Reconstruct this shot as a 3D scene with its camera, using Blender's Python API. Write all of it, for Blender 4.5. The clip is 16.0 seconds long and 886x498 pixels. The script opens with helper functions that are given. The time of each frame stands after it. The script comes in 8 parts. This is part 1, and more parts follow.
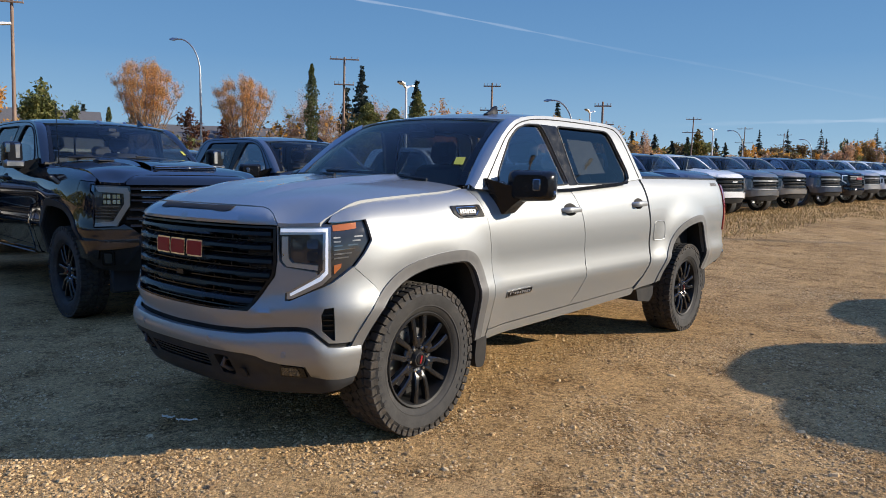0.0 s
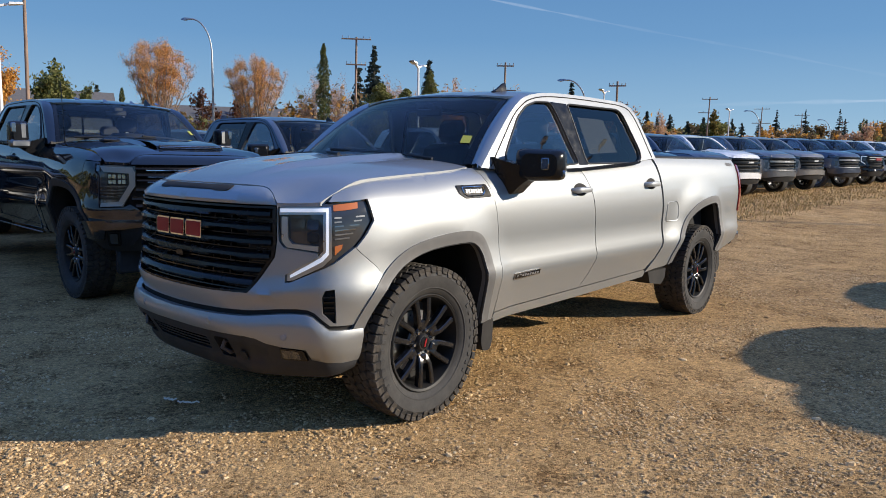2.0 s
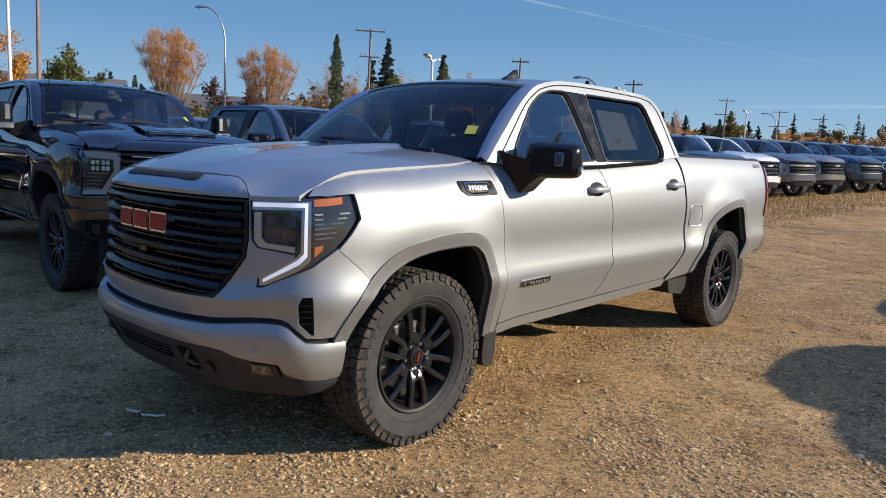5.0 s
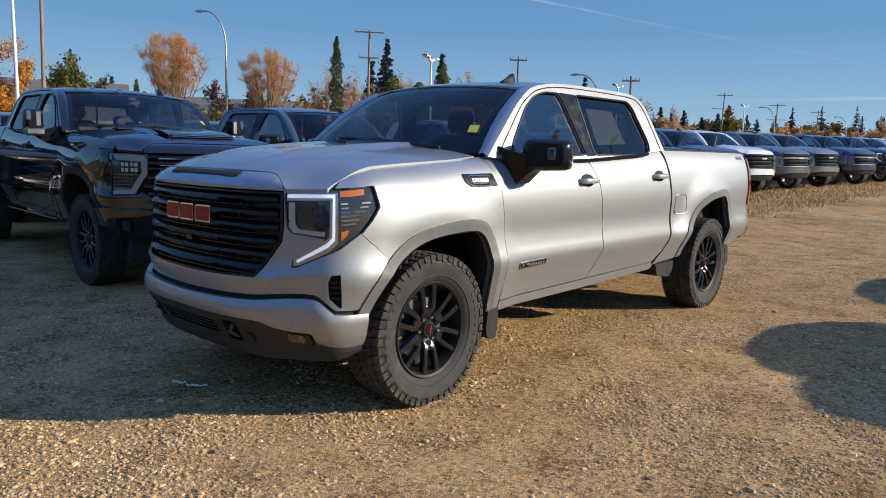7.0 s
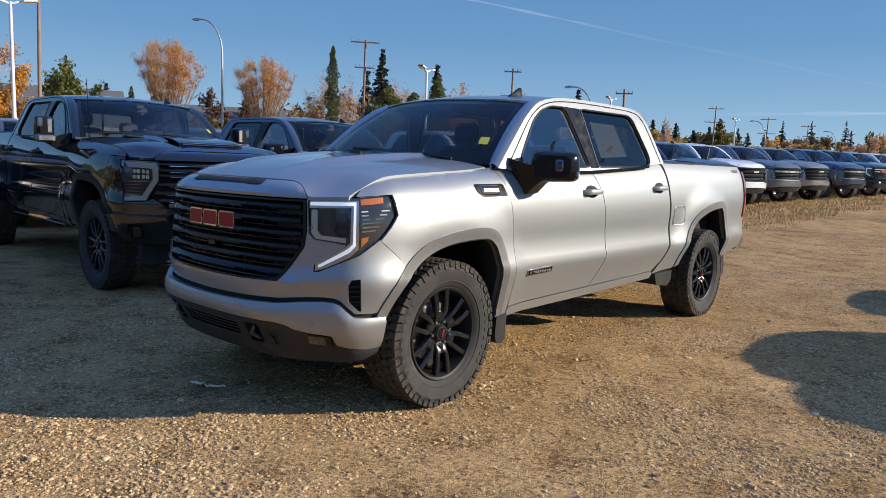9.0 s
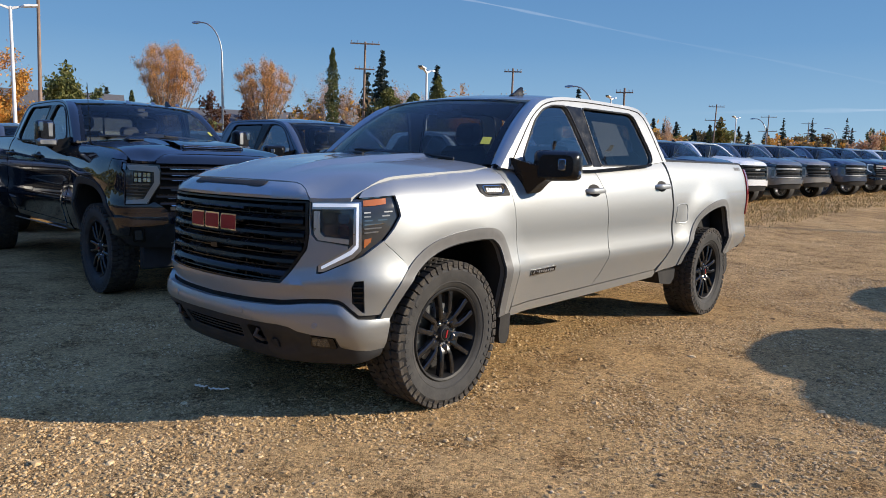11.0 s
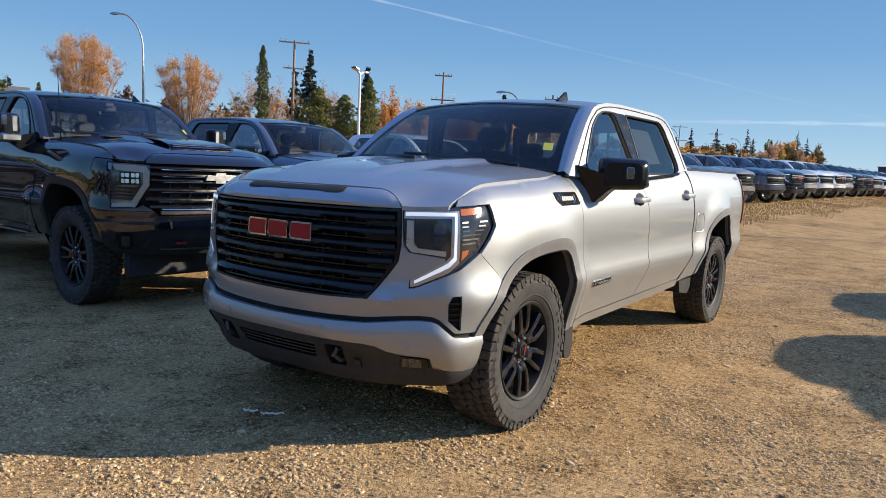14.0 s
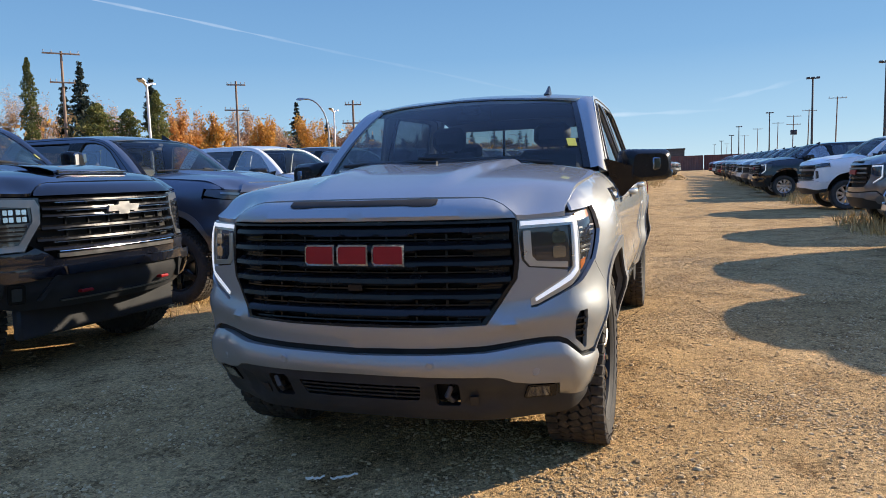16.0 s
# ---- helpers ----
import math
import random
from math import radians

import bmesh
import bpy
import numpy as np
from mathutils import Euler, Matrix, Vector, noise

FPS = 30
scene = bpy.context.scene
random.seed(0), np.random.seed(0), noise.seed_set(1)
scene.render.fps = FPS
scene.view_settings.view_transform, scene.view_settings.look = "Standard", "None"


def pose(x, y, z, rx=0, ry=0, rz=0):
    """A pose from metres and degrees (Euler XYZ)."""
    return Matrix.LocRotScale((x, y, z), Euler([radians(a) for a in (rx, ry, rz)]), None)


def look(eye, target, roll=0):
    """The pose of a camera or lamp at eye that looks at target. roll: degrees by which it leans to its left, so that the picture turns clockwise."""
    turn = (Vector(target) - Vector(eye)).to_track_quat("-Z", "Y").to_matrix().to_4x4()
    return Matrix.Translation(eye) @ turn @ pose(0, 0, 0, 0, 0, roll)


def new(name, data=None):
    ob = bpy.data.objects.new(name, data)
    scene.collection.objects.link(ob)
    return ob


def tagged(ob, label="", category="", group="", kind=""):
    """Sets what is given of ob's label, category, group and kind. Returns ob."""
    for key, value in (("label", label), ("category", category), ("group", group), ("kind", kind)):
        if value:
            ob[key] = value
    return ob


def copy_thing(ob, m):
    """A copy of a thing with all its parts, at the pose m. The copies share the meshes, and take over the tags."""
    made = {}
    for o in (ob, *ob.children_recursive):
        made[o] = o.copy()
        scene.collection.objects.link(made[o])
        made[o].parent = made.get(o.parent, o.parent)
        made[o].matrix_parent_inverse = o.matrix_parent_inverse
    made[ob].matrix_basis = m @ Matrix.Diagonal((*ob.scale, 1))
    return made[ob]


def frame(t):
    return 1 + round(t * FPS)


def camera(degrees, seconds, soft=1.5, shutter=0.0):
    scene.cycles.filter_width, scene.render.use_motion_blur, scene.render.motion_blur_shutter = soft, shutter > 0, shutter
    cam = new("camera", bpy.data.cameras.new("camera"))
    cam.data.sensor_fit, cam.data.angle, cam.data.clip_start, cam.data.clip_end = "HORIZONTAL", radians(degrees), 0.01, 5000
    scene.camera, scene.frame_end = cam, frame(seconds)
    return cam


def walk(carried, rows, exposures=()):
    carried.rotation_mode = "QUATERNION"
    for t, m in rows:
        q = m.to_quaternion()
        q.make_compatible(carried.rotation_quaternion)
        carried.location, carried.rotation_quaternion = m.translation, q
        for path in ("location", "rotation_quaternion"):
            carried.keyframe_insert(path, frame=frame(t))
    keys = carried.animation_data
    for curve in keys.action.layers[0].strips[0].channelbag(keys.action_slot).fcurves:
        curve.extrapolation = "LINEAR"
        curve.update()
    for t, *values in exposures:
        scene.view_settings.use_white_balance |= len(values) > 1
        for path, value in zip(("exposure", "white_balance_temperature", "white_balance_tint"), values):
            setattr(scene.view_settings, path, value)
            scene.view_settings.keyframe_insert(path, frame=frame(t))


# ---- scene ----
cam = camera(64.1, 16.0, 0.70)
PATH = [
    (0, (3.489, -2.857, 1.41), (2.204, -1.337, 1.212), 0.9),
    (0.5, (3.484, -2.853, 1.407), (2.197, -1.337, 1.2), 1.0),
    (1, (3.488, -2.843, 1.405), (2.202, -1.326, 1.195), 0.2),
    (1.5, (3.48, -2.823, 1.4), (2.18, -1.32, 1.165), 0.8),
    (2, (3.457, -2.753, 1.398), (2.149, -1.261, 1.147), 0.9),
    (2.5, (3.456, -2.644, 1.401), (2.14, -1.157, 1.16), 1.6),
    (3, (3.466, -2.544, 1.398), (2.119, -1.083, 1.17), 1.7),
    (3.5, (3.442, -2.464, 1.393), (2.056, -1.042, 1.157), 1.5),
    (4, (3.286, -2.397, 1.39), (1.952, -0.927, 1.146), 3.1),
    (4.5, (3.196, -2.363, 1.387), (1.869, -0.887, 1.141), 2.4),
    (4.7, (3.194, -2.367, 1.385), (1.865, -0.896, 1.122), 2.4),
    (6.8, (3.497, -2.696, 1.363), (2.171, -1.221, 1.108), 1.4),
    (7, (3.505, -2.76, 1.367), (2.175, -1.291, 1.1), 1.4),
    (7.5, (3.533, -2.888, 1.36), (2.226, -1.397, 1.104), 1.9),
    (8, (3.539, -2.946, 1.365), (2.236, -1.453, 1.098), 1.7),
    (8.5, (3.53, -2.961, 1.365), (2.214, -1.477, 1.108), 1.4),
    (9, (3.523, -2.957, 1.368), (2.207, -1.47, 1.129), 2.0),
    (9.2, (3.527, -2.951, 1.372), (2.201, -1.472, 1.139), 1.5),
    (11.5, (3.504, -2.956, 1.364), (2.187, -1.469, 1.127), 1.4),
    (12, (3.487, -2.97, 1.364), (2.16, -1.49, 1.142), 0.5),
    (12.5, (3.389, -2.967, 1.363), (2.039, -1.505, 1.172), 0.7),
    (13, (3.202, -3.008, 1.368), (1.862, -1.539, 1.155), 0.7),
    (13.5, (2.956, -3.126, 1.352), (1.675, -1.613, 1.088), 2.9),
    (14, (2.676, -3.305, 1.353), (1.538, -1.676, 1.132), 2.4),
    (14.5, (2.372, -3.358, 1.333), (1.371, -1.634, 1.178), -0.3),
    (15, (2.063, -3.431, 1.344), (1.094, -1.696, 1.119), 0.5),
    (15.5, (1.658, -3.54, 1.362), (0.861, -1.715, 1.184), -0.0),
    (16, (1.272, -3.556, 1.344), (0.646, -1.668, 1.142), -1.9),
]
EXPOSURES = [(0, 0.39, 6120, 10), (13, 0.45, 6140, 10), (14.5, 0.78, 6420, 10), (16, 0.84, 6560, 10)]
walk(cam, [(t, look(eye, target, roll)) for t, eye, target, roll in PATH], EXPOSURES)

# ---- sun, sky, exposure ----
SUN_EL, SUN_AZ = 21.5, 38.7          # degrees; azimuth from +X towards +Y
wd = bpy.data.worlds.new("sky")
scene.world = wd
wd.use_nodes = True
wn = wd.node_tree
sky = wn.nodes.new("ShaderNodeTexSky")
sky.sky_type = "NISHITA"
sky.sun_disc = False
sky.sun_elevation = radians(SUN_EL)
sky.sun_rotation = radians(90 - SUN_AZ)
sky.altitude, sky.air_density, sky.dust_density, sky.ozone_density = 650, 1.0, 0.0, 2.2
# a clear-day gradient by height evens out the sky's glow
_wc, _wx = wn.nodes.new("ShaderNodeTexCoord"), wn.nodes.new("ShaderNodeSeparateXYZ")
_wr, _wm = wn.nodes.new("ShaderNodeValToRGB"), wn.nodes.new("ShaderNodeMix")
wn.links.new(_wc.outputs["Generated"], _wx.inputs[0]), wn.links.new(_wx.outputs["Z"], _wr.inputs[0])
_we = _wr.color_ramp.elements
while len(_we) < 6:
    _we.new(0.5)
for _el, (_p, _c) in zip(_we, ((0.0, (3.95, 5.45, 6.35)), (0.06, (2.75, 4.45, 6.05)), (0.16, (1.55, 3.15, 5.30)), (0.34, (0.80, 2.00, 4.20)), (0.62, (1.35, 2.80, 7.10)), (1.0, (1.50, 3.05, 7.70)))):
    _el.position, _el.color = _p, (*_c, 1)
_wm.data_type = "RGBA"
_wm.inputs[0].default_value = 0.93
wn.links.new(sky.outputs[0], _wm.inputs[6]), wn.links.new(_wr.outputs[0], _wm.inputs[7])
wn.links.new(_wm.outputs[2], wn.nodes["Background"].inputs[0])
wn.nodes["Background"].inputs[1].default_value = 0.080
sun = new("sun", bpy.data.lights.new("sun", "SUN"))
sun.data.energy, sun.data.angle, sun.data.color = 5.0, radians(0.55), (1.0, 0.865, 0.68)
_sd = Vector((math.cos(radians(SUN_EL)) * math.cos(radians(SUN_AZ)), math.cos(radians(SUN_EL)) * math.sin(radians(SUN_AZ)), math.sin(radians(SUN_EL))))
sun.matrix_world = look(_sd * 50, (0, 0, 0))


# ---- materials ----
class Mat:
    """A small node-material writer round one Principled shader."""
    def __init__(self, name, color=(0.5, 0.5, 0.5), rough=0.5, metal=0.0, coat=0.0, spec=0.5):
        self.m = bpy.data.materials.new(name)
        self.m.use_nodes = True
        self.t = self.m.node_tree
        self.b = self.t.nodes["Principled BSDF"]
        self.set("Base Color", (*color, 1)), self.set("Roughness", rough), self.set("Metallic", metal)
        self.set("Coat Weight", coat), self.set("Coat Roughness", 0.04), self.set("Specular IOR Level", spec)
        self.co = self.t.nodes.new("ShaderNodeTexCoord").outputs["Object"]
    def set(self, k, v):
        self.b.inputs[k].default_value = v
    def link(self, a, b):
        self.t.links.new(a, b)
    def world_co(self):
        self.co = self.t.nodes.new("ShaderNodeNewGeometry").outputs["Position"]
        return self
    def noise(self, scale, detail=4, rough=0.55, stretch=None):
        n = self.t.nodes.new("ShaderNodeTexNoise")
        n.inputs["Scale"].default_value, n.inputs["Detail"].default_value, n.inputs["Roughness"].default_value = scale, detail, rough
        co = self.co
        if stretch:
            mp = self.t.nodes.new("ShaderNodeMapping")
            mp.inputs["Scale"].default_value = stretch
            self.link(co, mp.inputs[0])
            co = mp.outputs[0]
        self.link(co, n.inputs["Vector"])
        return n.outputs["Fac"]
    def cells(self, scale, feature="F1", out="Distance", rand=1.0):
        n = self.t.nodes.new("ShaderNodeTexVoronoi")
        n.feature = feature
        n.inputs["Scale"].default_value, n.inputs["Randomness"].default_value = scale, rand
        self.link(self.co, n.inputs["Vector"])
        return n.outputs[out]
    def ramp(self, fac, *stops):
        n = self.t.nodes.new("ShaderNodeValToRGB")
        e = n.color_ramp.elements
        while len(e) < len(stops):
            e.new(0.5)
        for el, (p, c) in zip(e, stops):
            el.position, el.color = p, (*c, 1) if not isinstance(c, (int, float)) else (c, c, c, 1)
        self.link(fac, n.inputs[0])
        return n.outputs[0]
    def mix(self, fac, a, b, mode="MIX"):
        n = self.t.nodes.new("ShaderNodeMix")
        n.data_type, n.blend_type = "RGBA", mode
        for sock, v in ((n.inputs[0], fac), (n.inputs[6], a), (n.inputs[7], b)):
            if isinstance(v, (int, float)):
                sock.default_value = v
            elif isinstance(v, tuple):
                sock.default_value = (*v, 1)
            else:
                self.link(v, sock)
        return n.outputs[2]
    def math(self, op, a, b):
        n = self.t.nodes.new("ShaderNodeMath")
        n.operation = op
        for sock, v in ((n.inputs[0], a), (n.inputs[1], b)):
            if isinstance(v, (int, float)):
                sock.default_value = v
            else:
                self.link(v, sock)
        return n.outputs[0]
    def rnd(self, island=False):
        if island:
            return self.t.nodes.new("ShaderNodeNewGeometry").outputs["Random Per Island"]
        return self.t.nodes.new("ShaderNodeObjectInfo").outputs["Random"]
    def color(self, out):
        self.link(out, self.b.inputs["Base Color"])
        return self
    def roughness(self, out):
        self.link(out, self.b.inputs["Roughness"])
        return self
    def bump(self, h, strength=0.3, dist=0.01):
        n = self.t.nodes.new("ShaderNodeBump")
        n.inputs["Strength"].default_value, n.inputs["Distance"].default_value = strength, dist
        self.link(h, n.inputs["Height"])
        self.link(n.outputs[0], self.b.inputs["Normal"])
        return self


def car_paint(name, c, metal=0.6, rough=0.30, dust=0.02, coat=1.0):
    """Clear-coated metallic paint with fine flake and a thin uneven film of dust."""
    k = Mat(name, c, rough, metal, coat)
    fl = k.noise(700, 2)
    base = k.ramp(fl, (0.35, tuple(v * 0.88 for v in c)), (0.65, tuple(min(1, v * 1.10) for v in c)))
    d = k.noise(5.0, 7, 0.7)
    dm = k.math("MULTIPLY", k.ramp(d, (0.35, 0.0), (0.8, 1.0)), dust)
    k.color(k.mix(dm, base, (0.40, 0.34, 0.26)))
    return k.m


SILVER = car_paint("silver_paint", (0.318, 0.330, 0.334), 0.66, 0.50, 0.02)
BLACK_P = car_paint("black_paint", (0.005, 0.0065, 0.012), 0.0, 0.05, 0.008, 0.7)
BLUEGREY = car_paint("slate_blue_paint", (0.075, 0.092, 0.130), 0.5, 0.30)
DARKGREY = car_paint("dark_grey_paint", (0.075, 0.08, 0.09), 0.55, 0.32)
WHITE_P = car_paint("white_paint", (0.78, 0.78, 0.77), 0.0, 0.35)
SILVER2 = car_paint("bright_silver_paint", (0.46, 0.46, 0.46), 0.6, 0.33)
GREYSILVER = car_paint("grey_silver_paint", (0.17, 0.172, 0.175), 0.6, 0.33)
RED_P = car_paint("red_paint", (0.35, 0.012, 0.015), 0.3, 0.3)
TAUPE = car_paint("warm_grey_paint", (0.28, 0.26, 0.235), 0.6, 0.34)

PLASTIC = Mat("black_plastic", (0.018, 0.018, 0.019), 0.55, 0, 0, 0.3)
PLASTIC.bump(PLASTIC.noise(420, 2), 0.12, 0.002)
PLASTIC.color(PLASTIC.ramp(PLASTIC.noise(5, 5), (0.35, (0.022, 0.023, 0.025)), (0.75, (0.038, 0.038, 0.039))))
PLASTIC = PLASTIC.m
GLOSS = Mat("gloss_black", (0.008, 0.008, 0.009), 0.22, 0, 0.0, 0.32)
GLOSS.roughness(GLOSS.ramp(GLOSS.noise(14, 5), (0.3, 0.16), (0.8, 0.34)))
GLOSS = GLOSS.m
TRIMGREY = Mat("grey_arch_trim", (0.12, 0.12, 0.118), 0.6, 0.2)
TRIMGREY.color(TRIMGREY.ramp(TRIMGREY.noise(4, 6), (0.3, (0.135, 0.136, 0.136)), (0.75, (0.165, 0.162, 0.156))))
TRIMGREY = TRIMGREY.m
DARKIN = Mat("underbody_black", (0.012, 0.012, 0.012), 0.85)
DARKIN.color(DARKIN.ramp(DARKIN.noise(7, 4), (0.3, (0.008, 0.008, 0.008)), (0.8, (0.03, 0.026, 0.022))))
DARKIN = DARKIN.m
CHROME = Mat("chrome", (0.75, 0.76, 0.78), 0.10, 1.0)
CHROME.roughness(CHROME.ramp(CHROME.noise(20, 4), (0.3, 0.06), (0.8, 0.18)))
CHROME = CHROME.m
SATIN = Mat("satin_silver", (0.50, 0.50, 0.50), 0.32, 1.0)
SATIN.roughness(SATIN.ramp(SATIN.noise(20, 4), (0.3, 0.26), (0.8, 0.42)))
SATIN = SATIN.m
SATINDARK = Mat("dark_satin_chrome", (0.26, 0.26, 0.26), 0.34, 1.0)
SATINDARK.roughness(SATINDARK.ramp(SATINDARK.noise(20, 4), (0.3, 0.28), (0.8, 0.45)))
SATINDARK = SATINDARK.m
RUBBER = Mat("tyre_rubber", (0.028, 0.027, 0.026), 0.78, 0, 0, 0.35)
RUBBER.color(RUBBER.ramp(RUBBER.noise(9, 6, 0.7), (0.35, (0.030, 0.029, 0.028)), (0.62, (0.050, 0.048, 0.045)), (0.85, (0.115, 0.098, 0.078))))
RUBBER.bump(RUBBER.noise(160, 3), 0.2, 0.003)
RUBBER = RUBBER.m
TREAD = Mat("dusty_tread", (0.05, 0.045, 0.04), 0.85, 0, 0, 0.3)
TREAD.color(TREAD.ramp(TREAD.noise(14, 6, 0.7), (0.35, (0.030, 0.028, 0.026)), (0.6, (0.07, 0.060, 0.048)), (0.85, (0.20, 0.155, 0.10))))
TREAD = TREAD.m
RIM = Mat("gloss_black_alloy", (0.011, 0.011, 0.012), 0.22, 0.0, 0.25)
RIM.roughness(RIM.ramp(RIM.noise(18, 4), (0.3, 0.16), (0.8, 0.30)))
RIM = RIM.m
RIMEDGE = Mat("black_rim_barrel", (0.012, 0.012, 0.012), 0.55, 0, 0, 0.3)
RIMEDGE.color(RIMEDGE.ramp(RIMEDGE.noise(14, 5), (0.3, (0.009, 0.009, 0.009)), (0.8, (0.022, 0.02, 0.018))))
RIMEDGE = RIMEDGE.m
LED = Mat("lit_lamp_strip", (0.85, 0.87, 0.9), 0.25)
LED.set("Emission Color", (0.92, 0.96, 1.0, 1)), LED.set("Emission Strength", 0.30)
LED = LED.m
AMBER = Mat("amber_reflector", (0.42, 0.13, 0.035), 0.2, 0, 0.5)
AMBER.bump(AMBER.cells(140), 0.4, 0.002)
AMBER = AMBER.m
REDLENS = Mat("red_lens", (0.30, 0.008, 0.012), 0.12, 0, 0.8)
REDLENS.bump(REDLENS.noise(60, 2), 0.1, 0.002)
REDLENS = REDLENS.m
LAMPDARK = Mat("smoked_lens", (0.045, 0.048, 0.053), 0.08, 0.3, 1.0)
LAMPDARK.bump(LAMPDARK.noise(45, 2, 0.4, (0.2, 0.2, 1)), 0.15, 0.004)
LAMPDARK = LAMPDARK.m
PROJ = Mat("lamp_projector", (0.22, 0.235, 0.25), 0.08, 0.9, 1.0).m
EMBRED = Mat("red_emblem", (0.27, 0.010, 0.013), 0.40, 0, 0.0, 0.3).m
STICKER = Mat("yellow_sticker", (0.40, 0.40, 0.05), 0.5).m
PAPER = Mat("white_paper", (0.75, 0.76, 0.74), 0.7)
PAPER.color(PAPER.ramp(PAPER.noise(60, 3), (0.35, (0.085, 0.09, 0.095)), (0.6, (0.13, 0.135, 0.135))))
PAPER = PAPER.m
SEATM = Mat("dark_upholstery", (0.022, 0.022, 0.024), 0.65)
SEATM.bump(SEATM.noise(200, 3), 0.2, 0.002)
SEATM = SEATM.m
BADGEGREY = Mat("badge_grey", (0.30, 0.30, 0.31), 0.45, 0.6).m


def glass(name, tint, gloss_rough=0.0, ior=1.5, top=0.88):
    """Tinted window glass: clear straight through, mirror by Fresnel."""
    m = bpy.data.materials.new(name)
    m.use_nodes = True
    t = m.node_tree
    t.nodes.clear()
    out, mx = t.nodes.new("ShaderNodeOutputMaterial"), t.nodes.new("ShaderNodeMixShader")
    tr, gl, lw = t.nodes.new("ShaderNodeBsdfTransparent"), t.nodes.new("ShaderNodeBsdfGlossy"), t.nodes.new("ShaderNodeLayerWeight")
    pw, ma = t.nodes.new("ShaderNodeMath"), t.nodes.new("ShaderNodeMath")
    r0 = 1.9 * ((ior - 1) / (ior + 1)) ** 2
    tr.inputs[0].default_value = (*tint, 1)
    gl.inputs["Roughness"].default_value = gloss_rough
    lw.inputs[0].default_value = 0.5
    pw.operation, ma.operation = "POWER", "MULTIPLY_ADD"
    pw.inputs[1].default_value, ma.inputs[1].default_value, ma.inputs[2].default_value = 4.6, top - r0, r0
    t.links.new(lw.outputs["Facing"], pw.inputs[0]), t.links.new(pw.outputs[0], ma.inputs[0])
    t.links.new(ma.outputs[0], mx.inputs[0]), t.links.new(tr.outputs[0], mx.inputs[1]), t.links.new(gl.outputs[0], mx.inputs[2])
    t.links.new(mx.outputs[0], out.inputs[0])
    return m


GLASS_W = glass("windscreen_glass", (0.56, 0.63, 0.62), 0.0, 1.38, 0.62)
GLASS_F = glass("front_window_glass", (0.72, 0.79, 0.79), 0.0, 2.45)
GLASS_R = glass("privacy_glass", (0.22, 0.25, 0.28), 0.0, 1.75)

# ---- ground materials: one gravel mix for sheet and stones ----
GROUND = Mat("gravel_ground", (0.3, 0.24, 0.15), 0.95, 0, 0, 0.2).world_co()
_g1, _g2, _g3 = GROUND.noise(0.42, 6, 0.6), GROUND.noise(2.6, 7, 0.62), GROUND.noise(55, 4, 0.6)
_c1 = GROUND.ramp(_g1, (0.34, (0.39, 0.246, 0.103)), (0.52, (0.475, 0.308, 0.136)), (0.70, (0.545, 0.370, 0.178)))
_c2 = GROUND.ramp(_g2, (0.30, (0.62, 0.57, 0.50)), (0.50, (1.0, 1.0, 1.0)), (0.72, (1.16, 1.14, 1.09)))
_rough_spots = GROUND.ramp(_g2, (0.34, 1.0), (0.62, 0.55))
_c3 = GROUND.ramp(_g3, (0.34, (0.72, 0.69, 0.65)), (0.50, (1.0, 0.99, 0.97)), (0.66, (1.16, 1.15, 1.13)))
_spk = GROUND.ramp(GROUND.cells(105, "F1", "Color"), (0.20, (0.44, 0.41, 0.37)), (0.40, (0.97, 0.97, 0.96)), (0.62, (1.04, 1.03, 1.0)), (0.80, (1.46, 1.41, 1.34)))
_med = GROUND.ramp(GROUND.cells(34, "F1", "Color"), (0.24, (0.56, 0.53, 0.49)), (0.36, (1.0, 1.0, 1.0)), (0.66, (1.0, 0.99, 0.97)), (0.80, (1.24, 1.21, 1.17)))
_spk = GROUND.mix(1.0, _spk, _med, "MULTIPLY")
_fine = GROUND.mix(_rough_spots, (1.0, 1.0, 1.0), GROUND.mix(1.0, _c3, _spk, "MULTIPLY"))
GROUND.color(GROUND.mix(1.0, GROUND.mix(1.0, _c1, _c2, "MULTIPLY"), _fine, "MULTIPLY"))
_peb = GROUND.ramp(GROUND.cells(105), (0.18, 1.0), (0.45, 0.0))
_hf = GROUND.math("MULTIPLY", _rough_spots, GROUND.math("ADD", GROUND.math("MULTIPLY", _peb, 0.42), GROUND.math("MULTIPLY", GROUND.noise(210, 3), 0.25)))
GROUND.bump(GROUND.math("ADD", _hf, GROUND.math("MULTIPLY", _g2, 1.2)), 1.0, 0.022)
GROUND = GROUND.m
STONE = Mat("gravel_stone", (0.3, 0.25, 0.18), 0.85, 0, 0, 0.3)
_r = STONE.rnd(True)
STONE.color(STONE.mix(1.0, STONE.ramp(_r, (0.0, (0.26, 0.17, 0.085)), (0.2, (0.44, 0.284, 0.126)), (0.6, (0.58, 0.385, 0.178)), (0.9, (0.68, 0.47, 0.235)), (1.0, (0.74, 0.56, 0.32))), STONE.ramp(STONE.noise(90, 4), (0.3, 0.72), (0.7, 1.18)), "MULTIPLY"))
STONE = STONE.m
STRAW = Mat("dry_grass", (0.4, 0.32, 0.15), 0.8)
STRAW.color(STRAW.ramp(STRAW.rnd(True), (0.0, (0.26, 0.18, 0.06)), (0.25, (0.42, 0.28, 0.10)), (0.75, (0.54, 0.37, 0.15)), (1.0, (0.60, 0.45, 0.21))))
STRAW = STRAW.m


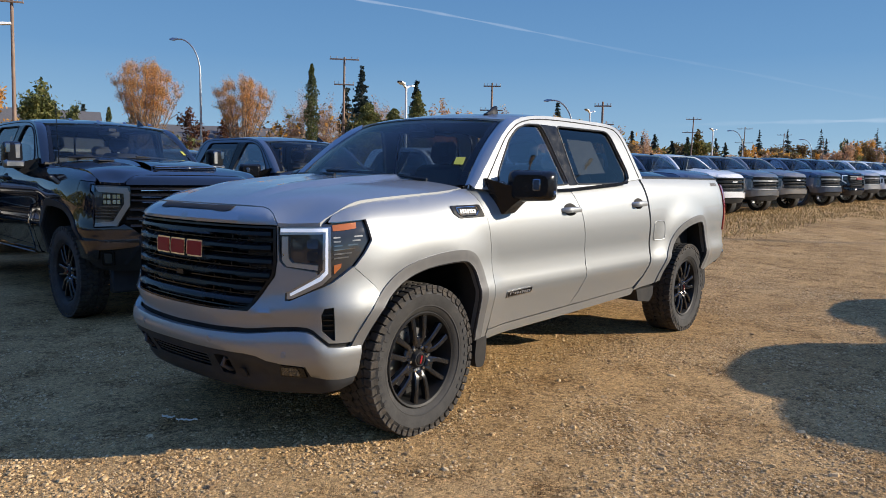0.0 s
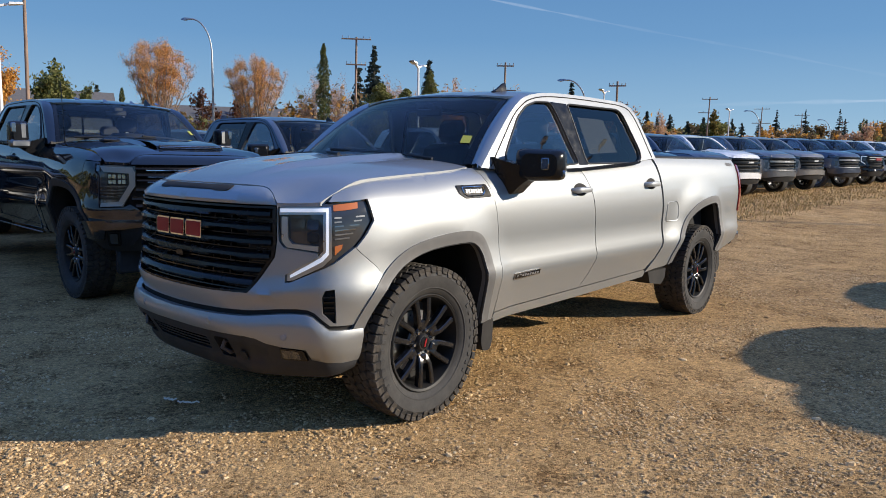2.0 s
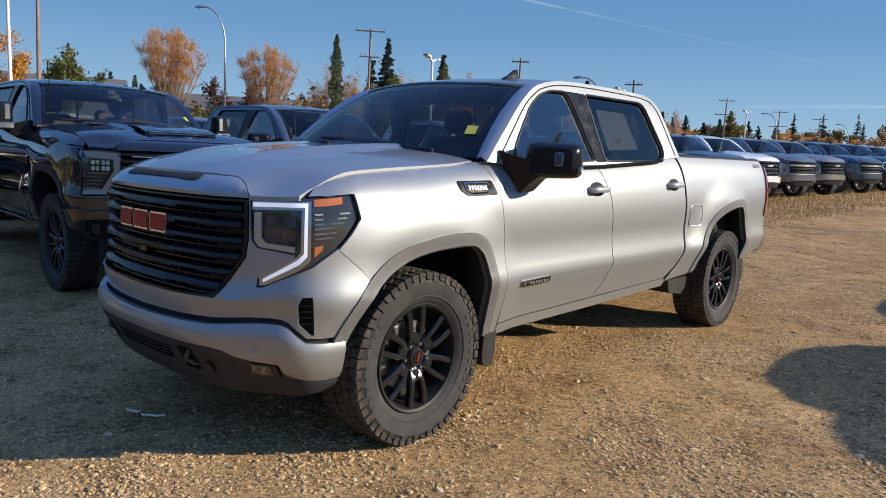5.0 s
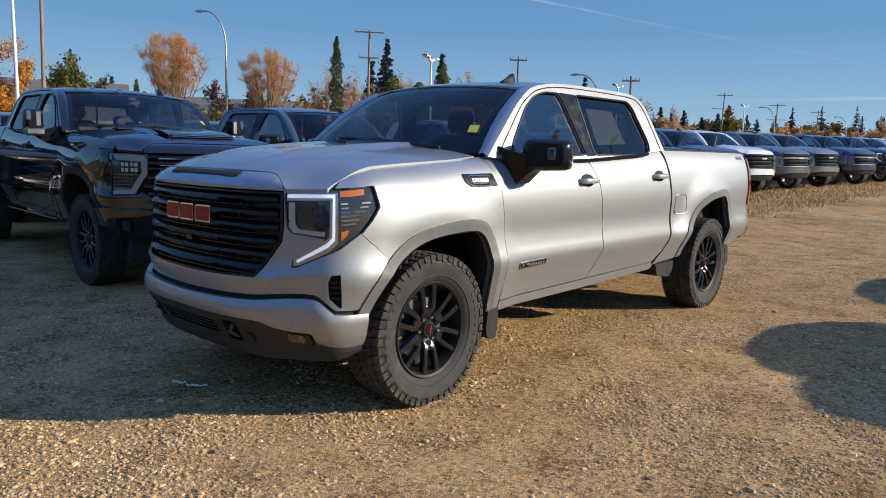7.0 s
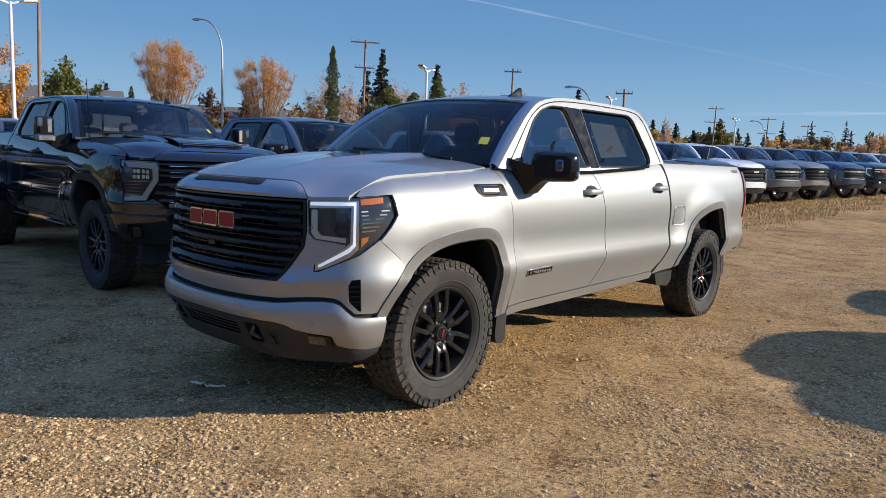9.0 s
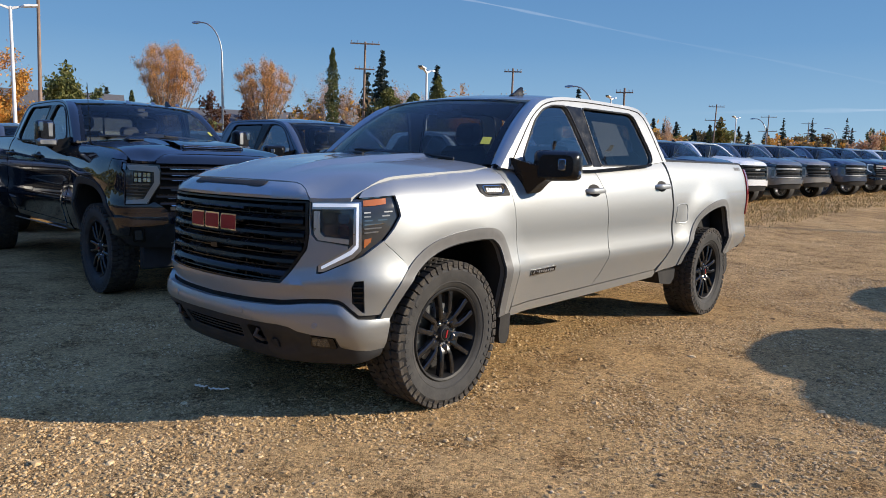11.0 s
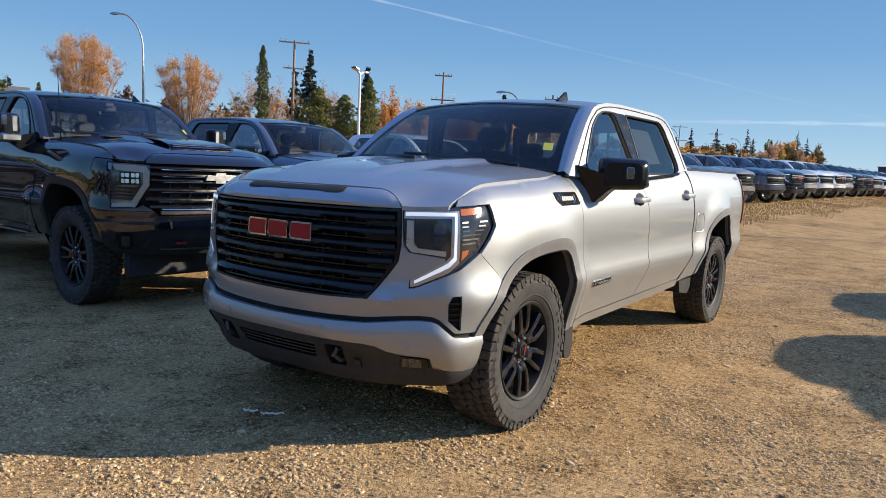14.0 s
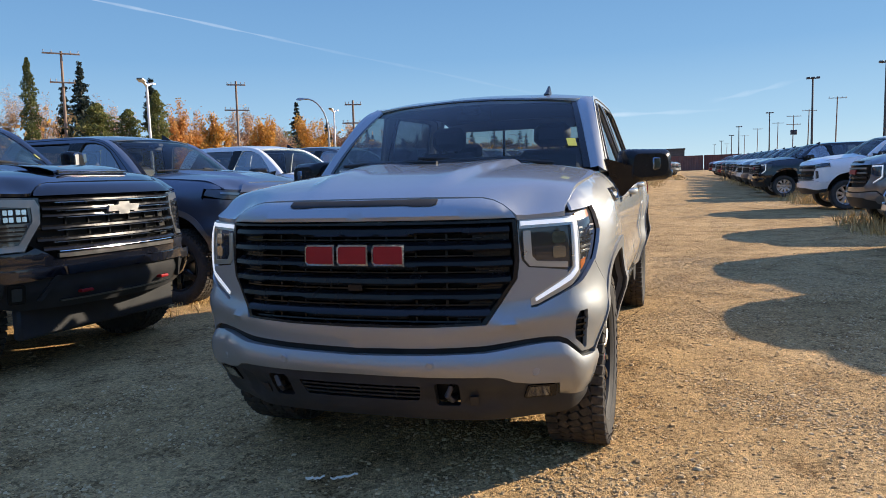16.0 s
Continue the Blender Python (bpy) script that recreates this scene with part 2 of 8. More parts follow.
def leaf_mat(name, *cols):
    """Leaves: one shade a clump, and part of the light comes through."""
    k = Mat(name, cols[0], 0.6, 0, 0, 0.3)
    c = k.ramp(k.rnd(True), *[(i / max(1, len(cols) - 1), c) for i, c in enumerate(cols)])
    k.color(c)
    tr, mx = k.t.nodes.new("ShaderNodeBsdfTranslucent"), k.t.nodes.new("ShaderNodeMixShader")
    mx.inputs[0].default_value = 0.38
    k.link(c, tr.inputs[0]), k.link(k.b.outputs[0], mx.inputs[1]), k.link(tr.outputs[0], mx.inputs[2])
    k.link(mx.outputs[0], k.t.nodes["Material Output"].inputs[0])
    return k.m


LEAF_O = leaf_mat("orange_leaves", (0.42, 0.20, 0.065), (0.60, 0.285, 0.075), (0.70, 0.36, 0.10), (0.58, 0.40, 0.20))
LEAF_Y = leaf_mat("golden_leaves", (0.42, 0.20, 0.04), (0.64, 0.31, 0.05), (0.70, 0.38, 0.08), (0.36, 0.25, 0.09))
LEAF_G = leaf_mat("green_leaves", (0.10, 0.115, 0.034), (0.165, 0.175, 0.052), (0.24, 0.225, 0.08))
LEAF_R = leaf_mat("russet_leaves", (0.09, 0.035, 0.02), (0.16, 0.06, 0.03), (0.13, 0.08, 0.04))
LEAF_B = leaf_mat("brown_olive_leaves", (0.13, 0.085, 0.045), (0.21, 0.135, 0.065), (0.15, 0.125, 0.05), (0.25, 0.15, 0.06))
LEAF_T = leaf_mat("sparse_tan_leaves", (0.44, 0.28, 0.18), (0.58, 0.36, 0.21), (0.54, 0.40, 0.28))
NEEDLE = leaf_mat("spruce_needles", (0.026, 0.037, 0.030), (0.045, 0.060, 0.048), (0.070, 0.088, 0.070))
COLUMN_G = leaf_mat("column_foliage", (0.055, 0.070, 0.022), (0.10, 0.118, 0.036), (0.16, 0.165, 0.055))
BARK = Mat("bark", (0.12, 0.10, 0.085), 0.9)
BARK.color(BARK.ramp(BARK.noise(7, 6, 0.6, (3, 3, 0.5)), (0.3, (0.12, 0.098, 0.082)), (0.7, (0.26, 0.22, 0.185))))
BARK.bump(BARK.noise(12, 5, 0.6, (3, 3, 0.5)), 0.6, 0.02)
BARK = BARK.m
POLEWOOD = Mat("pole_wood", (0.17, 0.135, 0.11), 0.85)
POLEWOOD.color(POLEWOOD.ramp(POLEWOOD.noise(4, 6, 0.6, (6, 6, 0.4)), (0.3, (0.17, 0.115, 0.085)), (0.7, (0.33, 0.235, 0.175))))
POLEWOOD = POLEWOOD.m
GALV = Mat("galvanised_steel", (0.38, 0.40, 0.42), 0.45, 0.7)
GALV.color(GALV.ramp(GALV.noise(8, 4), (0.3, (0.30, 0.32, 0.34)), (0.7, (0.45, 0.47, 0.48))))
GALV = GALV.m
DARKSTEEL = Mat("dark_steel", (0.06, 0.06, 0.065), 0.5, 0.3)
DARKSTEEL.color(DARKSTEEL.ramp(DARKSTEEL.noise(5, 4), (0.3, (0.045, 0.045, 0.05)), (0.7, (0.085, 0.08, 0.08))))
DARKSTEEL = DARKSTEEL.m
POLEWHITE = Mat("white_pole_paint", (0.75, 0.76, 0.76), 0.4)
POLEWHITE.color(POLEWHITE.ramp(POLEWHITE.noise(3, 5), (0.3, (0.66, 0.67, 0.67)), (0.7, (0.80, 0.80, 0.79))))
POLEWHITE = POLEWHITE.m
CONTAINER = Mat("oxide_red_steel", (0.17, 0.05, 0.04), 0.6)
CONTAINER.color(CONTAINER.ramp(CONTAINER.noise(1.2, 7, 0.65), (0.3, (0.115, 0.040, 0.034)), (0.55, (0.17, 0.055, 0.045)), (0.8, (0.22, 0.095, 0.07))))
CONTAINER = CONTAINER.m
STUCCO = Mat("pale_house_wall", (0.55, 0.52, 0.46), 0.85)
STUCCO.color(STUCCO.ramp(STUCCO.noise(2.5, 6), (0.3, (0.46, 0.44, 0.39)), (0.7, (0.60, 0.57, 0.51))))
STUCCO = STUCCO.m
SHINGLE = Mat("grey_shingles", (0.12, 0.115, 0.11), 0.9)
SHINGLE.color(SHINGLE.ramp(SHINGLE.noise(9, 5, 0.6, (1, 1, 5)), (0.3, (0.085, 0.08, 0.078)), (0.7, (0.16, 0.15, 0.14))))
SHINGLE = SHINGLE.m
FARWALL = Mat("dark_shed_metal", (0.075, 0.07, 0.068), 0.7)
FARWALL.color(FARWALL.ramp(FARWALL.noise(0.7, 6, 0.6, (1, 1, 4)), (0.3, (0.05, 0.047, 0.046)), (0.7, (0.10, 0.093, 0.088))))
FARWALL = FARWALL.m


# ---- mesh tools ----
from mathutils.geometry import delaunay_2d_cdt


class Geo:
    """Vertices and faces in plain lists; every shape below is added to one of these and then linked as one mesh."""
    def __init__(self):
        self.v, self.f = [], []
    def add(self, v, f):
        n = len(self.v)
        self.v += [tuple(p) for p in v]
        self.f += [tuple(i + n for i in q) for q in f]
        return self
    def join(self, g):
        return self.add(g.v, g.f)
    def moved(self, m):
        g = Geo()
        g.v, g.f = [tuple(m @ Vector(p)) for p in self.v], list(self.f)
        return g
    def mirror(self):
        g = Geo()
        g.v, g.f = [(-x, y, z) for x, y, z in self.v], [tuple(reversed(q)) for q in self.f]
        return g
    def both(self):
        return self.join(self.mirror())


def make_mesh(name, g, mat, sharp=38):
    me = bpy.data.meshes.new(name)
    me.from_pydata(g.v, [], g.f)
    me.materials.append(mat)
    me.polygons.foreach_set("use_smooth", [True] * len(me.polygons))
    if sharp < 180:
        me.set_sharp_from_angle(angle=radians(sharp))
    me.update()
    return me


def part(name, g, mat, parent, label="", sharp=38):
    ob = new(name, make_mesh(name, g, mat, sharp))
    ob.parent = parent
    if label:
        ob["label"] = label
    return ob


def thing(name, label, category, m=None, group="", kind=""):
    ob = new(name)
    ob.empty_display_size = 0.2
    if m is not None:
        ob.matrix_world = m
    return tagged(ob, label, category, group, kind)


def solo(name, g, mat, label, category="", group="", kind="", m=None, sharp=38):
    ob = new(name, make_mesh(name, g, mat, sharp))
    if m is not None:
        ob.matrix_world = m
    return tagged(ob, label, category, group, kind)


def box(cx, cy, cz, sx, sy, sz, bev=0.0):
    """A box with chamfered edges, centred."""
    g = Geo()
    hx, hy, hz = sx / 2, sy / 2, sz / 2
    b = min(bev, hx * 0.95, hy * 0.95, hz * 0.95)
    if b <= 0:
        v = [(cx + i * hx, cy + j * hy, cz + k * hz) for k in (-1, 1) for j in (-1, 1) for i in (-1, 1)]
        return g.add(v, [(0, 2, 3, 1), (4, 5, 7, 6), (0, 1, 5, 4), (2, 6, 7, 3), (0, 4, 6, 2), (1, 3, 7, 5)])
    idx, v = {}, []
    for k in (-1, 1):
        for j in (-1, 1):
            for i in (-1, 1):
                for ax in range(3):
                    p = [hx, hy, hz]
                    for a in range(3):
                        if a != ax:
                            p[a] -= b
                    idx[i, j, k, ax] = len(v)
                    v.append((cx + i * p[0], cy + j * p[1], cz + k * p[2]))
    f = []
    for ax in range(3):
        for s in (-1, 1):
            o = [a for a in range(3) if a != ax]
            q = []
            for a, c in ((-1, -1), (1, -1), (1, 1), (-1, 1)):
                t = [0, 0, 0]
                t[ax], t[o[0]], t[o[1]] = s, a, c
                q.append(idx[(*t, ax)])
            f.append(tuple(q) if (s > 0) == (ax != 1) else tuple(reversed(q)))
    for ax in range(3):
        o = [a for a in range(3) if a != ax]
        for a in (-1, 1):
            for c in (-1, 1):
                t0, t1 = [0, 0, 0], [0, 0, 0]
                t0[ax], t1[ax] = -1, 1
                for t in (t0, t1):
                    t[o[0]], t[o[1]] = a, c
                f.append((idx[(*t0, o[0])], idx[(*t1, o[0])], idx[(*t1, o[1])], idx[(*t0, o[1])]))
    for k in (-1, 1):
        for j in (-1, 1):
            for i in (-1, 1):
                f.append((idx[i, j, k, 0], idx[i, j, k, 1], idx[i, j, k, 2]))
    g.add(v, f)
    c = Vector((cx, cy, cz))
    for n, q in enumerate(g.f):
        p = [Vector(g.v[i]) for i in q]
        nn = (p[1] - p[0]).cross(p[2] - p[0])
        if nn.dot(sum(p, Vector()) / len(p) - c) < 0:
            g.f[n] = tuple(reversed(q))
    return g


def lathe(profile, n=24, axis="z", closed=False):
    """Revolve (radius, height) points round an axis."""
    g, v, f = Geo(), [], []
    m = len(profile)
    for i in range(n):
        a = 2 * math.pi * i / n
        for r, h in profile:
            p = (r * math.cos(a), r * math.sin(a), h)
            v.append(p if axis == "z" else (p[2], p[0], p[1]) if axis == "x" else (p[1], p[2], p[0]))
    for i in range(n):
        j = (i + 1) % n
        for k in range(m if closed else m - 1):
            l = (k + 1) % m
            f.append((i * m + k, j * m + k, j * m + l, i * m + l))
    return g.add(v, f)


def tube(points, radii, n=8, caps=True):
    """A round tube along a polyline."""
    g, v, f = Geo(), [], []
    pts = [Vector(p) for p in points]
    rs = radii if isinstance(radii, (list, tuple)) else [radii] * len(pts)
    side = None
    for i, p in enumerate(pts):
        d = (pts[min(i + 1, len(pts) - 1)] - pts[max(i - 1, 0)]).normalized()
        if side is None:
            side = d.orthogonal().normalized()
        side = (side - d * side.dot(d)).normalized()
        up = d.cross(side)
        v += [tuple(p + (side * math.cos(2 * math.pi * k / n) + up * math.sin(2 * math.pi * k / n)) * rs[i]) for k in range(n)]
    for i in range(len(pts) - 1):
        f += [(i * n + k, i * n + (k + 1) % n, (i + 1) * n + (k + 1) % n, (i + 1) * n + k) for k in range(n)]
    if caps:
        f += [tuple(reversed(range(n))), tuple(range((len(pts) - 1) * n, len(pts) * n))]
    return g.add(v, f)


def loft(rows, closed=False):
    """A skin over rows of equally many points."""
    g, f, m = Geo(), [], len(rows[0])
    for i in range(len(rows) - 1):
        for k in range(m if closed else m - 1):
            l = (k + 1) % m
            f.append((i * m + k, i * m + l, (i + 1) * m + l, (i + 1) * m + k))
    return g.add([p for r in rows for p in r], f)


def prism(outline, fn, d0, d1):
    """A slab over a 2D outline, from offset d0 to d1 of the mapping fn(u, v, d)."""
    g, n = Geo(), len(outline)
    a = sum(outline[i][0] * outline[(i + 1) % n][1] - outline[(i + 1) % n][0] * outline[i][1] for i in range(n))
    v = [tuple(fn(u, w, d0)) for u, w in outline] + [tuple(fn(u, w, d1)) for u, w in outline]
    f = [tuple(range(n, 2 * n)), tuple(reversed(range(n)))] + [(i, (i + 1) % n, n + (i + 1) % n, n + i) for i in range(n)]
    g.add(v, f)
    p0, p1 = Vector(fn(*outline[0], d0)), Vector(fn(*outline[0], d1))
    nn = Vector()
    pts = [Vector(p) for p in v[n:]]
    for i in range(n):
        nn += pts[i].cross(pts[(i + 1) % n])
    if nn.dot(p1 - p0) < 0:
        g.f = [tuple(reversed(q)) for q in g.f]
    return g


def dense(poly, step):
    out = []
    for i, a in enumerate(poly):
        b = poly[(i + 1) % len(poly)]
        k = max(1, int(math.hypot(b[0] - a[0], b[1] - a[1]) / step + 0.5))
        out += [(a[0] + (b[0] - a[0]) * t / k, a[1] + (b[1] - a[1]) * t / k) for t in range(k)]
    return out


def rounded(poly, r, n=4):
    """The outline with its corners rounded (a quadratic curve over each corner)."""
    out, m = [], len(poly)
    for i in range(m):
        p, a, b = Vector(poly[i]), Vector(poly[i - 1]), Vector(poly[(i + 1) % m])
        ra, rb = min(r, (a - p).length * 0.45), min(r, (b - p).length * 0.45)
        s, e = p + (a - p).normalized() * ra, p + (b - p).normalized() * rb
        for k in range(n + 1):
            t = k / n
            out.append(tuple(s * (1 - t) ** 2 + p * 2 * t * (1 - t) + e * t * t))
    return out


def inside(px, py, poly):
    hit = np.zeros(px.shape, bool)
    for i in range(len(poly)):
        (x0, y0), (x1, y1) = poly[i - 1], poly[i]
        if y0 != y1:
            hit ^= ((y0 > py) != (y1 > py)) & (px < (x1 - x0) * (py - y0) / (y1 - y0) + x0)
    return hit


def patch(outline, fn, cell, holes=(), depth=0.0, lift=0.0):
    """A curved panel: a 2D outline (with holes) filled with fine triangles and mapped by fn(u, v, d); depth folds its rims inwards."""
    loops = [dense(l, cell) for l in (outline, *holes)]
    pts, edges = [], []
    for l in loops:
        n = len(pts)
        pts += l
        edges += [(n + i, n + (i + 1) % len(l)) for i in range(len(l))]
    arr = np.array(pts)
    lo, hi = arr.min(0), arr.max(0)
    gx, gy = np.meshgrid(np.arange(lo[0] + cell / 2, hi[0], cell), np.arange(lo[1] + cell / 2, hi[1], cell))
    gx, gy = gx.ravel(), gy.ravel()
    ok = inside(gx, gy, loops[0])
    for l in loops[1:]:
        ok &= ~inside(gx, gy, l)
    gx, gy = gx[ok], gy[ok]
    if len(gx):
        far = np.ones(len(gx), bool)
        for p in arr:
            far &= (gx - p[0]) ** 2 + (gy - p[1]) ** 2 > (0.5 * cell) ** 2
        gx, gy = gx[far], gy[far]
    allp = [Vector(p) for p in pts] + [Vector((a, b)) for a, b in zip(gx, gy)]
    v2, _, f2 = delaunay_2d_cdt(allp, edges, [], 0, 1e-6)[:3]
    co = np.array([tuple(p) for p in v2])
    f2 = [tuple(q) for q in f2]
    cen = np.array([co[list(q)].mean(0) for q in f2])
    keep = inside(cen[:, 0], cen[:, 1], loops[0])
    for l in loops[1:]:
        keep &= ~inside(cen[:, 0], cen[:, 1], l)
    faces = [q for q, k in zip(f2, keep) if k]
    g = Geo()
    P = [Vector(fn(a, b, lift)) for a, b in co]
    tot = 0
    for q in faces[:: max(1, len(faces) // 12)]:
        nn = (P[q[1]] - P[q[0]]).cross(P[q[2]] - P[q[0]])
        c = co[list(q)].mean(0)
        tot += nn.dot(Vector(fn(c[0], c[1], lift + 0.01)) - Vector(fn(c[0], c[1], lift)))
    if tot < 0:
        faces = [tuple(reversed(q)) for q in faces]
    g.add(P, faces)
    if depth > 0:
        seen = {}
        for q in faces:
            for i in range(3):
                e = (q[i], q[(i + 1) % 3])
                if (e[1], e[0]) in seen:
                    seen[(e[1], e[0])] = False
                else:
                    seen[e] = True
        rim = [e for e, k in seen.items() if k]
        ids = {i: n for n, i in enumerate(sorted({i for e in rim for i in e}))}
        base = len(g.v)
        g.v += [tuple(fn(co[i][0], co[i][1], lift - depth)) for i in ids]
        g.f += [(e[1], e[0], base + ids[e[0]], base + ids[e[1]]) for e in rim]
    return g


def lerp(table, x):
    xs, ys = zip(*table)
    return float(np.interp(x, xs, ys))


def curve(table, n=300):
    """A smooth monotone curve through a table's points, as a function."""
    x, y = (np.array(c, float) for c in zip(*table))
    h, d = np.diff(x), np.diff(y) / np.diff(x)
    m = np.zeros(len(x))
    m[0], m[-1] = d[0], d[-1]
    for i in range(1, len(x) - 1):
        if d[i - 1] * d[i] > 0:
            w1, w2 = 2 * h[i] + h[i - 1], h[i] + 2 * h[i - 1]
            m[i] = (w1 + w2) / (w1 / d[i - 1] + w2 / d[i])
    xs = np.linspace(x[0], x[-1], n)
    k = np.clip(np.searchsorted(x, xs) - 1, 0, len(h) - 1)
    t = (xs - x[k]) / h[k]
    ys = (2 * t ** 3 - 3 * t * t + 1) * y[k] + (t ** 3 - 2 * t * t + t) * h[k] * m[k] + (3 * t * t - 2 * t ** 3) * y[k + 1] + (t ** 3 - t * t) * h[k] * m[k + 1]
    return lambda v: float(np.interp(v, xs, ys))


def sstep(a, b, x):
    t = min(1.0, max(0.0, (x - a) / (b - a)))
    return t * t * (3 - 2 * t)


def spline(points, n=10):
    """A smooth curve through points (Catmull-Rom)."""
    P = [np.array(p, float) for p in points]
    P = [2 * P[0] - P[1]] + P + [2 * P[-1] - P[-2]]
    out = []
    for i in range(1, len(P) - 2):
        for k in range(n):
            t = k / n
            out.append(0.5 * (2 * P[i] + (P[i + 1] - P[i - 1]) * t + (2 * P[i - 1] - 5 * P[i] + 4 * P[i + 1] - P[i + 2]) * t ** 2 + (3 * P[i] - P[i - 1] - 3 * P[i + 1] + P[i + 2]) * t ** 3))
    return out + [P[-2]]


RISE = [(4, 0.0), (8, 0.07), (13, 0.20), (20, 0.37), (30, 0.56), (42, 0.80), (57, 1.02), (78, 1.20), (140, 1.22)]


def ground_z(x, y):
    """The yard: level by the silver truck, rising gently beyond it, with slight ruts."""
    z = 0.0085 * max(0.0, min(y, 140.0) - 4.0)
    k = 1.0 - sstep(-4.0, 2.2, x)
    if k > 0 and y > 4:
        z += k * (lerp(RISE, min(y, 140.0)) - z)
    return z


def ground_place(x, y, turn=0.0):
    return pose(x, y, ground_z(x, y), 0, 0, turn)


# ---- pickup trucks: x to the truck's left, y to its rear, origin under the front axle ----
PLAN = spline([(0, -0.905), (0.2, -0.899), (0.4, -0.876), (0.54, -0.842), (0.66, -0.785), (0.76, -0.732), (0.85, -0.684), (0.905, -0.637), (0.938, -0.565), (0.954, -0.46), (0.968, -0.25), (0.975, 0), (0.982, 0.5), (0.985, 1.0), (0.985, 2.0), (0.985, 2.8), (0.985, 3.6), (0.983, 4.2), (0.978, 4.45), (0.970, 4.60), (0.950, 4.70), (0.89, 4.757), (0.6, 4.785), (0, 4.79)], 12)
PX, PY = np.array([p[0] for p in PLAN]), np.array([p[1] for p in PLAN])
PS = np.concatenate(([0], np.cumsum(np.hypot(np.diff(PX), np.diff(PY)))))
_half = int(np.argmax(PY > 3.0))


def s_of_y(y):
    """Length along the plan from the nose's middle to the flank at y."""
    return float(np.interp(y, PY, PS))


def s_of_x(x):
    return math.copysign(float(np.interp(abs(x), PX[:_half], PS[:_half])), x)


HUB_R = 3.745


def smooth_line(pts):
    return [tuple(float(c) for c in p) for p in spline(pts, 3)]


ARCH_F_OUT = smooth_line([(-0.555, 0.50), (-0.52, 0.60), (-0.46, 0.72), (-0.37, 0.83), (-0.28, 0.905), (-0.17, 0.96), (-0.02, 0.993), (0.15, 1.01), (0.29, 1.008), (0.38, 0.98), (0.44, 0.92), (0.48, 0.83), (0.51, 0.65), (0.53, 0.45)])
ARCH_F_IN = smooth_line([(-0.475, 0.50), (-0.445, 0.60), (-0.39, 0.71), (-0.31, 0.80), (-0.22, 0.865), (-0.10, 0.912), (0.05, 0.937), (0.27, 0.945), (0.35, 0.92), (0.40, 0.865), (0.433, 0.76), (0.46, 0.60), (0.475, 0.44)])
ARCH_R_OUT = smooth_line([(3.000, 0.54), (3.045, 0.66), (3.165, 0.85), (3.325, 0.99), (3.595, 1.075), (3.895, 1.105), (4.015, 1.07), (4.095, 0.95), (4.13, 0.75), (4.105, 0.56)])
ARCH_R_IN = smooth_line([(3.088, 0.55), (3.13, 0.65), (3.235, 0.81), (3.375, 0.93), (3.615, 1.01), (3.885, 1.04), (3.965, 1.005), (4.03, 0.90), (4.06, 0.73), (4.04, 0.58)])
ZTOP = curve([(-0.9, 1.14), (-0.7, 1.19), (-0.6, 1.232), (-0.5, 1.272), (-0.4, 1.291), (-0.2, 1.309), (0.15, 1.332), (0.47, 1.35), (0.75, 1.335), (1.5, 1.35), (2.3, 1.395), (2.7, 1.425), (2.9, 1.435), (4.8, 1.44)])
FLANK = curve([(0.35, -0.125), (0.44, -0.084), (0.52, -0.062), (0.62, -0.034), (0.72, -0.003), (0.755, 0.002), (0.80, -0.008), (0.90, -0.016), (1.00, -0.007), (1.09, -0.003), (1.18, -0.008), (1.28, -0.020), (1.5, -0.052)])
SHOULDER = curve([(-0.30, 0.0), (-0.20, -0.003), (-0.13, -0.012), (-0.07, -0.034), (-0.03, -0.066), (0.0, -0.105), (0.02, -0.14)])
BELT = curve([(-0.30, 0.0), (-0.16, -0.004), (-0.08, -0.018), (-0.03, -0.034), (0.0, -0.050), (0.02, -0.06)])
NOSE = curve([(0.28, -0.15), (0.36, -0.09), (0.45, -0.035), (0.52, 0.0), (0.62, 0.006), (0.70, 0.0), (0.735, 0.012), (0.80, -0.002), (1.0, -0.010), (1.165, -0.022), (1.19, -0.035), (1.225, -0.07), (1.26, -0.125), (1.3, -0.2)])


def arch_swell(y, z):
    """The fenders swell towards the wheel arches."""
    d = min(math.hypot(y - 0.02, (z - 0.45) * 0.98), math.hypot(y - 3.60, (z - 0.48) * 0.98))
    return 0.028 * (1 - sstep(0.56, 0.80, d))


def wrap(s, z, d=0.0):
    """The body's skin below the windows, unrolled: s along the plan (negative on the right side), z the height, d outwards."""
    a = abs(s)
    x, y = float(np.interp(a, PS, PX)), float(np.interp(a, PS, PY))
    e = 0.012
    tx, ty = float(np.interp(a + e, PS, PX) - np.interp(a - e if a > e else 0, PS, PX)), float(np.interp(a + e, PS, PY) - np.interp(a - e if a > e else 0, PS, PY))
    L = math.hypot(tx, ty)
    nx, ny = ty / L, -tx / L
    w = sstep(0.86, 1.12, a)
    off = 0.0
    if w < 1:
        off += (1 - w) * NOSE(z)
    if w > 0:
        top = ZTOP(y)
        edge = (SHOULDER if y < 0.5 else BELT)(z - top)
        if 0.45 < y < 0.8:
            k = sstep(0.45, 0.8, y)
            edge = SHOULDER(z - top) * (1 - k) + BELT(z - top) * k
        off += w * (FLANK(z) + edge + arch_swell(y, z))
    off += d
    return Vector((math.copysign(x + nx * off, s) if s else 0.0, y + ny * off, z))


def flank(y, z, d=0.0):
    return wrap(s_of_y(y), z, d)


def front(x, z, d=0.0):
    return wrap(s_of_x(x), z, d)


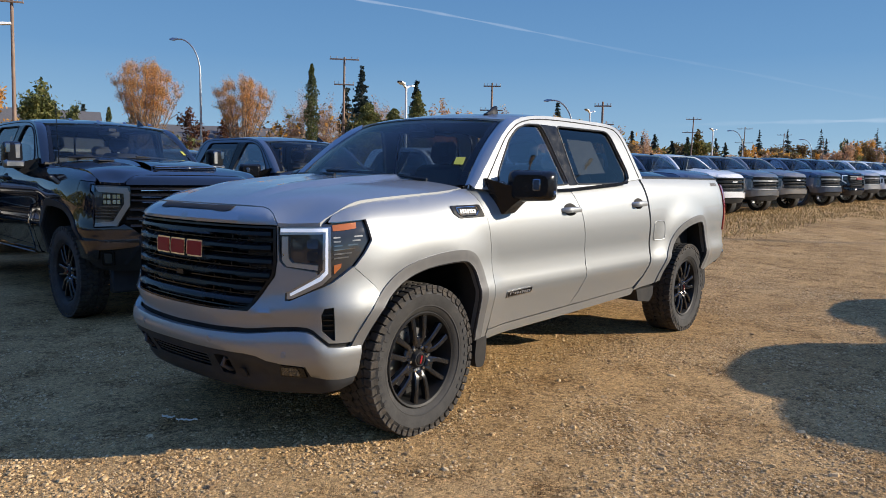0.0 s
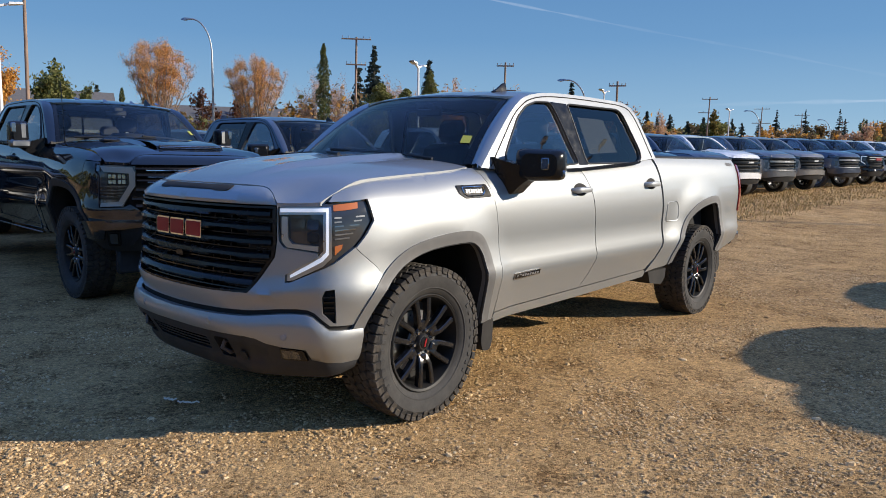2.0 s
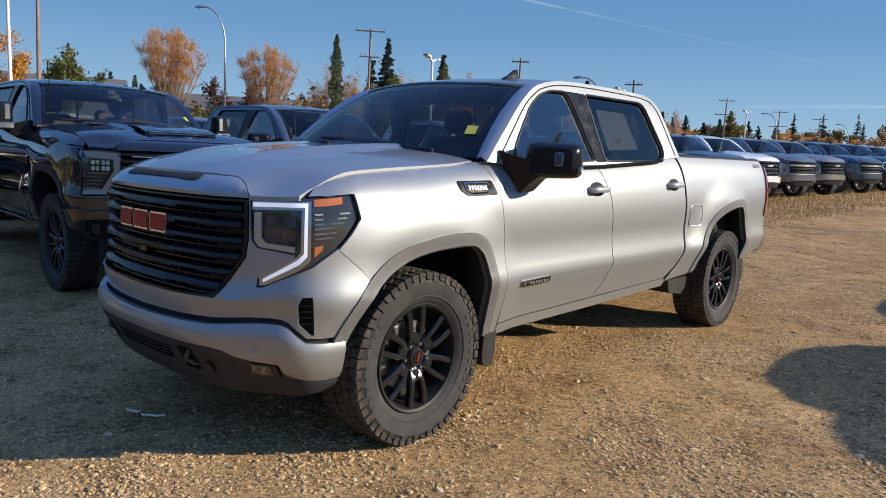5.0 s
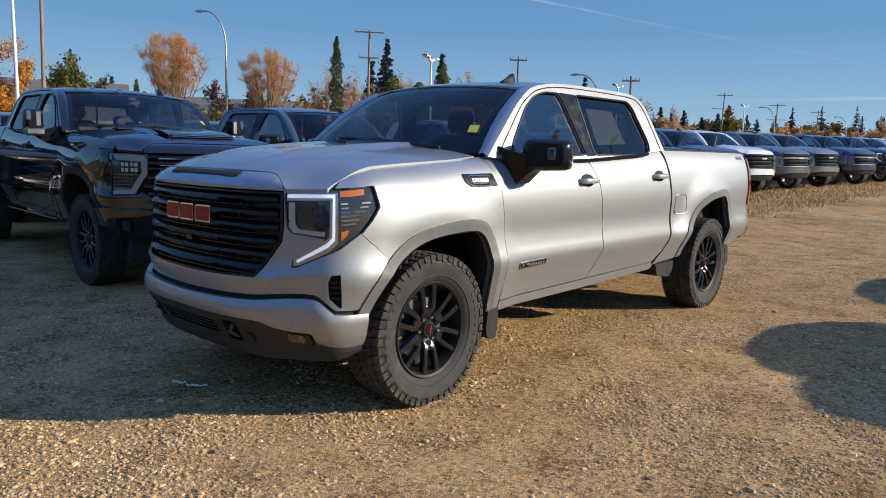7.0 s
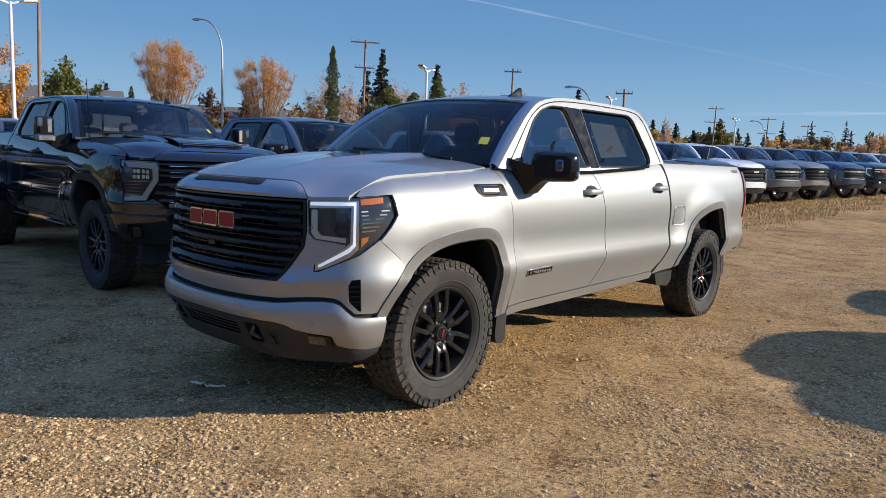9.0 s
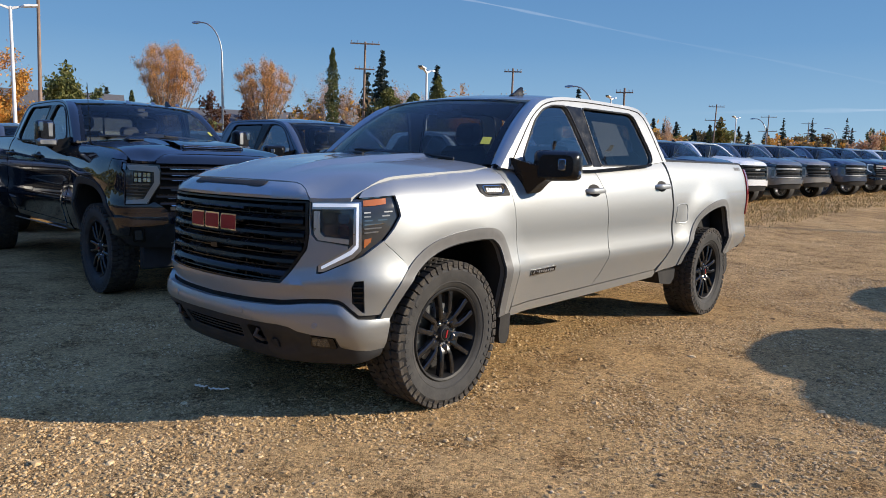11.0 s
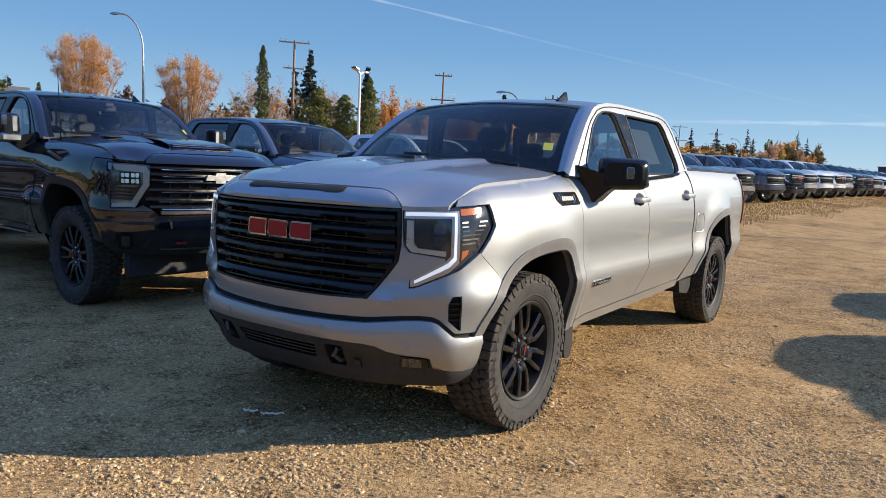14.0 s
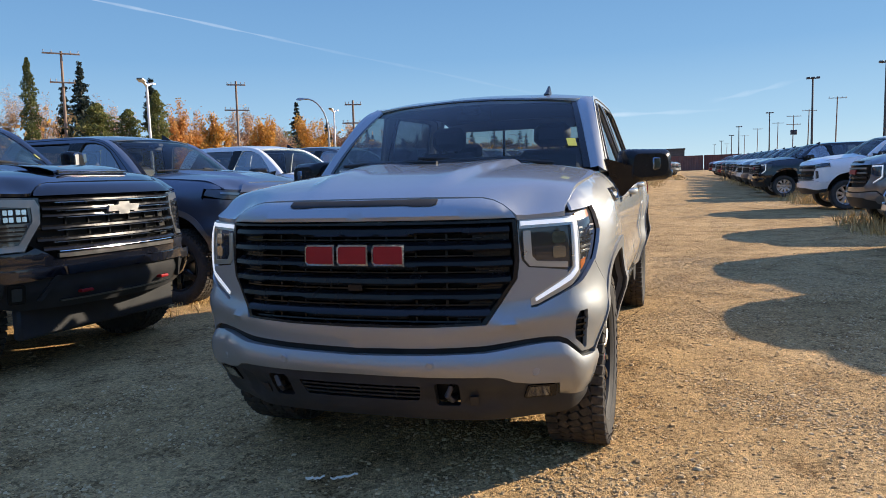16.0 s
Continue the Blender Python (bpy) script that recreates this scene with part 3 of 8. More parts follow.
HOOD_C = curve([(-0.9, 1.20), (-0.83, 1.245), (-0.79, 1.268), (-0.7, 1.292), (-0.5, 1.335), (-0.25, 1.368), (0.0, 1.392), (0.3, 1.412), (0.6, 1.42)])


def hood_raw(x, y):
    zs, zc = ZTOP(y), HOOD_C(y)
    q = min(1.0, abs(x) / 0.86)
    z = zs + (zc - zs) * (1 - q ** 3.6)
    dome = sstep(-0.80, -0.35, y)
    z += 0.024 * dome * (1 - sstep(0.385 + 0.14 * y, 0.425 + 0.14 * y, abs(x))) - 0.010 * dome * (1 - sstep(0.16, 0.34, abs(x)))
    return z


# the hood's front edge: over the header, down its corner, then along the lamp to the fender
HOOD_EDGE = [front(x, z, 0.008) for x, z in ((0, 1.262), (0.25, 1.2615), (0.45, 1.260), (0.555, 1.256), (0.600, 1.246), (0.632, 1.226), (0.655, 1.200), (0.670, 1.182))] + [wrap(u, z, -0.004) for u, z in ((0.74, 1.180), (0.80, 1.182), (0.86, 1.185), (0.905, 1.188))]
EDGE_X, EDGE_Y, EDGE_Z = (np.array([p[k] for p in HOOD_EDGE]) for k in range(3))


def hood_at(x, y, d=0.0):
    """The hood's skin; near its front edge it comes down to header and lamp."""
    z, a = hood_raw(x, y), min(abs(x), EDGE_X[-1])
    ye, ze = float(np.interp(a, EDGE_X, EDGE_Y)), float(np.interp(a, EDGE_X, EDGE_Z))
    k = 1 - sstep(0.0, 0.10 + 0.16 * sstep(0.5, 0.72, a), y - ye)
    return Vector((x, y, z + (ze - hood_raw(a, ye)) * k + d))


def cab_x(y, z):
    return 0.930 - (z - 1.34) * 0.33 - 0.25 * max(0.0, z - 1.74) ** 1.3 - 0.034 * max(0.0, (1.05 - y) / 0.55) ** 1.4 - 0.05 * sstep(2.35, 2.95, y) * max(0.0, (z - 1.34))


def cabin(y, z, d=0.0):
    return Vector((cab_x(y, z) + d, y, z + 0.2 * d))


ROOF_E = curve([(0.98, 1.785), (1.1, 1.812), (1.3, 1.846), (1.7, 1.868), (2.2, 1.868), (2.5, 1.858), (2.64, 1.815), (2.74, 1.75)])


def roof_at(x, y, d=0.0):
    q = min(1.0, abs(x) / 0.735)
    z = ROOF_E(y) + 0.044 * (1 - q ** 2.6) - 0.004 * (1 - sstep(0.1, 0.14, abs(abs(x) - 0.30)))
    yy = y - 0.055 * (1 - sstep(1.0, 1.5, y)) * (1 - q * q)
    return Vector((x, yy, z + d))


def screen_at(u, t, d=0.0):
    """The windscreen: u across (-1 to 1), t up (0 to 1)."""
    half = 0.815 + (0.665 - 0.815) * t
    x = u * half
    y0, y1 = 0.17 + 0.33 * u * u, 0.93 + 0.135 * u * u
    z0, z1 = 1.405 - 0.035 * u * u, 1.832 - 0.030 * u * u
    b = 4 * t * (1 - t)
    return Vector((x, y0 + (y1 - y0) * t - 0.015 * b - d * 0.5, z0 + (z1 - z0) * t + 0.028 * b + d * 0.85))


def seat_geo():
    g = Geo()
    g.join(box(0, 0, 0.16, 0.50, 0.52, 0.18, 0.06))
    g.join(box(0, 0, 0.0, 0.50, 0.15, 0.62, 0.06).moved(pose(0, 0.27, 0.52, -14)))
    g.join(box(0, 0, 0.0, 0.27, 0.10, 0.18, 0.045).moved(pose(0, 0.38, 0.93, -10)))
    g.join(tube([(-0.07, 0.36, 0.80), (-0.07, 0.375, 0.88)], 0.01, 6)).join(tube([(0.07, 0.36, 0.80), (0.07, 0.375, 0.88)], 0.01, 6))
    return g


def torus(R, r, n=28, m=8):
    g, v, f = Geo(), [], []
    for i in range(n):
        a = 2 * math.pi * i / n
        for k in range(m):
            b = 2 * math.pi * k / m
            v.append(((R + r * math.cos(b)) * math.cos(a), (R + r * math.cos(b)) * math.sin(a), r * math.sin(b)))
    for i in range(n):
        for k in range(m):
            f.append((i * m + k, ((i + 1) % n) * m + k, ((i + 1) % n) * m + (k + 1) % m, i * m + (k + 1) % m))
    return g.add(v, f)


def sum_geo(gs):
    g = Geo()
    for q in gs:
        g.join(q)
    return g


def wheel_meshes(key, R, W, rim_r, fine, spoke_mat, rim_kind):
    """Shared meshes of one kind of wheel: axle along x, outer face towards +x."""
    rng = random.Random(5)
    n = 72 if fine else 28
    tyre = lathe([(rim_r - 0.005, W * 0.36), (rim_r + 0.012, W * 0.43), (rim_r + 0.05, W * 0.485), (rim_r + 0.10, W * 0.50), (R - 0.045, W * 0.485), (R - 0.022, W * 0.44), (R - 0.016, W * 0.30), (R - 0.014, 0), (R - 0.016, -W * 0.30), (R - 0.022, -W * 0.44), (R - 0.045, -W * 0.485), (rim_r + 0.10, -W * 0.50), (rim_r + 0.012, -W * 0.43), (rim_r - 0.005, -W * 0.36)], n, "x")
    # raised rings and lettering bars on the side wall
    if fine:
        tyre.join(lathe([(rim_r + 0.030, W * 0.46), (rim_r + 0.034, W * 0.475), (rim_r + 0.040, W * 0.472), (rim_r + 0.044, W * 0.478)], n, "x"))
        for a0, cnt in ((20, 9), (200, 9)):
            for i in range(cnt):
                a = radians(a0 + i * 8)
                tyre.join(box(W * 0.5, 0, rim_r + 0.085, 0.004, 0.020, 0.026, 0.001).moved(pose(0, 0, 0, math.degrees(a))))
    tread = Geo()
    if fine:
        k = 54
        for i in range(k):
            a = 360 / k * i
            for row, (x, w, l, sh, sk) in enumerate(((-0.106, 0.054, 0.040, 0, 6), (-0.053, 0.049, 0.041, 3.2, -30), (0.0, 0.050, 0.042, 1.4, 26), (0.053, 0.049, 0.041, 3.8, 30), (0.106, 0.054, 0.040, 2.1, -6))):
                x *= W / 0.27
                tread.join(box(0, 0, 0, w * W / 0.27, l, 0.022, 0.003).moved(pose(0, 0, 0, a + sh) @ pose(x, 0, R - 0.009 - (0.004 if abs(row - 2) == 2 else 0), 0, 0, sk)))
            for sgn in (-1, 1):
                long = 0.036 if i % 2 else 0.022
                tread.join(box(0, 0, 0, 0.009, 0.036, long, 0.002).moved(pose(0, 0, 0, a + (2.1 if sgn > 0 else 0)) @ pose(sgn * W * 0.476, 0, R - 0.014 - long * 0.5, 0, -sgn * 16, 0)))
    else:
        for i in range(26):
            for x in (-0.09, 0, 0.09):
                tread.join(box(x, 0, R - 0.010, 0.07, 0.06, 0.02).moved(pose(0, 0, 0, 360 / 26 * (i + (0.5 if x == 0 else 0)))))
    o = W * 0.40
    barrel = lathe([(rim_r, o), (rim_r - 0.006, o + 0.006), (rim_r - 0.018, o), (rim_r - 0.028, o - 0.03), (rim_r - 0.045, -0.02), (rim_r - 0.045, -W * 0.36), (rim_r, -W * 0.36)], n, "x")
    # added black disc that gives the shade seen between the spokes
    back = lathe([(0.0, -0.01), (rim_r - 0.05, -0.01), (rim_r - 0.05, -0.03), (0.0, -0.03)], n // 2, "x")
    disc = lathe([(0.06, 0.016), (0.17, 0.016), (0.17, 0.0), (0.06, 0.0)], n // 2, "x")
    spokes = []
    if rim_kind == "split":
        for i in range(6):
            sp = Geo()
            for sg in (-1, 1):
                # each arm runs out from the hub, forks away and ends at the rim
                path = [(o - 0.040, 0.014 * sg, 0.055), (o - 0.018, 0.020 * sg, 0.092), (o - 0.008, 0.034 * sg, 0.122), (o - 0.005, 0.041 * sg, 0.175), (o - 0.008, 0.050 * sg, rim_r - 0.014)]
                rows = []
                for (x, y, z), wd in zip(path, (0.018, 0.020, 0.0150, 0.0150, 0.018)):
                    rows.append([(x - 0.034, y - wd, z), (x - 0.006, y - wd, z), (x, y - wd * 0.6, z), (x, y + wd * 0.6, z), (x - 0.006, y + wd, z), (x - 0.034, y + wd, z)])
                sp.join(loft(rows).moved(pose(0, 0, 0, 60 * i + 30)))
            sp.join(box(o - 0.031, 0, 0.096, 0.026, 0.044, 0.060, 0.008).moved(pose(0, 0, 0, 60 * i + 30)))
            spokes.append(sp)
    else:
        cnt = 6 if rim_kind == "six" else 9
        for i in range(cnt):
            path = [(o - 0.03, 0.03, 0.06), (o - 0.012, 0.034, 0.14), (o - 0.012, 0.045, rim_r - 0.016)]
            rows = [[(x - 0.035, -y, z), (x, -y * 0.8, z), (x, y * 0.8, z), (x - 0.035, y, z)] for x, y, z in path]
            spokes.append(loft(rows).moved(pose(0, 0, 0, 360 / cnt * i)))
    hub = lathe([(0.0, o - 0.012), (0.040, o - 0.014), (0.046, o - 0.022), (0.050, o - 0.040), (0.088, o - 0.044), (0.094, o - 0.07), (0.0, o - 0.09)], 24, "x")
    cap = lathe([(0.0, o - 0.008), (0.030, o - 0.009), (0.034, o - 0.014)], 20, "x")
    nuts = []
    for i in range(6):
        nuts.append(lathe([(0.0, o - 0.020), (0.008, o - 0.021), (0.011, o - 0.026), (0.011, o - 0.05)], 8, "x").moved(pose(0, 0, 0, 60 * i) @ pose(0, 0, 0.068)))
    bar = box(o - 0.006, 0, 0, 0.003, 0.045, 0.012, 0.001).moved(pose(0, 0, 0, 38))
    return [("tyre", make_mesh("tyre", tyre, RUBBER), "", 0), ("tread_block_ring", make_mesh("tread_block_ring", tread, TREAD, 20), "", 0), ("rim", make_mesh("rim", barrel, RIMEDGE if spoke_mat is RIM else spoke_mat), "", 0), ("brake_disc", make_mesh("brake_disc", disc, SATIN), "", 1), ("wheel_well_shadow_plate", make_mesh("wheel_back", back, DARKIN), "", 1), ("hub", make_mesh("hub", hub, RIMEDGE if spoke_mat is RIM else spoke_mat), "", 0), ("centre_cap", make_mesh("centre_cap", cap, GLOSS), "", 1), ("cap_badge", make_mesh("cap_badge", bar, EMBRED), "", 1)] + [("spoke", make_mesh("spoke", g, spoke_mat, 30), "", 0) for g in (spokes if fine else [sum_geo(spokes)])] + [("wheel_nut", make_mesh("wheel_nut", g, CHROME), "", 1) for g in nuts]


WHEELS = {}


def put_wheels(truck, R, fine, rim_kind, mat, base_y, track=0.825, W=0.275, lab="", steer=0.0):
    key = (R, fine, rim_kind, mat.name)
    if key not in WHEELS:
        WHEELS[key] = wheel_meshes(key, R, W, R * 0.64, fine, mat, rim_kind)
    for y in (0.0, base_y):
        for sgn in (1, -1):
            w = new("wheel")
            w.parent = truck
            w.matrix_local = pose(sgn * track, y, R - 0.008, 17 * (1 + sgn) + y * 9, 0, (0 if sgn > 0 else 180) + (steer if y == 0 else 0))
            if lab:
                w["label"] = lab
            for name, me, lb, opt in WHEELS[key]:
                if not fine and (opt or name == "tread_block_ring"):
                    continue
                ob = new(name, me)
                ob.parent = w


def pickup(name, label, paint, m, style="wide", fine=True, lift=0.0, R=0.42, rim="split", rim_mat=None, arch=None, group="", trim=None, bed=True, paper=False, longer=(0.0, 0.0)):
    """A crew-cab pickup with all its panels, lamps, glass, wheels and cabin."""
    T = thing(name, label, "truck" if bed else "car", m, group)
    C = 0.040 if fine else 0.14
    Z = pose(0, 0, lift)
    arch = arch or TRIMGREY
    trim = trim or PLASTIC

    def P(n, g, mat, lab="", par=None, sharp=38):
        g = g.moved(Z)
        if longer[0]:
            # a longer hood and bed: what lies behind the axle, and behind the cab, moves back
            out = []
            for x, y, z in g.v:
                k = sstep(0.98, 1.12, z - lift)
                sh = longer[0] * (k * sstep(0.0, 0.5, y) + (1 - k) * sstep(0.53, 0.62, y)) + longer[1] * sstep(2.86, 3.0, y)
                out.append((x, y + sh, z))
            g.v = out
        return part(n, g, mat, par or T, lab, sharp)

    def two(n, g, mat, lab="", sharp=38):
        return P(n, g, mat, lab, None, sharp), P(n, g.mirror(), mat, lab, None, sharp)

    D = 0.016 if fine else 0.0
    gap = 0.004
    # -- fender
    cut_a = [(0.578, 0.45), (0.586, 0.58), (0.571, 0.96), (0.540, 1.13), (0.500, 1.27), (0.470, 1.352)]
    top_f = [(0.30, 1.341), (0.15, 1.331), (0.0, 1.320), (-0.2, 1.307), (-0.4, 1.289), (-0.47, 1.278), (-0.52, 1.262), (-0.56, 1.245), (-0.60, 1.226), (-0.632, 1.203), (-0.645, 1.190)]
    seam = [(-0.55, 1.195), (-0.422, 1.203), (-0.404, 1.10), (-0.452, 1.035), (-0.512, 0.972), (-0.40, 0.875), (-0.37, 0.83)]
    fend = cut_a + top_f + seam + ARCH_F_OUT[12:]
    two("fender", patch(fend, lambda u, v, d: flank(u, v, d), C, depth=D), paint)
    # -- doors
    cut_b = [(1.60, 0.515), (1.68, 0.60), (1.735, 0.71), (1.725, 0.88), (1.70, 1.03), (1.665, 1.16), (1.60, 1.30), (1.575, 1.352)]
    cut_c = [(2.63, 0.535), (2.76, 0.62), (2.815, 0.71), (2.826, 0.78), (2.80, 1.04), (2.745, 1.32), (2.72, 1.425)]
    belt_f = [(1.3, 1.346), (1.0, 1.340), (0.75, 1.335), (0.6, 1.345)]
    doorf = [(0.590, 0.495)] + [(y + gap, z) for y, z in cut_a[1:]] + list(reversed(belt_f)) + [(y - gap, z) for y, z in reversed(cut_b)]
    doorr = [(y + gap, z) for y, z in cut_b] + [(1.75, 1.364), (2.0, 1.378), (2.3, 1.395), (2.55, 1.413)] + [(y - gap, z) for y, z in reversed(cut_c)]
    for nm, ol, hy, hz in (("front_door", doorf, 1.50, 1.205), ("rear_door", doorr, 2.585, 1.228)):
        g = patch(ol, lambda u, v, d: flank(u, v, d), C, depth=D)
        for k, d in enumerate(two(nm, g, paint)):
            sx = 1 if k == 0 else -1
            h = Geo()
            rows = []
            for t in range(9):
                q = t / 8
                b = min(1.0, 5 * q, 5 * (1 - q)) ** 0.6
                c = Vector((0.962 + 0.052 * b, hy - 0.125 + 0.25 * q, hz + 0.004 * q))
                hh = 0.013 + 0.008 * b
                rows.append([tuple(c + Vector((-0.018, 0, -hh))), tuple(c + Vector((0.006, 0, -hh * 0.7))), tuple(c + Vector((0.010, 0, 0))), tuple(c + Vector((0.006, 0, hh * 0.7))), tuple(c + Vector((-0.018, 0, hh)))])
            h.join(loft(rows))
            P("door_handle", h if k == 0 else h.mirror(), paint if not (style == "hd") else GLOSS, "", d)
            if fine:
                # flat dark oval on the door paints the shade of the handle's recess
                cup = patch([(hy + 0.088 * math.cos(a), hz + 0.004 + 0.044 * math.sin(a)) for a in np.linspace(0, 6.283, 20)[:-1]], lambda u, v, q: flank(u, v, q + 0.0015), 0.03)
                P("handle_recess", cup if k == 0 else cup.mirror(), DARKIN, "", d)
    # -- rocker
    rock = [(0.583, 0.43), (0.595, 0.488), (1.6, 0.508), (2.63, 0.530), (2.655, 0.50), (2.63, 0.47), (1.6, 0.445)]
    two("rocker_panel", patch(rock, lambda u, v, d: flank(u, v, d), C, depth=0.03), paint)
    # -- bed side
    if bed:
        bf = [(2.655, 0.505), (2.785, 0.62), (2.840, 0.71), (2.851, 0.78), (2.826, 1.04), (2.772, 1.32), (2.755, 1.435)]
        bedo = bf + [(3.4, 1.437), (4.2, 1.442), (4.58, 1.444), (4.595, 1.37), (4.60, 1.34), (4.61, 1.18), (4.605, 0.95), (4.63, 0.92), (4.72, 0.915), (4.71, 0.80), (4.66, 0.64), (4.40, 0.585), (4.12, 0.555)] + list(reversed(ARCH_R_OUT)) + [(2.95, 0.53)]
        fuel = rounded([(2.885, 0.915), (2.89, 1.075), (3.075, 1.08), (3.10, 1.04), (3.10, 0.915)], 0.04)
        a, b = two("bed_side", patch(bedo, lambda u, v, d: flank(u, v, d), C, holes=[], depth=D), paint)
        if fine:
            ring = fuel + [fuel[0]]
            P("fuel_door", tube([tuple(flank(y, z, 0.001)) for y, z in ring], 0.0035, 5, False).join(patch(rounded([(2.893, 0.923), (2.897, 1.068), (3.07, 1.072), (3.092, 1.035), (3.092, 0.923)], 0.035), lambda u, v, d: flank(u, v, d + 0.0025), 0.04)), paint, "", a)
            P("fuel_latch", box(0.975, 3.105, 1.0, 0.012, 0.025, 0.03, 0.006), CHROME, "", a)
        two("bed_rail", patch([(2.76, 0.0), (4.62, 0.0), (4.62, 1.0), (2.76, 1.0)], lambda u, v, d: flank(u, 1.438, 0) + Vector((-0.11 * v, 0, 0.010 + 0.012 * math.sin(math.pi * min(1, v * 1.0)) + d)), C * 1.5, depth=0.03), trim, "black plastic bed rail cap")
        P("bed_liner", box(0, 3.75, 0.78, 1.60, 1.85, 0.06).join(box(0, 2.83, 1.1, 1.7, 0.03, 0.62)).join(box(0.80, 3.75, 1.1, 0.04, 1.85, 0.62)).join(box(-0.80, 3.75, 1.1, 0.04, 1.85, 0.62)), DARKIN)
        gate = patch([(-0.79, 0.80), (0.79, 0.80), (0.79, 1.435), (-0.79, 1.435)], lambda u, v, d: Vector((u, 4.745 + 0.02 * (1 - (u / 0.8) ** 2) + d, v)), C * 1.6, depth=0.06)
        P("tailgate", gate, paint)
        sl = [(s_of_y(4.597), 1.345), (s_of_y(4.605), 1.18), (s_of_y(4.60), 0.98), (s_of_y(4.62), 0.93), (s_of_y(4.77), 0.93), (s_of_y(4.77), 1.37), (s_of_y(4.60), 1.395)]
        two("tail_lamp", patch(sl, lambda u, v, d: wrap(u, v, d + 0.012), C, depth=0.04), REDLENS, "red tail lamp")
        rb = rounded([(-0.93, 0.68), (-0.91, 0.58), (0.91, 0.58), (0.93, 0.68), (0.90, 0.76), (-0.90, 0.76)], 0.03)
        P("rear_bumper", patch(rb, lambda u, v, d: Vector((u, 4.90 - 0.10 * (abs(u) / 0.9) ** 3 + d - 0.3 * max(0, 0.6 - v), v)), 0.08, depth=0.16), CHROME if fine else paint, "chrome rear bumper")
        P("tow_hitch", box(0, 4.84, 0.50, 0.12, 0.16, 0.10, 0.01), DARKIN)
    else:
        # estate-bodied: the flank runs on to the tail under long side glass
        bedo = [(2.655, 0.505), (2.785, 0.62), (2.840, 0.71), (2.851, 0.78), (2.826, 1.04), (2.772, 1.32), (2.735, 1.43)] + [(4.55, 1.44), (4.70, 1.2), (4.70, 0.80), (4.66, 0.64), (4.12, 0.555)] + list(reversed(ARCH_R_OUT)) + [(2.95, 0.53)]
        two("quarter_panel", patch(bedo, lambda u, v, d: flank(u, v, d), C), paint)
        P("rear_wall", box(0, 4.60, 1.0, 1.7, 0.1, 0.8, 0.05), paint)
    # -- wheel arch mouldings and liners
    for nm, o, i in (("front_arch_trim", ARCH_F_OUT, ARCH_F_IN), ("rear_arch_trim", ARCH_R_OUT, ARCH_R_IN)):
        ol = o + list(reversed(i))
        ctr = (0.0, 0.42) if o is ARCH_F_OUT else (HUB_R - 0.05, 0.45)

        def trimfn(u, v, d, ctr=ctr, o=o):
            r = min(math.hypot(u - p[0], v - p[1]) for p in dense(o, 0.03)[:-30])
            return flank(u, v, d + 0.008 - 0.005 * sstep(0.030, 0.038, r))
        g = patch(ol, trimfn if fine else (lambda u, v, d: flank(u, v, d + 0.012)), 0.022 if fine else 0.12, depth=0.05)
        two(nm, g, arch, "", 50)
        if fine:
            two("arch_lip", tube([tuple(flank(y, z, -0.010)) for y, z in i], 0.009, 6, False), PLASTIC)
        rows = []
        for y, z in i:
            p = flank(y, z, 0.004)
            rows.append([tuple(p), (p.x - 0.16, y, z + 0.05), (p.x - 0.42, y, z + 0.05)])
        two("wheel_liner", loft(rows).join(loft([list(reversed(r)) for r in rows])), DARKIN)
    # -- nose
    {"wide": nose_wide, "slim": nose_slim, "hd": nose_hd}[style](P, two, paint, C, D, fine, trim)
    # -- hood
    hood = [(p.x, p.y + 0.004) for p in HOOD_EDGE] + [(0.832, -0.60), (0.841, -0.55), (0.847, -0.50), (0.852, -0.40), (0.856, -0.25), (0.860, 0.0), (0.861, 0.15), (0.857, 0.30), (0.834, 0.44), (0.55, 0.335), (0.3, 0.29), (0, 0.275)]
    hood = hood + [(-x, y) for x, y in reversed(hood[1:-1])]
    P("hood", patch(hood, hood_at, C, depth=0.020), paint, "", None, 50)
    # -- cowl, windscreen, cabin
    P("cowl", loft([[(x, 0.26 + 0.26 * (x / 0.84) ** 2, 1.385 - 0.04 * (x / 0.84) ** 2) for x in np.linspace(-0.86, 0.86, 13)], [(x, 0.02 + 0.34 * (x / 0.84) ** 2, 1.345 - 0.03 * (x / 0.84) ** 2) for x in np.linspace(-0.84, 0.84, 13)]]), PLASTIC)
    sc = patch([(-1, 0), (1, 0), (1, 1), (-1, 1)], screen_at, 0.08 if fine else 0.3)
    w = P("windscreen", sc, GLASS_W)
    w.visible_shadow = False
    if fine:
        fr = Geo()
        for lo, hi, a, b in ((0.962, 1.0, -1, 1),):
            fr.join(patch([(-1, lo), (1, lo), (1, hi), (-1, hi)], lambda u, t, d: screen_at(u, t, 0.004), 0.06))
        for sg in (-1, 1):
            fr.join(patch([(sg * 0.955, 0.0), (sg * 1.0, 0.0), (sg * 1.0, 1.0), (sg * 0.955, 1.0)], lambda u, t, d: screen_at(u, t, 0.004), 0.05))
        P("rear_view_mirror", box(0.0, 1.02, 1.735, 0.24, 0.03, 0.065, 0.012).join(box(0.0, 0.97, 1.77, 0.10, 0.10, 0.05, 0.012)), SEATM)
        P("windscreen_border", fr, GLOSS)
        st = patch([(0.876, 0.225), (0.938, 0.23), (0.932, 0.325), (0.868, 0.32)], lambda u, t, d: screen_at(u, t, 0.006), 0.05)
        P("windscreen_sticker", st, STICKER, "yellow paper windscreen sticker")
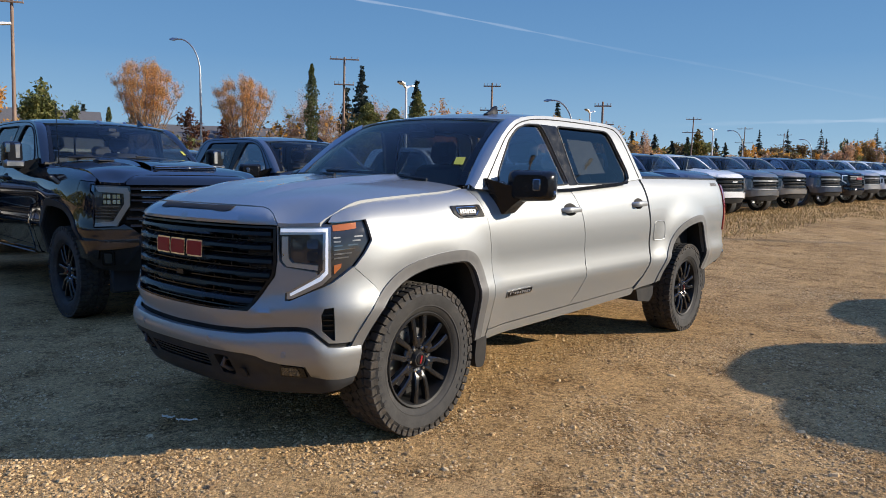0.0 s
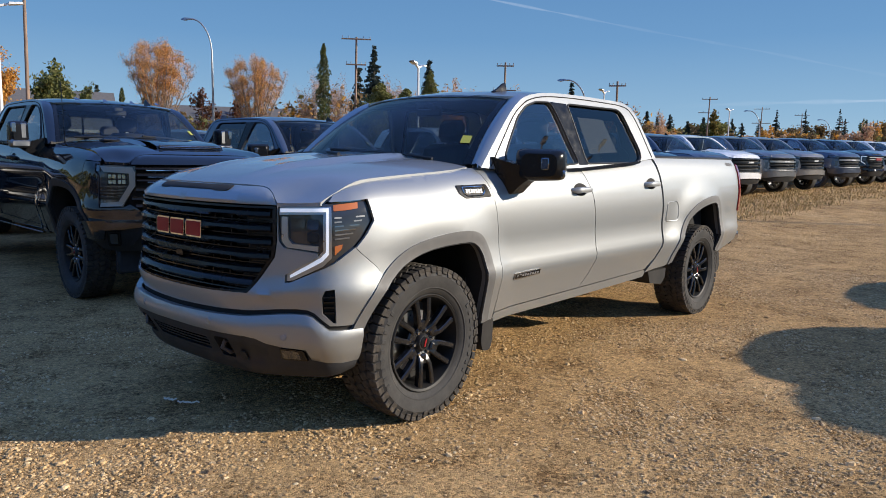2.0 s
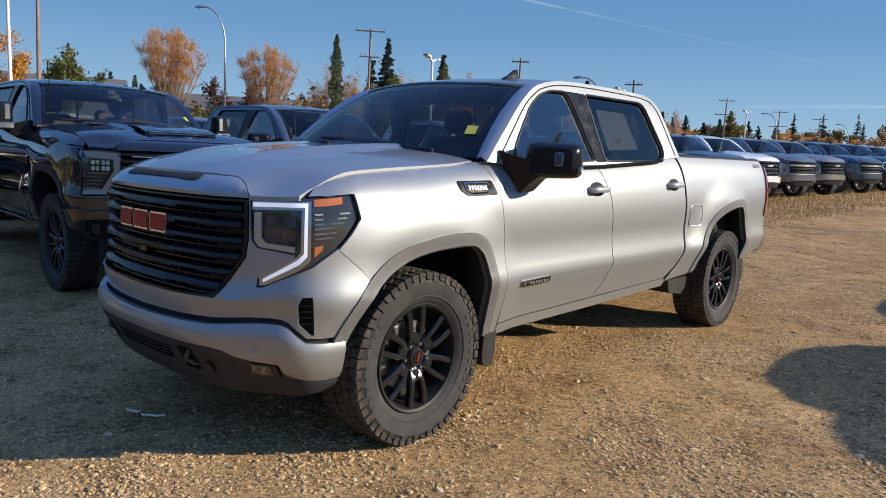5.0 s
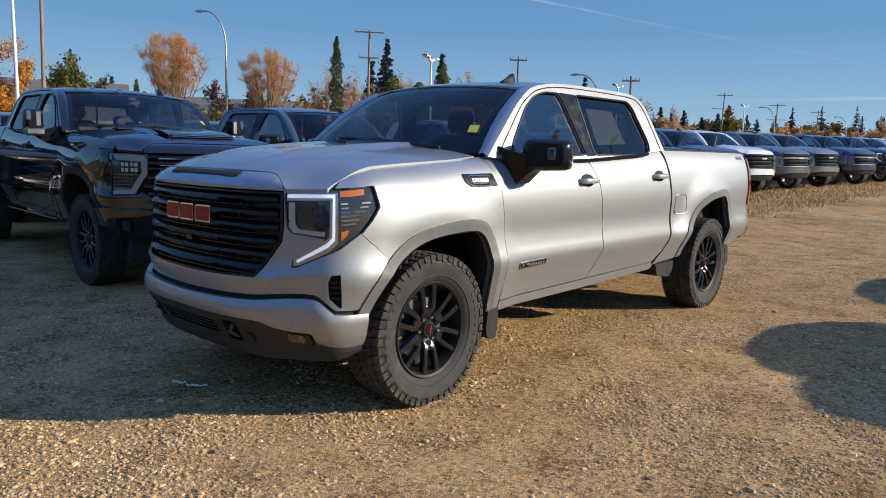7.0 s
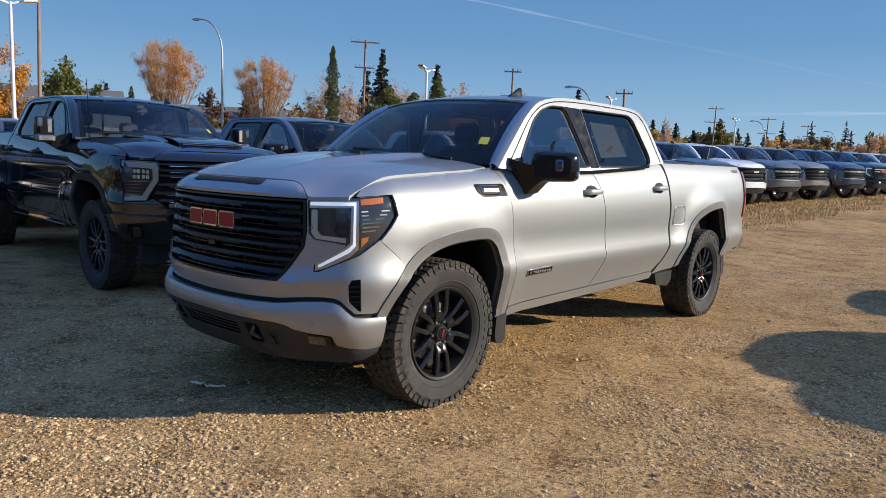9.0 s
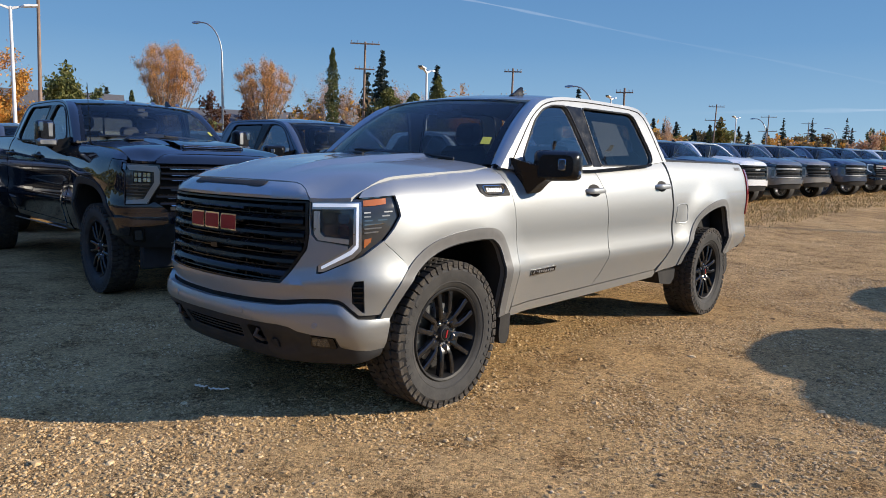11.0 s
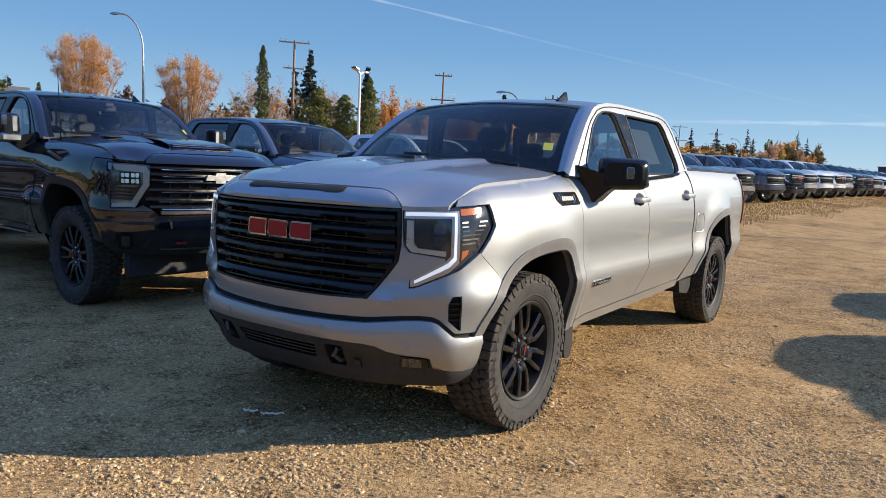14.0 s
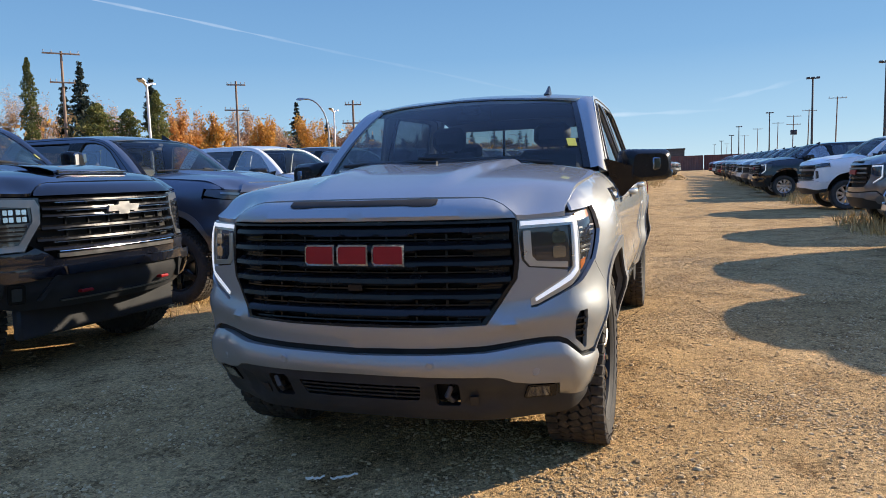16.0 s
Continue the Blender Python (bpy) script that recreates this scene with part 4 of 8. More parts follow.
        for x0, x1 in ((0.62, -0.10), (0.02, -0.66)):
            a0, a1 = screen_at(x0 / 0.8, 0.005, 0.02), screen_at(x1 / 0.8, 0.055, 0.02)
            P("wiper", tube([tuple(a0), tuple((a0 + a1) / 2 + Vector((0, 0, 0.012))), tuple(a1)], 0.010, 6), PLASTIC)
    # -- cab frame with window openings
    win_f = [(0.745, 1.358), (0.735, 1.425), (0.80, 1.505), (0.95, 1.672), (1.06, 1.745), (1.20, 1.785), (1.375, 1.792), (1.43, 1.68), (1.485, 1.54), (1.552, 1.385), (1.30, 1.370)]
    win_f = rounded(win_f, 0.035, 4)
    win_r = rounded([(1.66, 1.384), (1.585, 1.795), (2.33, 1.802), (2.385, 1.775), (2.535, 1.495), (2.525, 1.425), (2.40, 1.396)], 0.04, 3)
    apill = [(0.50, 1.355), (0.66, 1.50), (0.88, 1.69), (1.03, 1.785), (1.15, 1.822), (1.35, 1.855), (1.7, 1.870), (2.2, 1.871), (2.46, 1.866), (2.57, 1.846), (2.645, 1.795), (2.72, 1.64), (2.80, 1.436)]
    bott = [(2.735, 1.43), (2.3, 1.397), (1.5, 1.352), (1.0, 1.341), (0.75, 1.337), (0.6, 1.347)]
    if bed:
        cab_out = smooth_line(apill) + bott
        wins = [win_f, win_r]
    else:
        cab_out = apill[:8] + [(3.6, 1.868), (4.2, 1.84), (4.45, 1.70), (4.60, 1.44)] + bott
        wins = [win_f, win_r, rounded([(2.62, 1.45), (2.55, 1.79), (4.05, 1.78), (4.28, 1.48)], 0.05, 3)]
    two("cab_frame", patch(cab_out, cabin, C if fine else 0.10, holes=wins, depth=0.03), paint)
    bp = [(1.385, 1.795), (1.435, 1.68), (1.49, 1.54), (1.557, 1.375), (1.665, 1.377), (1.62, 1.60), (1.580, 1.795)]
    two("door_pillar_trim", patch(bp, lambda u, v, d: cabin(u, v, d + 0.004), C, depth=0.02), GLOSS)
    if fine:
        tr = Geo()
        for wl in wins:
            ring = dense(wl, 0.05)
            ring.append(ring[0])
            tr.join(tube([tuple(cabin(y, z, 0.002)) for y, z in ring], 0.0065, 6, False))
        two("window_seal", tr, PLASTIC)
        seam = smooth_line([(0.585, 1.362), (0.70, 1.475), (0.90, 1.668), (1.03, 1.752), (1.15, 1.797), (1.35, 1.829), (1.7, 1.843), (2.2, 1.843), (2.42, 1.836), (2.55, 1.806), (2.64, 1.68), (2.73, 1.44)])
        two("door_frame_seam", tube([tuple(cabin(y, z, 0.0005)) for y, z in seam], 0.0045, 5, False), DARKIN)
        bt = [(0.70, 1.337), (1.0, 1.344), (1.55, 1.356), (2.3, 1.399), (2.45, 1.412), (2.43, 1.392), (2.3, 1.380), (1.55, 1.338), (1.0, 1.326), (0.70, 1.320)]
        two("belt_moulding", patch(bt, lambda u, v, d: cabin(u, v, d + 0.008) if v > 9 else Vector((cab_x(u, 1.345) + 0.012 + d, u, v)), 0.05, depth=0.02), GLOSS)
    for wi, wl in enumerate(wins):
        for sg, o in zip((1, -1), two("side_window", patch(wl, lambda u, v, d: cabin(u, v, d - 0.012), C * 2), GLASS_F if wi == 0 else GLASS_R)):
            o.visible_shadow = False
    if paper:
        pp = patch([(1.80, 1.46), (1.75, 1.72), (2.12, 1.72), (2.22, 1.48)], lambda u, v, d: cabin(u, v, d - 0.035), 0.1)
        P("price_sheet", pp, PAPER, "white price sheet inside the glass")
    # windscreen pillars and roof
    ts = np.linspace(0, 1, 12)
    rows = []
    for t in ts:
        a = screen_at(1.0, t)
        y, z = a.y + 0.02, a.z
        k = [(q[0], q[1]) for q in apill[:5]]
        yy = 0.50 + (1.15 - 0.50) * t
        zz = lerp(k, yy)
        b = cabin(yy, zz, 0.0)
        mid = (a + b) / 2 + Vector((0.006, -0.012, 0.016))
        rows.append([tuple(a), tuple(mid), tuple(b)])
    two("windscreen_pillar", loft([list(reversed(r)) for r in rows]), paint, "", 60)
    rr = 0.737
    yend = 2.70 if bed else 4.25
    roof = [(-0.66, 1.05), (-0.3, 0.99), (0.3, 0.99), (0.66, 1.05), (rr, 1.16), (rr, 1.7), (rr, 2.3), (rr - 0.01, 2.5), (rr - 0.06, yend), (-rr + 0.06, yend), (-rr + 0.01, 2.5), (-rr, 2.3), (-rr, 1.7), (-rr, 1.16)]
    rf = roof_at if bed else (lambda x, y, d: roof_at(x, y if y < 2.2 else 2.2, d) + Vector((0, max(0, y - 2.2), -0.03 * sstep(3.4, 4.4, y))))
    P("roof", patch(roof, rf, C * 1.4, depth=0.03), paint, "", None, 60)
    hd = patch([(-0.64, 1.08), (0.64, 1.08), (0.66, 2.6), (-0.66, 2.6)], lambda x, y, d: roof_at(x, y, -0.05 - d), 0.2)
    P("headliner", hd, SEATM)
    if bed:
        bw_out = [(-0.80, 1.36), (0.80, 1.36), (0.735, 1.76), (0.66, 1.82), (-0.66, 1.82), (-0.735, 1.76)]
        bwin = rounded([(-0.62, 1.45), (0.62, 1.45), (0.58, 1.74), (-0.58, 1.74)], 0.05, 3)
        bk = lambda u, v, d: Vector((u, 2.80 - 0.28 * (v - 1.40) + d, v))
        P("cab_back", patch(bw_out, bk, 0.12, holes=[bwin], depth=0.03), paint)
        o = P("back_window", patch(bwin, lambda u, v, d: bk(u, v, d - 0.01), 0.2), GLASS_F)
        o.visible_shadow = False
        P("back_window_divider", box(0.20, 2.73, 1.6, 0.02, 0.02, 0.30).join(box(-0.20, 2.73, 1.6, 0.02, 0.02, 0.30)), GLOSS)
    fin = loft([[(0.0, -0.09, 0.0), (0.016, -0.08, 0.0), (0.024, 0.02, 0.0), (0.018, 0.09, 0.0), (0.0, 0.10, 0.0)], [(0.0, -0.03, 0.03), (0.010, -0.02, 0.03), (0.015, 0.03, 0.03), (0.012, 0.085, 0.03), (0.0, 0.092, 0.03)], [(0.0, 0.035, 0.075), (0.005, 0.04, 0.075), (0.007, 0.06, 0.075), (0.006, 0.085, 0.075), (0.0, 0.09, 0.075)], [(0.0, 0.06, 0.085), (0.001, 0.062, 0.085), (0.001, 0.07, 0.085), (0.001, 0.085, 0.085), (0.0, 0.088, 0.085)]])
    P("antenna_fin", fin.both().moved(pose(0.46, 1.22, roof_at(0.46, 1.22).z - 0.004) @ Matrix.Diagonal((1, 0.85, 0.8, 1))), GLOSS)
    # -- mirrors
    two("mirror_foot", loft([[(0.885, 0.60, 1.42), (0.885, 0.80, 1.40), (0.93, 0.82, 1.205), (0.93, 0.66, 1.20)], [(0.95, 0.62, 1.40), (0.95, 0.80, 1.38), (0.980, 0.80, 1.205), (0.980, 0.68, 1.20)], [(1.00, 0.67, 1.38), (1.00, 0.82, 1.37), (1.03, 0.82, 1.265), (1.03, 0.70, 1.255)], [(1.09, 0.72, 1.36), (1.09, 0.85, 1.36), (1.09, 0.85, 1.315), (1.09, 0.73, 1.305)]] if style != "hd" else [[(0.885, 0.60, 1.42), (0.885, 0.80, 1.40), (0.90, 0.74, 1.24), (0.90, 0.60, 1.23)], [(0.945, 0.60, 1.40), (0.945, 0.74, 1.38), (0.98, 0.74, 1.235), (0.98, 0.62, 1.225)], [(1.04, 0.58, 1.375), (1.04, 0.68, 1.36), (1.06, 0.70, 1.275), (1.06, 0.60, 1.265)], [(1.12, 0.555, 1.37), (1.12, 0.67, 1.36), (1.12, 0.68, 1.31), (1.12, 0.57, 1.30)]], True), GLOSS)
    mw, mh = (0.300, 0.200) if style != "hd" else (0.18, 0.27)
    mc = Vector((1.100, 0.80, 1.372)) if style != "hd" else Vector((1.13, 0.61, 1.45))
    swing = Matrix.Translation(mc) @ pose(0, 0, 0, 0, 0, 26 if style != "hd" else 0) @ Matrix.Translation(-mc)
    rows = []
    for t, (k, q) in enumerate(((0.0, 0.70), (0.02, 0.88), (0.06, 0.98), (0.10, 1.0), (0.145, 0.99), (0.16, 0.95))):
        ol = rounded([(-mw / 2 * q, -mh / 2 * q), (mw / 2 * q, -mh / 2 * q * 0.86), (mw / 2 * q * 1.0, mh / 2 * q * 0.95), (-mw / 2 * q * 0.98, mh / 2 * q)], 0.045, 4)
        rows.append([(mc.x + a, mc.y - 0.075 + k, mc.z + b) for a, b in ol])
    mg = loft([list(reversed(r)) for r in rows], True)
    mg.add(rows[0], [tuple(range(len(rows[0])))])
    mg.add(rows[-1], [tuple(reversed(range(len(rows[-1]))))])
    for k, mo in enumerate(two("mirror_housing", mg.moved(swing), GLOSS)):
        sg = 1 if k == 0 else -1
        gl = patch([(mc.x - mw * 0.42, mc.z - mh * 0.40), (mc.x + mw * 0.42, mc.z - mh * 0.36), (mc.x + mw * 0.42, mc.z + mh * 0.42), (mc.x - mw * 0.42, mc.z + mh * 0.42)], lambda u, v, d: Vector((u, mc.y + 0.087 + d, v)), 0.3)
        P("mirror_glass", gl.moved(swing) if k == 0 else gl.moved(swing).mirror(), CHROME, "", mo)
        li = box(mc.x + mw * 0.12, mc.y - 0.073, mc.z + 0.01, 0.052, 0.018, 0.075, 0.008) if style != "hd" else box(mc.x + 0.06, mc.y - 0.072, mc.z + 0.06, 0.05, 0.018, 0.10, 0.008)
        P("mirror_lamp", li.moved(swing) if k == 0 else li.moved(swing).mirror(), PROJ, "clear mirror lamp", mo)
        if style != "hd":
            sl = box(mc.x + mw * 0.455, mc.y + 0.005, mc.z - 0.048, 0.030, 0.10, 0.048, 0.01)
            P("mirror_marker", sl.moved(swing) if k == 0 else sl.moved(swing).mirror(), PROJ, "", mo)
        else:
            fc = box(mc.x - 0.03, mc.y - 0.066, mc.z + 0.03, 0.060, 0.022, 0.16, 0.012)
            P("mirror_cap", fc if k == 0 else fc.mirror(), SATINDARK, "satin grey mirror cap", mo)
            sl = box(mc.x + 0.0, mc.y - 0.03, mc.z - 0.10, 0.19, 0.11, 0.085, 0.02)
            P("mirror_lower_cap", sl.moved(swing) if k == 0 else sl.moved(swing).mirror(), SATINDARK, "", mo)
    # -- cabin
    P("cabin_floor", box(0, 1.6, 0.62, 1.70, 2.5, 0.05).join(box(0, 0.50, 0.95, 1.66, 0.10, 0.75)), DARKIN)
    dash = loft([[(x, 0.36 + 0.14 * (x / 0.8) ** 2, 1.33), (x, 0.62, 1.345), (x, 0.80, 1.31), (x, 0.86, 1.22), (x, 0.80, 0.95)] for x in np.linspace(-0.80, 0.80, 9)])
    P("dashboard", Geo().join(dash).join(loft([list(reversed(r)) for r in [[(x, 0.36, 1.33), (x, 0.62, 1.345), (x, 0.80, 1.31)] for x in (-0.8, 0.8)]])), SEATM)
    P("steering_wheel", torus(0.185, 0.016).join(box(0, 0, -0.01, 0.12, 0.10, 0.04, 0.02)).join(box(0, 0, 0, 0.36, 0.03, 0.02, 0.005)).moved(pose(0.40, 0.98, 1.22, 62)), SEATM)
    for x, y in ((0.40, 1.35), (-0.40, 1.35)):
        P("front_seat", seat_geo().moved(pose(x, y, 0.70)), SEATM)
    P("rear_seat", box(0, 2.25, 0.90, 1.5, 0.5, 0.2, 0.05).join(box(0, 0, 0, 1.5, 0.14, 0.62, 0.05).moved(pose(0, 2.56, 1.2, -10))).join(box(0.5, 2.60, 1.56, 0.26, 0.09, 0.15, 0.04)).join(box(-0.5, 2.60, 1.56, 0.26, 0.09, 0.15, 0.04)), SEATM)
    two("door_card", patch([(0.62, 0.65), (0.62, 1.335), (2.6, 1.38), (2.6, 0.65)], lambda u, v, d: Vector((0.885 - 0.0 * v - d, u, v)), 0.4).join(patch([(0.62, 0.65), (0.62, 1.335), (2.6, 1.38), (2.6, 0.65)], lambda u, v, d: Vector((0.88 + d, u, v)), 0.4)), SEATM)
    # -- under the body
    ub = box(0, 2.0, 0.60, 1.50, 2.7, 0.14, 0.03).join(box(0, -0.25, 0.80, 0.95, 0.9, 0.60, 0.05)).join(box(0, 4.0, 0.66, 1.1, 1.3, 0.14, 0.03))
    P("underbody", ub, DARKIN)
    P("frame_rail", box(0.42, 2.2, 0.50, 0.09, 4.6, 0.15).join(box(-0.42, 2.2, 0.50, 0.09, 4.6, 0.15)), DARKIN)
    P("rear_axle", tube([(-0.7, HUB_R, 0.42), (0.7, HUB_R, 0.42)], 0.055, 8).join(lathe([(0.0, -0.14), (0.12, -0.10), (0.15, 0.0), (0.12, 0.10), (0.0, 0.14)], 12, "x").moved(pose(0.0, HUB_R, 0.42))), DARKIN)
    P("front_axle", tube([(-0.7, 0, 0.42), (0.7, 0, 0.42)], 0.05, 8), DARKIN)
    if fine and style == "wide":
        for k, (y0, y1) in enumerate(((4.33, 4.40), (4.41, 4.46), (4.475, 4.50))):
            two("bed_decal_bar", patch([(y0, 1.378), (y1, 1.378), (y1, 1.408), (y0, 1.408)], lambda u, v, d: flank(u, v, d + 0.0015), 0.05), DARKSTEEL)
        fl = rounded([(0.50, 0.46), (0.60, 0.46), (0.592, 0.31), (0.570, 0.262), (0.50, 0.268), (0.485, 0.33)], 0.025)
        two("front_mudflap", prism(fl, lambda u, v, d: Vector((0.930 - 0.26 * d, u, v)), 0, 1), DARKIN)
        fl = rounded([(HUB_R + 0.44, 0.57), (HUB_R + 0.54, 0.57), (HUB_R + 0.58, 0.40), (HUB_R + 0.55, 0.34), (HUB_R + 0.44, 0.36)], 0.03)
        two("rear_mudflap", prism(fl, lambda u, v, d: Vector((0.92 - 0.28 * d, u, v)), 0, 1), DARKIN)
        two("arch_flap", prism([(2.72, 0.50), (3.06, 0.50), (3.05, 0.42), (2.98, 0.37), (2.76, 0.40)], lambda u, v, d: Vector((0.92 - 0.3 * d, u, v)), 0, 1), DARKIN)
    put_wheels(T, R, fine, rim, rim_mat or RIM, HUB_R + sum(longer))
    return T


# ---- noses ----
def bars(xs, z0, z1, d0, d1, step=0.12):
    """A horizontal bar over the nose between x limits, following its curve."""
    g = Geo()
    a, b = xs
    n = max(2, int((b - a) / step))
    rows = []
    for i in range(n + 1):
        x = a + (b - a) * i / n
        zz0, zz1 = (z0, z1) if not callable(z0) else (z0(x), z1(x))
        rows.append([tuple(front(x, zz0, d0)), tuple(front(x, zz0, d1)), tuple(front(x, zz1, d1)), tuple(front(x, zz1, d0))])
    g = loft(rows, True)
    g.add(rows[0], [(0, 1, 2, 3)])
    g.add(rows[-1], [(3, 2, 1, 0)])
    return g


def slat(h, z, t, d):
    """A grille slat over the nose: round front, slanted top, notched where it grows thinner."""
    rows = []
    for x in sorted([h * k / 20 for k in range(-20, 21)] + [sg * h * q for sg in (-1, 1) for q in (0.395, 0.425, 0.705, 0.735)]):
        q = abs(x) / h
        lo = t * (0.75 - 0.30 * sstep(0.395, 0.425, q) + 0.22 * sstep(0.705, 0.735, q))
        rows.append([tuple(front(x, z + a, b)) for a, b in ((-lo, -0.045), (-lo, d - 0.010), (-lo * 0.5, d), (t * 0.25, d - 0.003), (t * 0.75, d - 0.024), (t * 0.75, -0.045))])
    g = loft(rows, True)
    n = len(rows[0])
    return g.add(rows[0], [tuple(range(n))]).add(rows[-1], [tuple(reversed(range(n)))])


def nose_wide(P, two, paint, C, D, fine, trim):
    W = lambda u, v, d: wrap(u, v, d)
    sx = lambda pts: [(s_of_x(x), z) for x, z in pts]
    # painted fascia: round the grille, under the lamps, back to the wheel arch
    hl_low = [(0.706, 1.00), (0.733, 0.970), (0.86, 0.956), (0.902, 0.950), (0.902, 0.934), (0.738, 0.842), (0.738, 0.806), (0.766, 0.808), (0.88, 0.858), (0.985, 0.902), (1.04, 0.938), (1.097, 0.976)]
    y2s = s_of_y
    fascia = [(0.0, 0.645), (0.335, 0.651), (0.545, 0.660), (0.71, 0.677), (0.80, 0.682), (0.855, 0.680), (0.888, 0.668), (0.962, 0.606), (1.03, 0.602), (1.10, 0.602), (y2s(-0.46), 0.72), (y2s(-0.37), 0.83), (y2s(-0.40), 0.872), (y2s(-0.512), 0.968)] + list(reversed(hl_low)) + [(0.700, 1.05), (0.692, 1.170), (s_of_x(0.672), 1.170), (s_of_x(0.676), 1.0), (s_of_x(0.666), 0.925), (s_of_x(0.605), 0.83), (s_of_x(0.545), 0.748), (s_of_x(0.3), 0.738), (0.0, 0.735)]
    vent = [(0.927, 0.664), (0.925, 0.745), (0.942, 0.779), (0.984, 0.783), (0.994, 0.618), (0.982, 0.618)]

    def fas(u, v, d):
        # a rounded lower lip and a slight crease that runs from the lamp's tip round the grille
        k = 0.016 * math.exp(-((v - 0.70 - 0.10 * sstep(0.3, 1.0, abs(u))) / 0.035) ** 2)
        return wrap(u, v, d + k * (1 - 0.7 * sstep(0.85, 1.15, abs(u))))
    two("front_fascia", patch(fascia, fas, C * 0.8, holes=[vent] if fine else [], depth=0.02), paint, "", 50)
    # header over the grille, leaning back to the hood's edge
    head = [(-0.668, 1.172), (0.668, 1.172), (0.652, 1.200), (0.628, 1.226), (0.596, 1.244), (0.55, 1.253), (0.0, 1.258), (-0.55, 1.253), (-0.596, 1.244), (-0.628, 1.226), (-0.652, 1.200)]

    def hdr(u, v, d):
        return front(u, v, d + 0.010 - 0.012 * (1 - sstep(1.172, 1.19, v)))
    P("grille_header", patch(head, hdr, C * 0.8, depth=0.03), paint, "", None, 50)
    # black patch on the header paints the shadow line under the hood's lip
    slot = rounded([(-0.352, 1.256), (0.352, 1.256), (0.348, 1.236), (0.325, 1.229), (0.250, 1.229), (0.215, 1.234), (-0.215, 1.234), (-0.250, 1.229), (-0.325, 1.229), (-0.348, 1.236)], 0.006, 2)
    P("hood_slot", patch(slot, lambda u, v, d: hdr(u, v, d + 0.004), 0.04, depth=0.01), DARKIN)
    # grille: backing, frame, slats, uprights
    go = [(-0.668, 1.165), (0.668, 1.165), (0.672, 1.0), (0.662, 0.925), (0.60, 0.83), (0.54, 0.748), (0.3, 0.738), (-0.3, 0.738), (-0.54, 0.748), (-0.60, 0.83), (-0.662, 0.925), (-0.672, 1.0)]
    P("grille_backing", patch(go, lambda u, v, d: front(u, v, d - 0.075), 0.1), DARKIN)
    if fine:
        gi = [(x * 0.978, 0.95 + (z - 0.95) * 0.955) for x, z in go]
        P("grille_frame", patch(go, lambda u, v, d: front(u, v, d + 0.004), 0.05, holes=[gi], depth=0.07), GLOSS)

        def hw(z):
            return lerp([(0.74, 0.52), (0.83, 0.585), (0.92, 0.64), (1.0, 0.65), (1.17, 0.64)], z)
        for n, z in enumerate((1.130, 1.062, 0.995, 0.928, 0.861, 0.795)):
            h = hw(z)
            # bold slat with a slanted upper face, thicker in the middle and stepped towards its ends
            P("grille_slat", slat(h, z, 0.030, 0.004 + 0.004 * (n % 2)), GLOSS)
            P("grille_lip", bars((-h * 0.94, h * 0.94), z - 0.040, z - 0.034, -0.055, -0.022, 0.12), GLOSS)
        for x in (-0.52, -0.39, -0.26, -0.13, 0.0, 0.13, 0.26, 0.39, 0.52):
            g = Geo()
            z0 = 0.755
            g.join(prism([(x - 0.005, z0), (x + 0.005, z0), (x + 0.005, 1.155), (x - 0.005, 1.155)], lambda u, v, d: front(u, v, d), -0.07, -0.036))
            P("grille_upright", g, GLOSS)
        for sg in (-1, 1):
            blank = [(sg * 0.50, 1.155), (sg * 0.645, 1.155), (sg * 0.652, 1.0), (sg * 0.642, 0.925), (sg * 0.535, 0.765), (sg * 0.43, 0.765), (sg * 0.53, 0.90), (sg * 0.50, 1.0)]
            P("grille_end_blank", patch(blank, lambda u, v, d: front(u, v, d - 0.034), 0.06, depth=0.03), GLOSS)
        P("front_camera", prism(rounded([(-0.035, 0.885), (0.035, 0.885), (0.030, 0.910), (-0.030, 0.910)], 0.006, 2), front, -0.03, 0.004), GLOSS)
        # emblem
        eh0, eh1 = 0.990, 1.078

        def block(polys, nm):
            e = Geo()
            for pl in polys:
                e.join(prism(pl, front, 0.0, 0.020))
            ob = P(nm, e, CHROME, "chrome-edged red emblem block")
            r = Geo()
            for pl in polys:
                cx, cz = sum(p[0] for p in pl) / len(pl), sum(p[1] for p in pl) / len(pl)
                q = []
                for i in range(len(pl)):
                    a, b, c = Vector(pl[i - 1]), Vector(pl[i]), Vector(pl[(i + 1) % len(pl)])
                    n1, n2 = Vector((-(b - a).y, (b - a).x)).normalized(), Vector((-(c - b).y, (c - b).x)).normalized()
                    k = (n1 + n2)
                    k = k / max(0.3, k.length_squared) * 2 * 0.008 if k.length > 0.1 else n1 * 0.008
                    q.append(tuple(b + k))
                r.join(prism(q, front, 0.005, 0.0225))
            P("emblem_face", r, EMBRED, "red enamel face", ob)
        # three plain blocks with cut corners
        for x0 in (-0.225, -0.073, 0.085):
            w = 0.140
            block([[(x0 + 0.012, eh0), (x0 + w, eh0), (x0 + w, eh1), (x0 + 0.012, eh1), (x0, eh1 - 0.014), (x0, eh0 + 0.014)]], "emblem_block")
    else:
        for z in (1.11, 1.02, 0.93, 0.84):
            P("grille_slat", bars((-0.58, 0.58), z - 0.02, z + 0.016, -0.04, 0.0, 0.3), SATINDARK if (trim is CHROME and z > 1.0) else GLOSS)
        P("emblem_block", prism([(-0.2, 0.99), (0.2, 0.99), (0.2, 1.08), (-0.2, 1.08)], front, 0.0, 0.02), EMBRED)
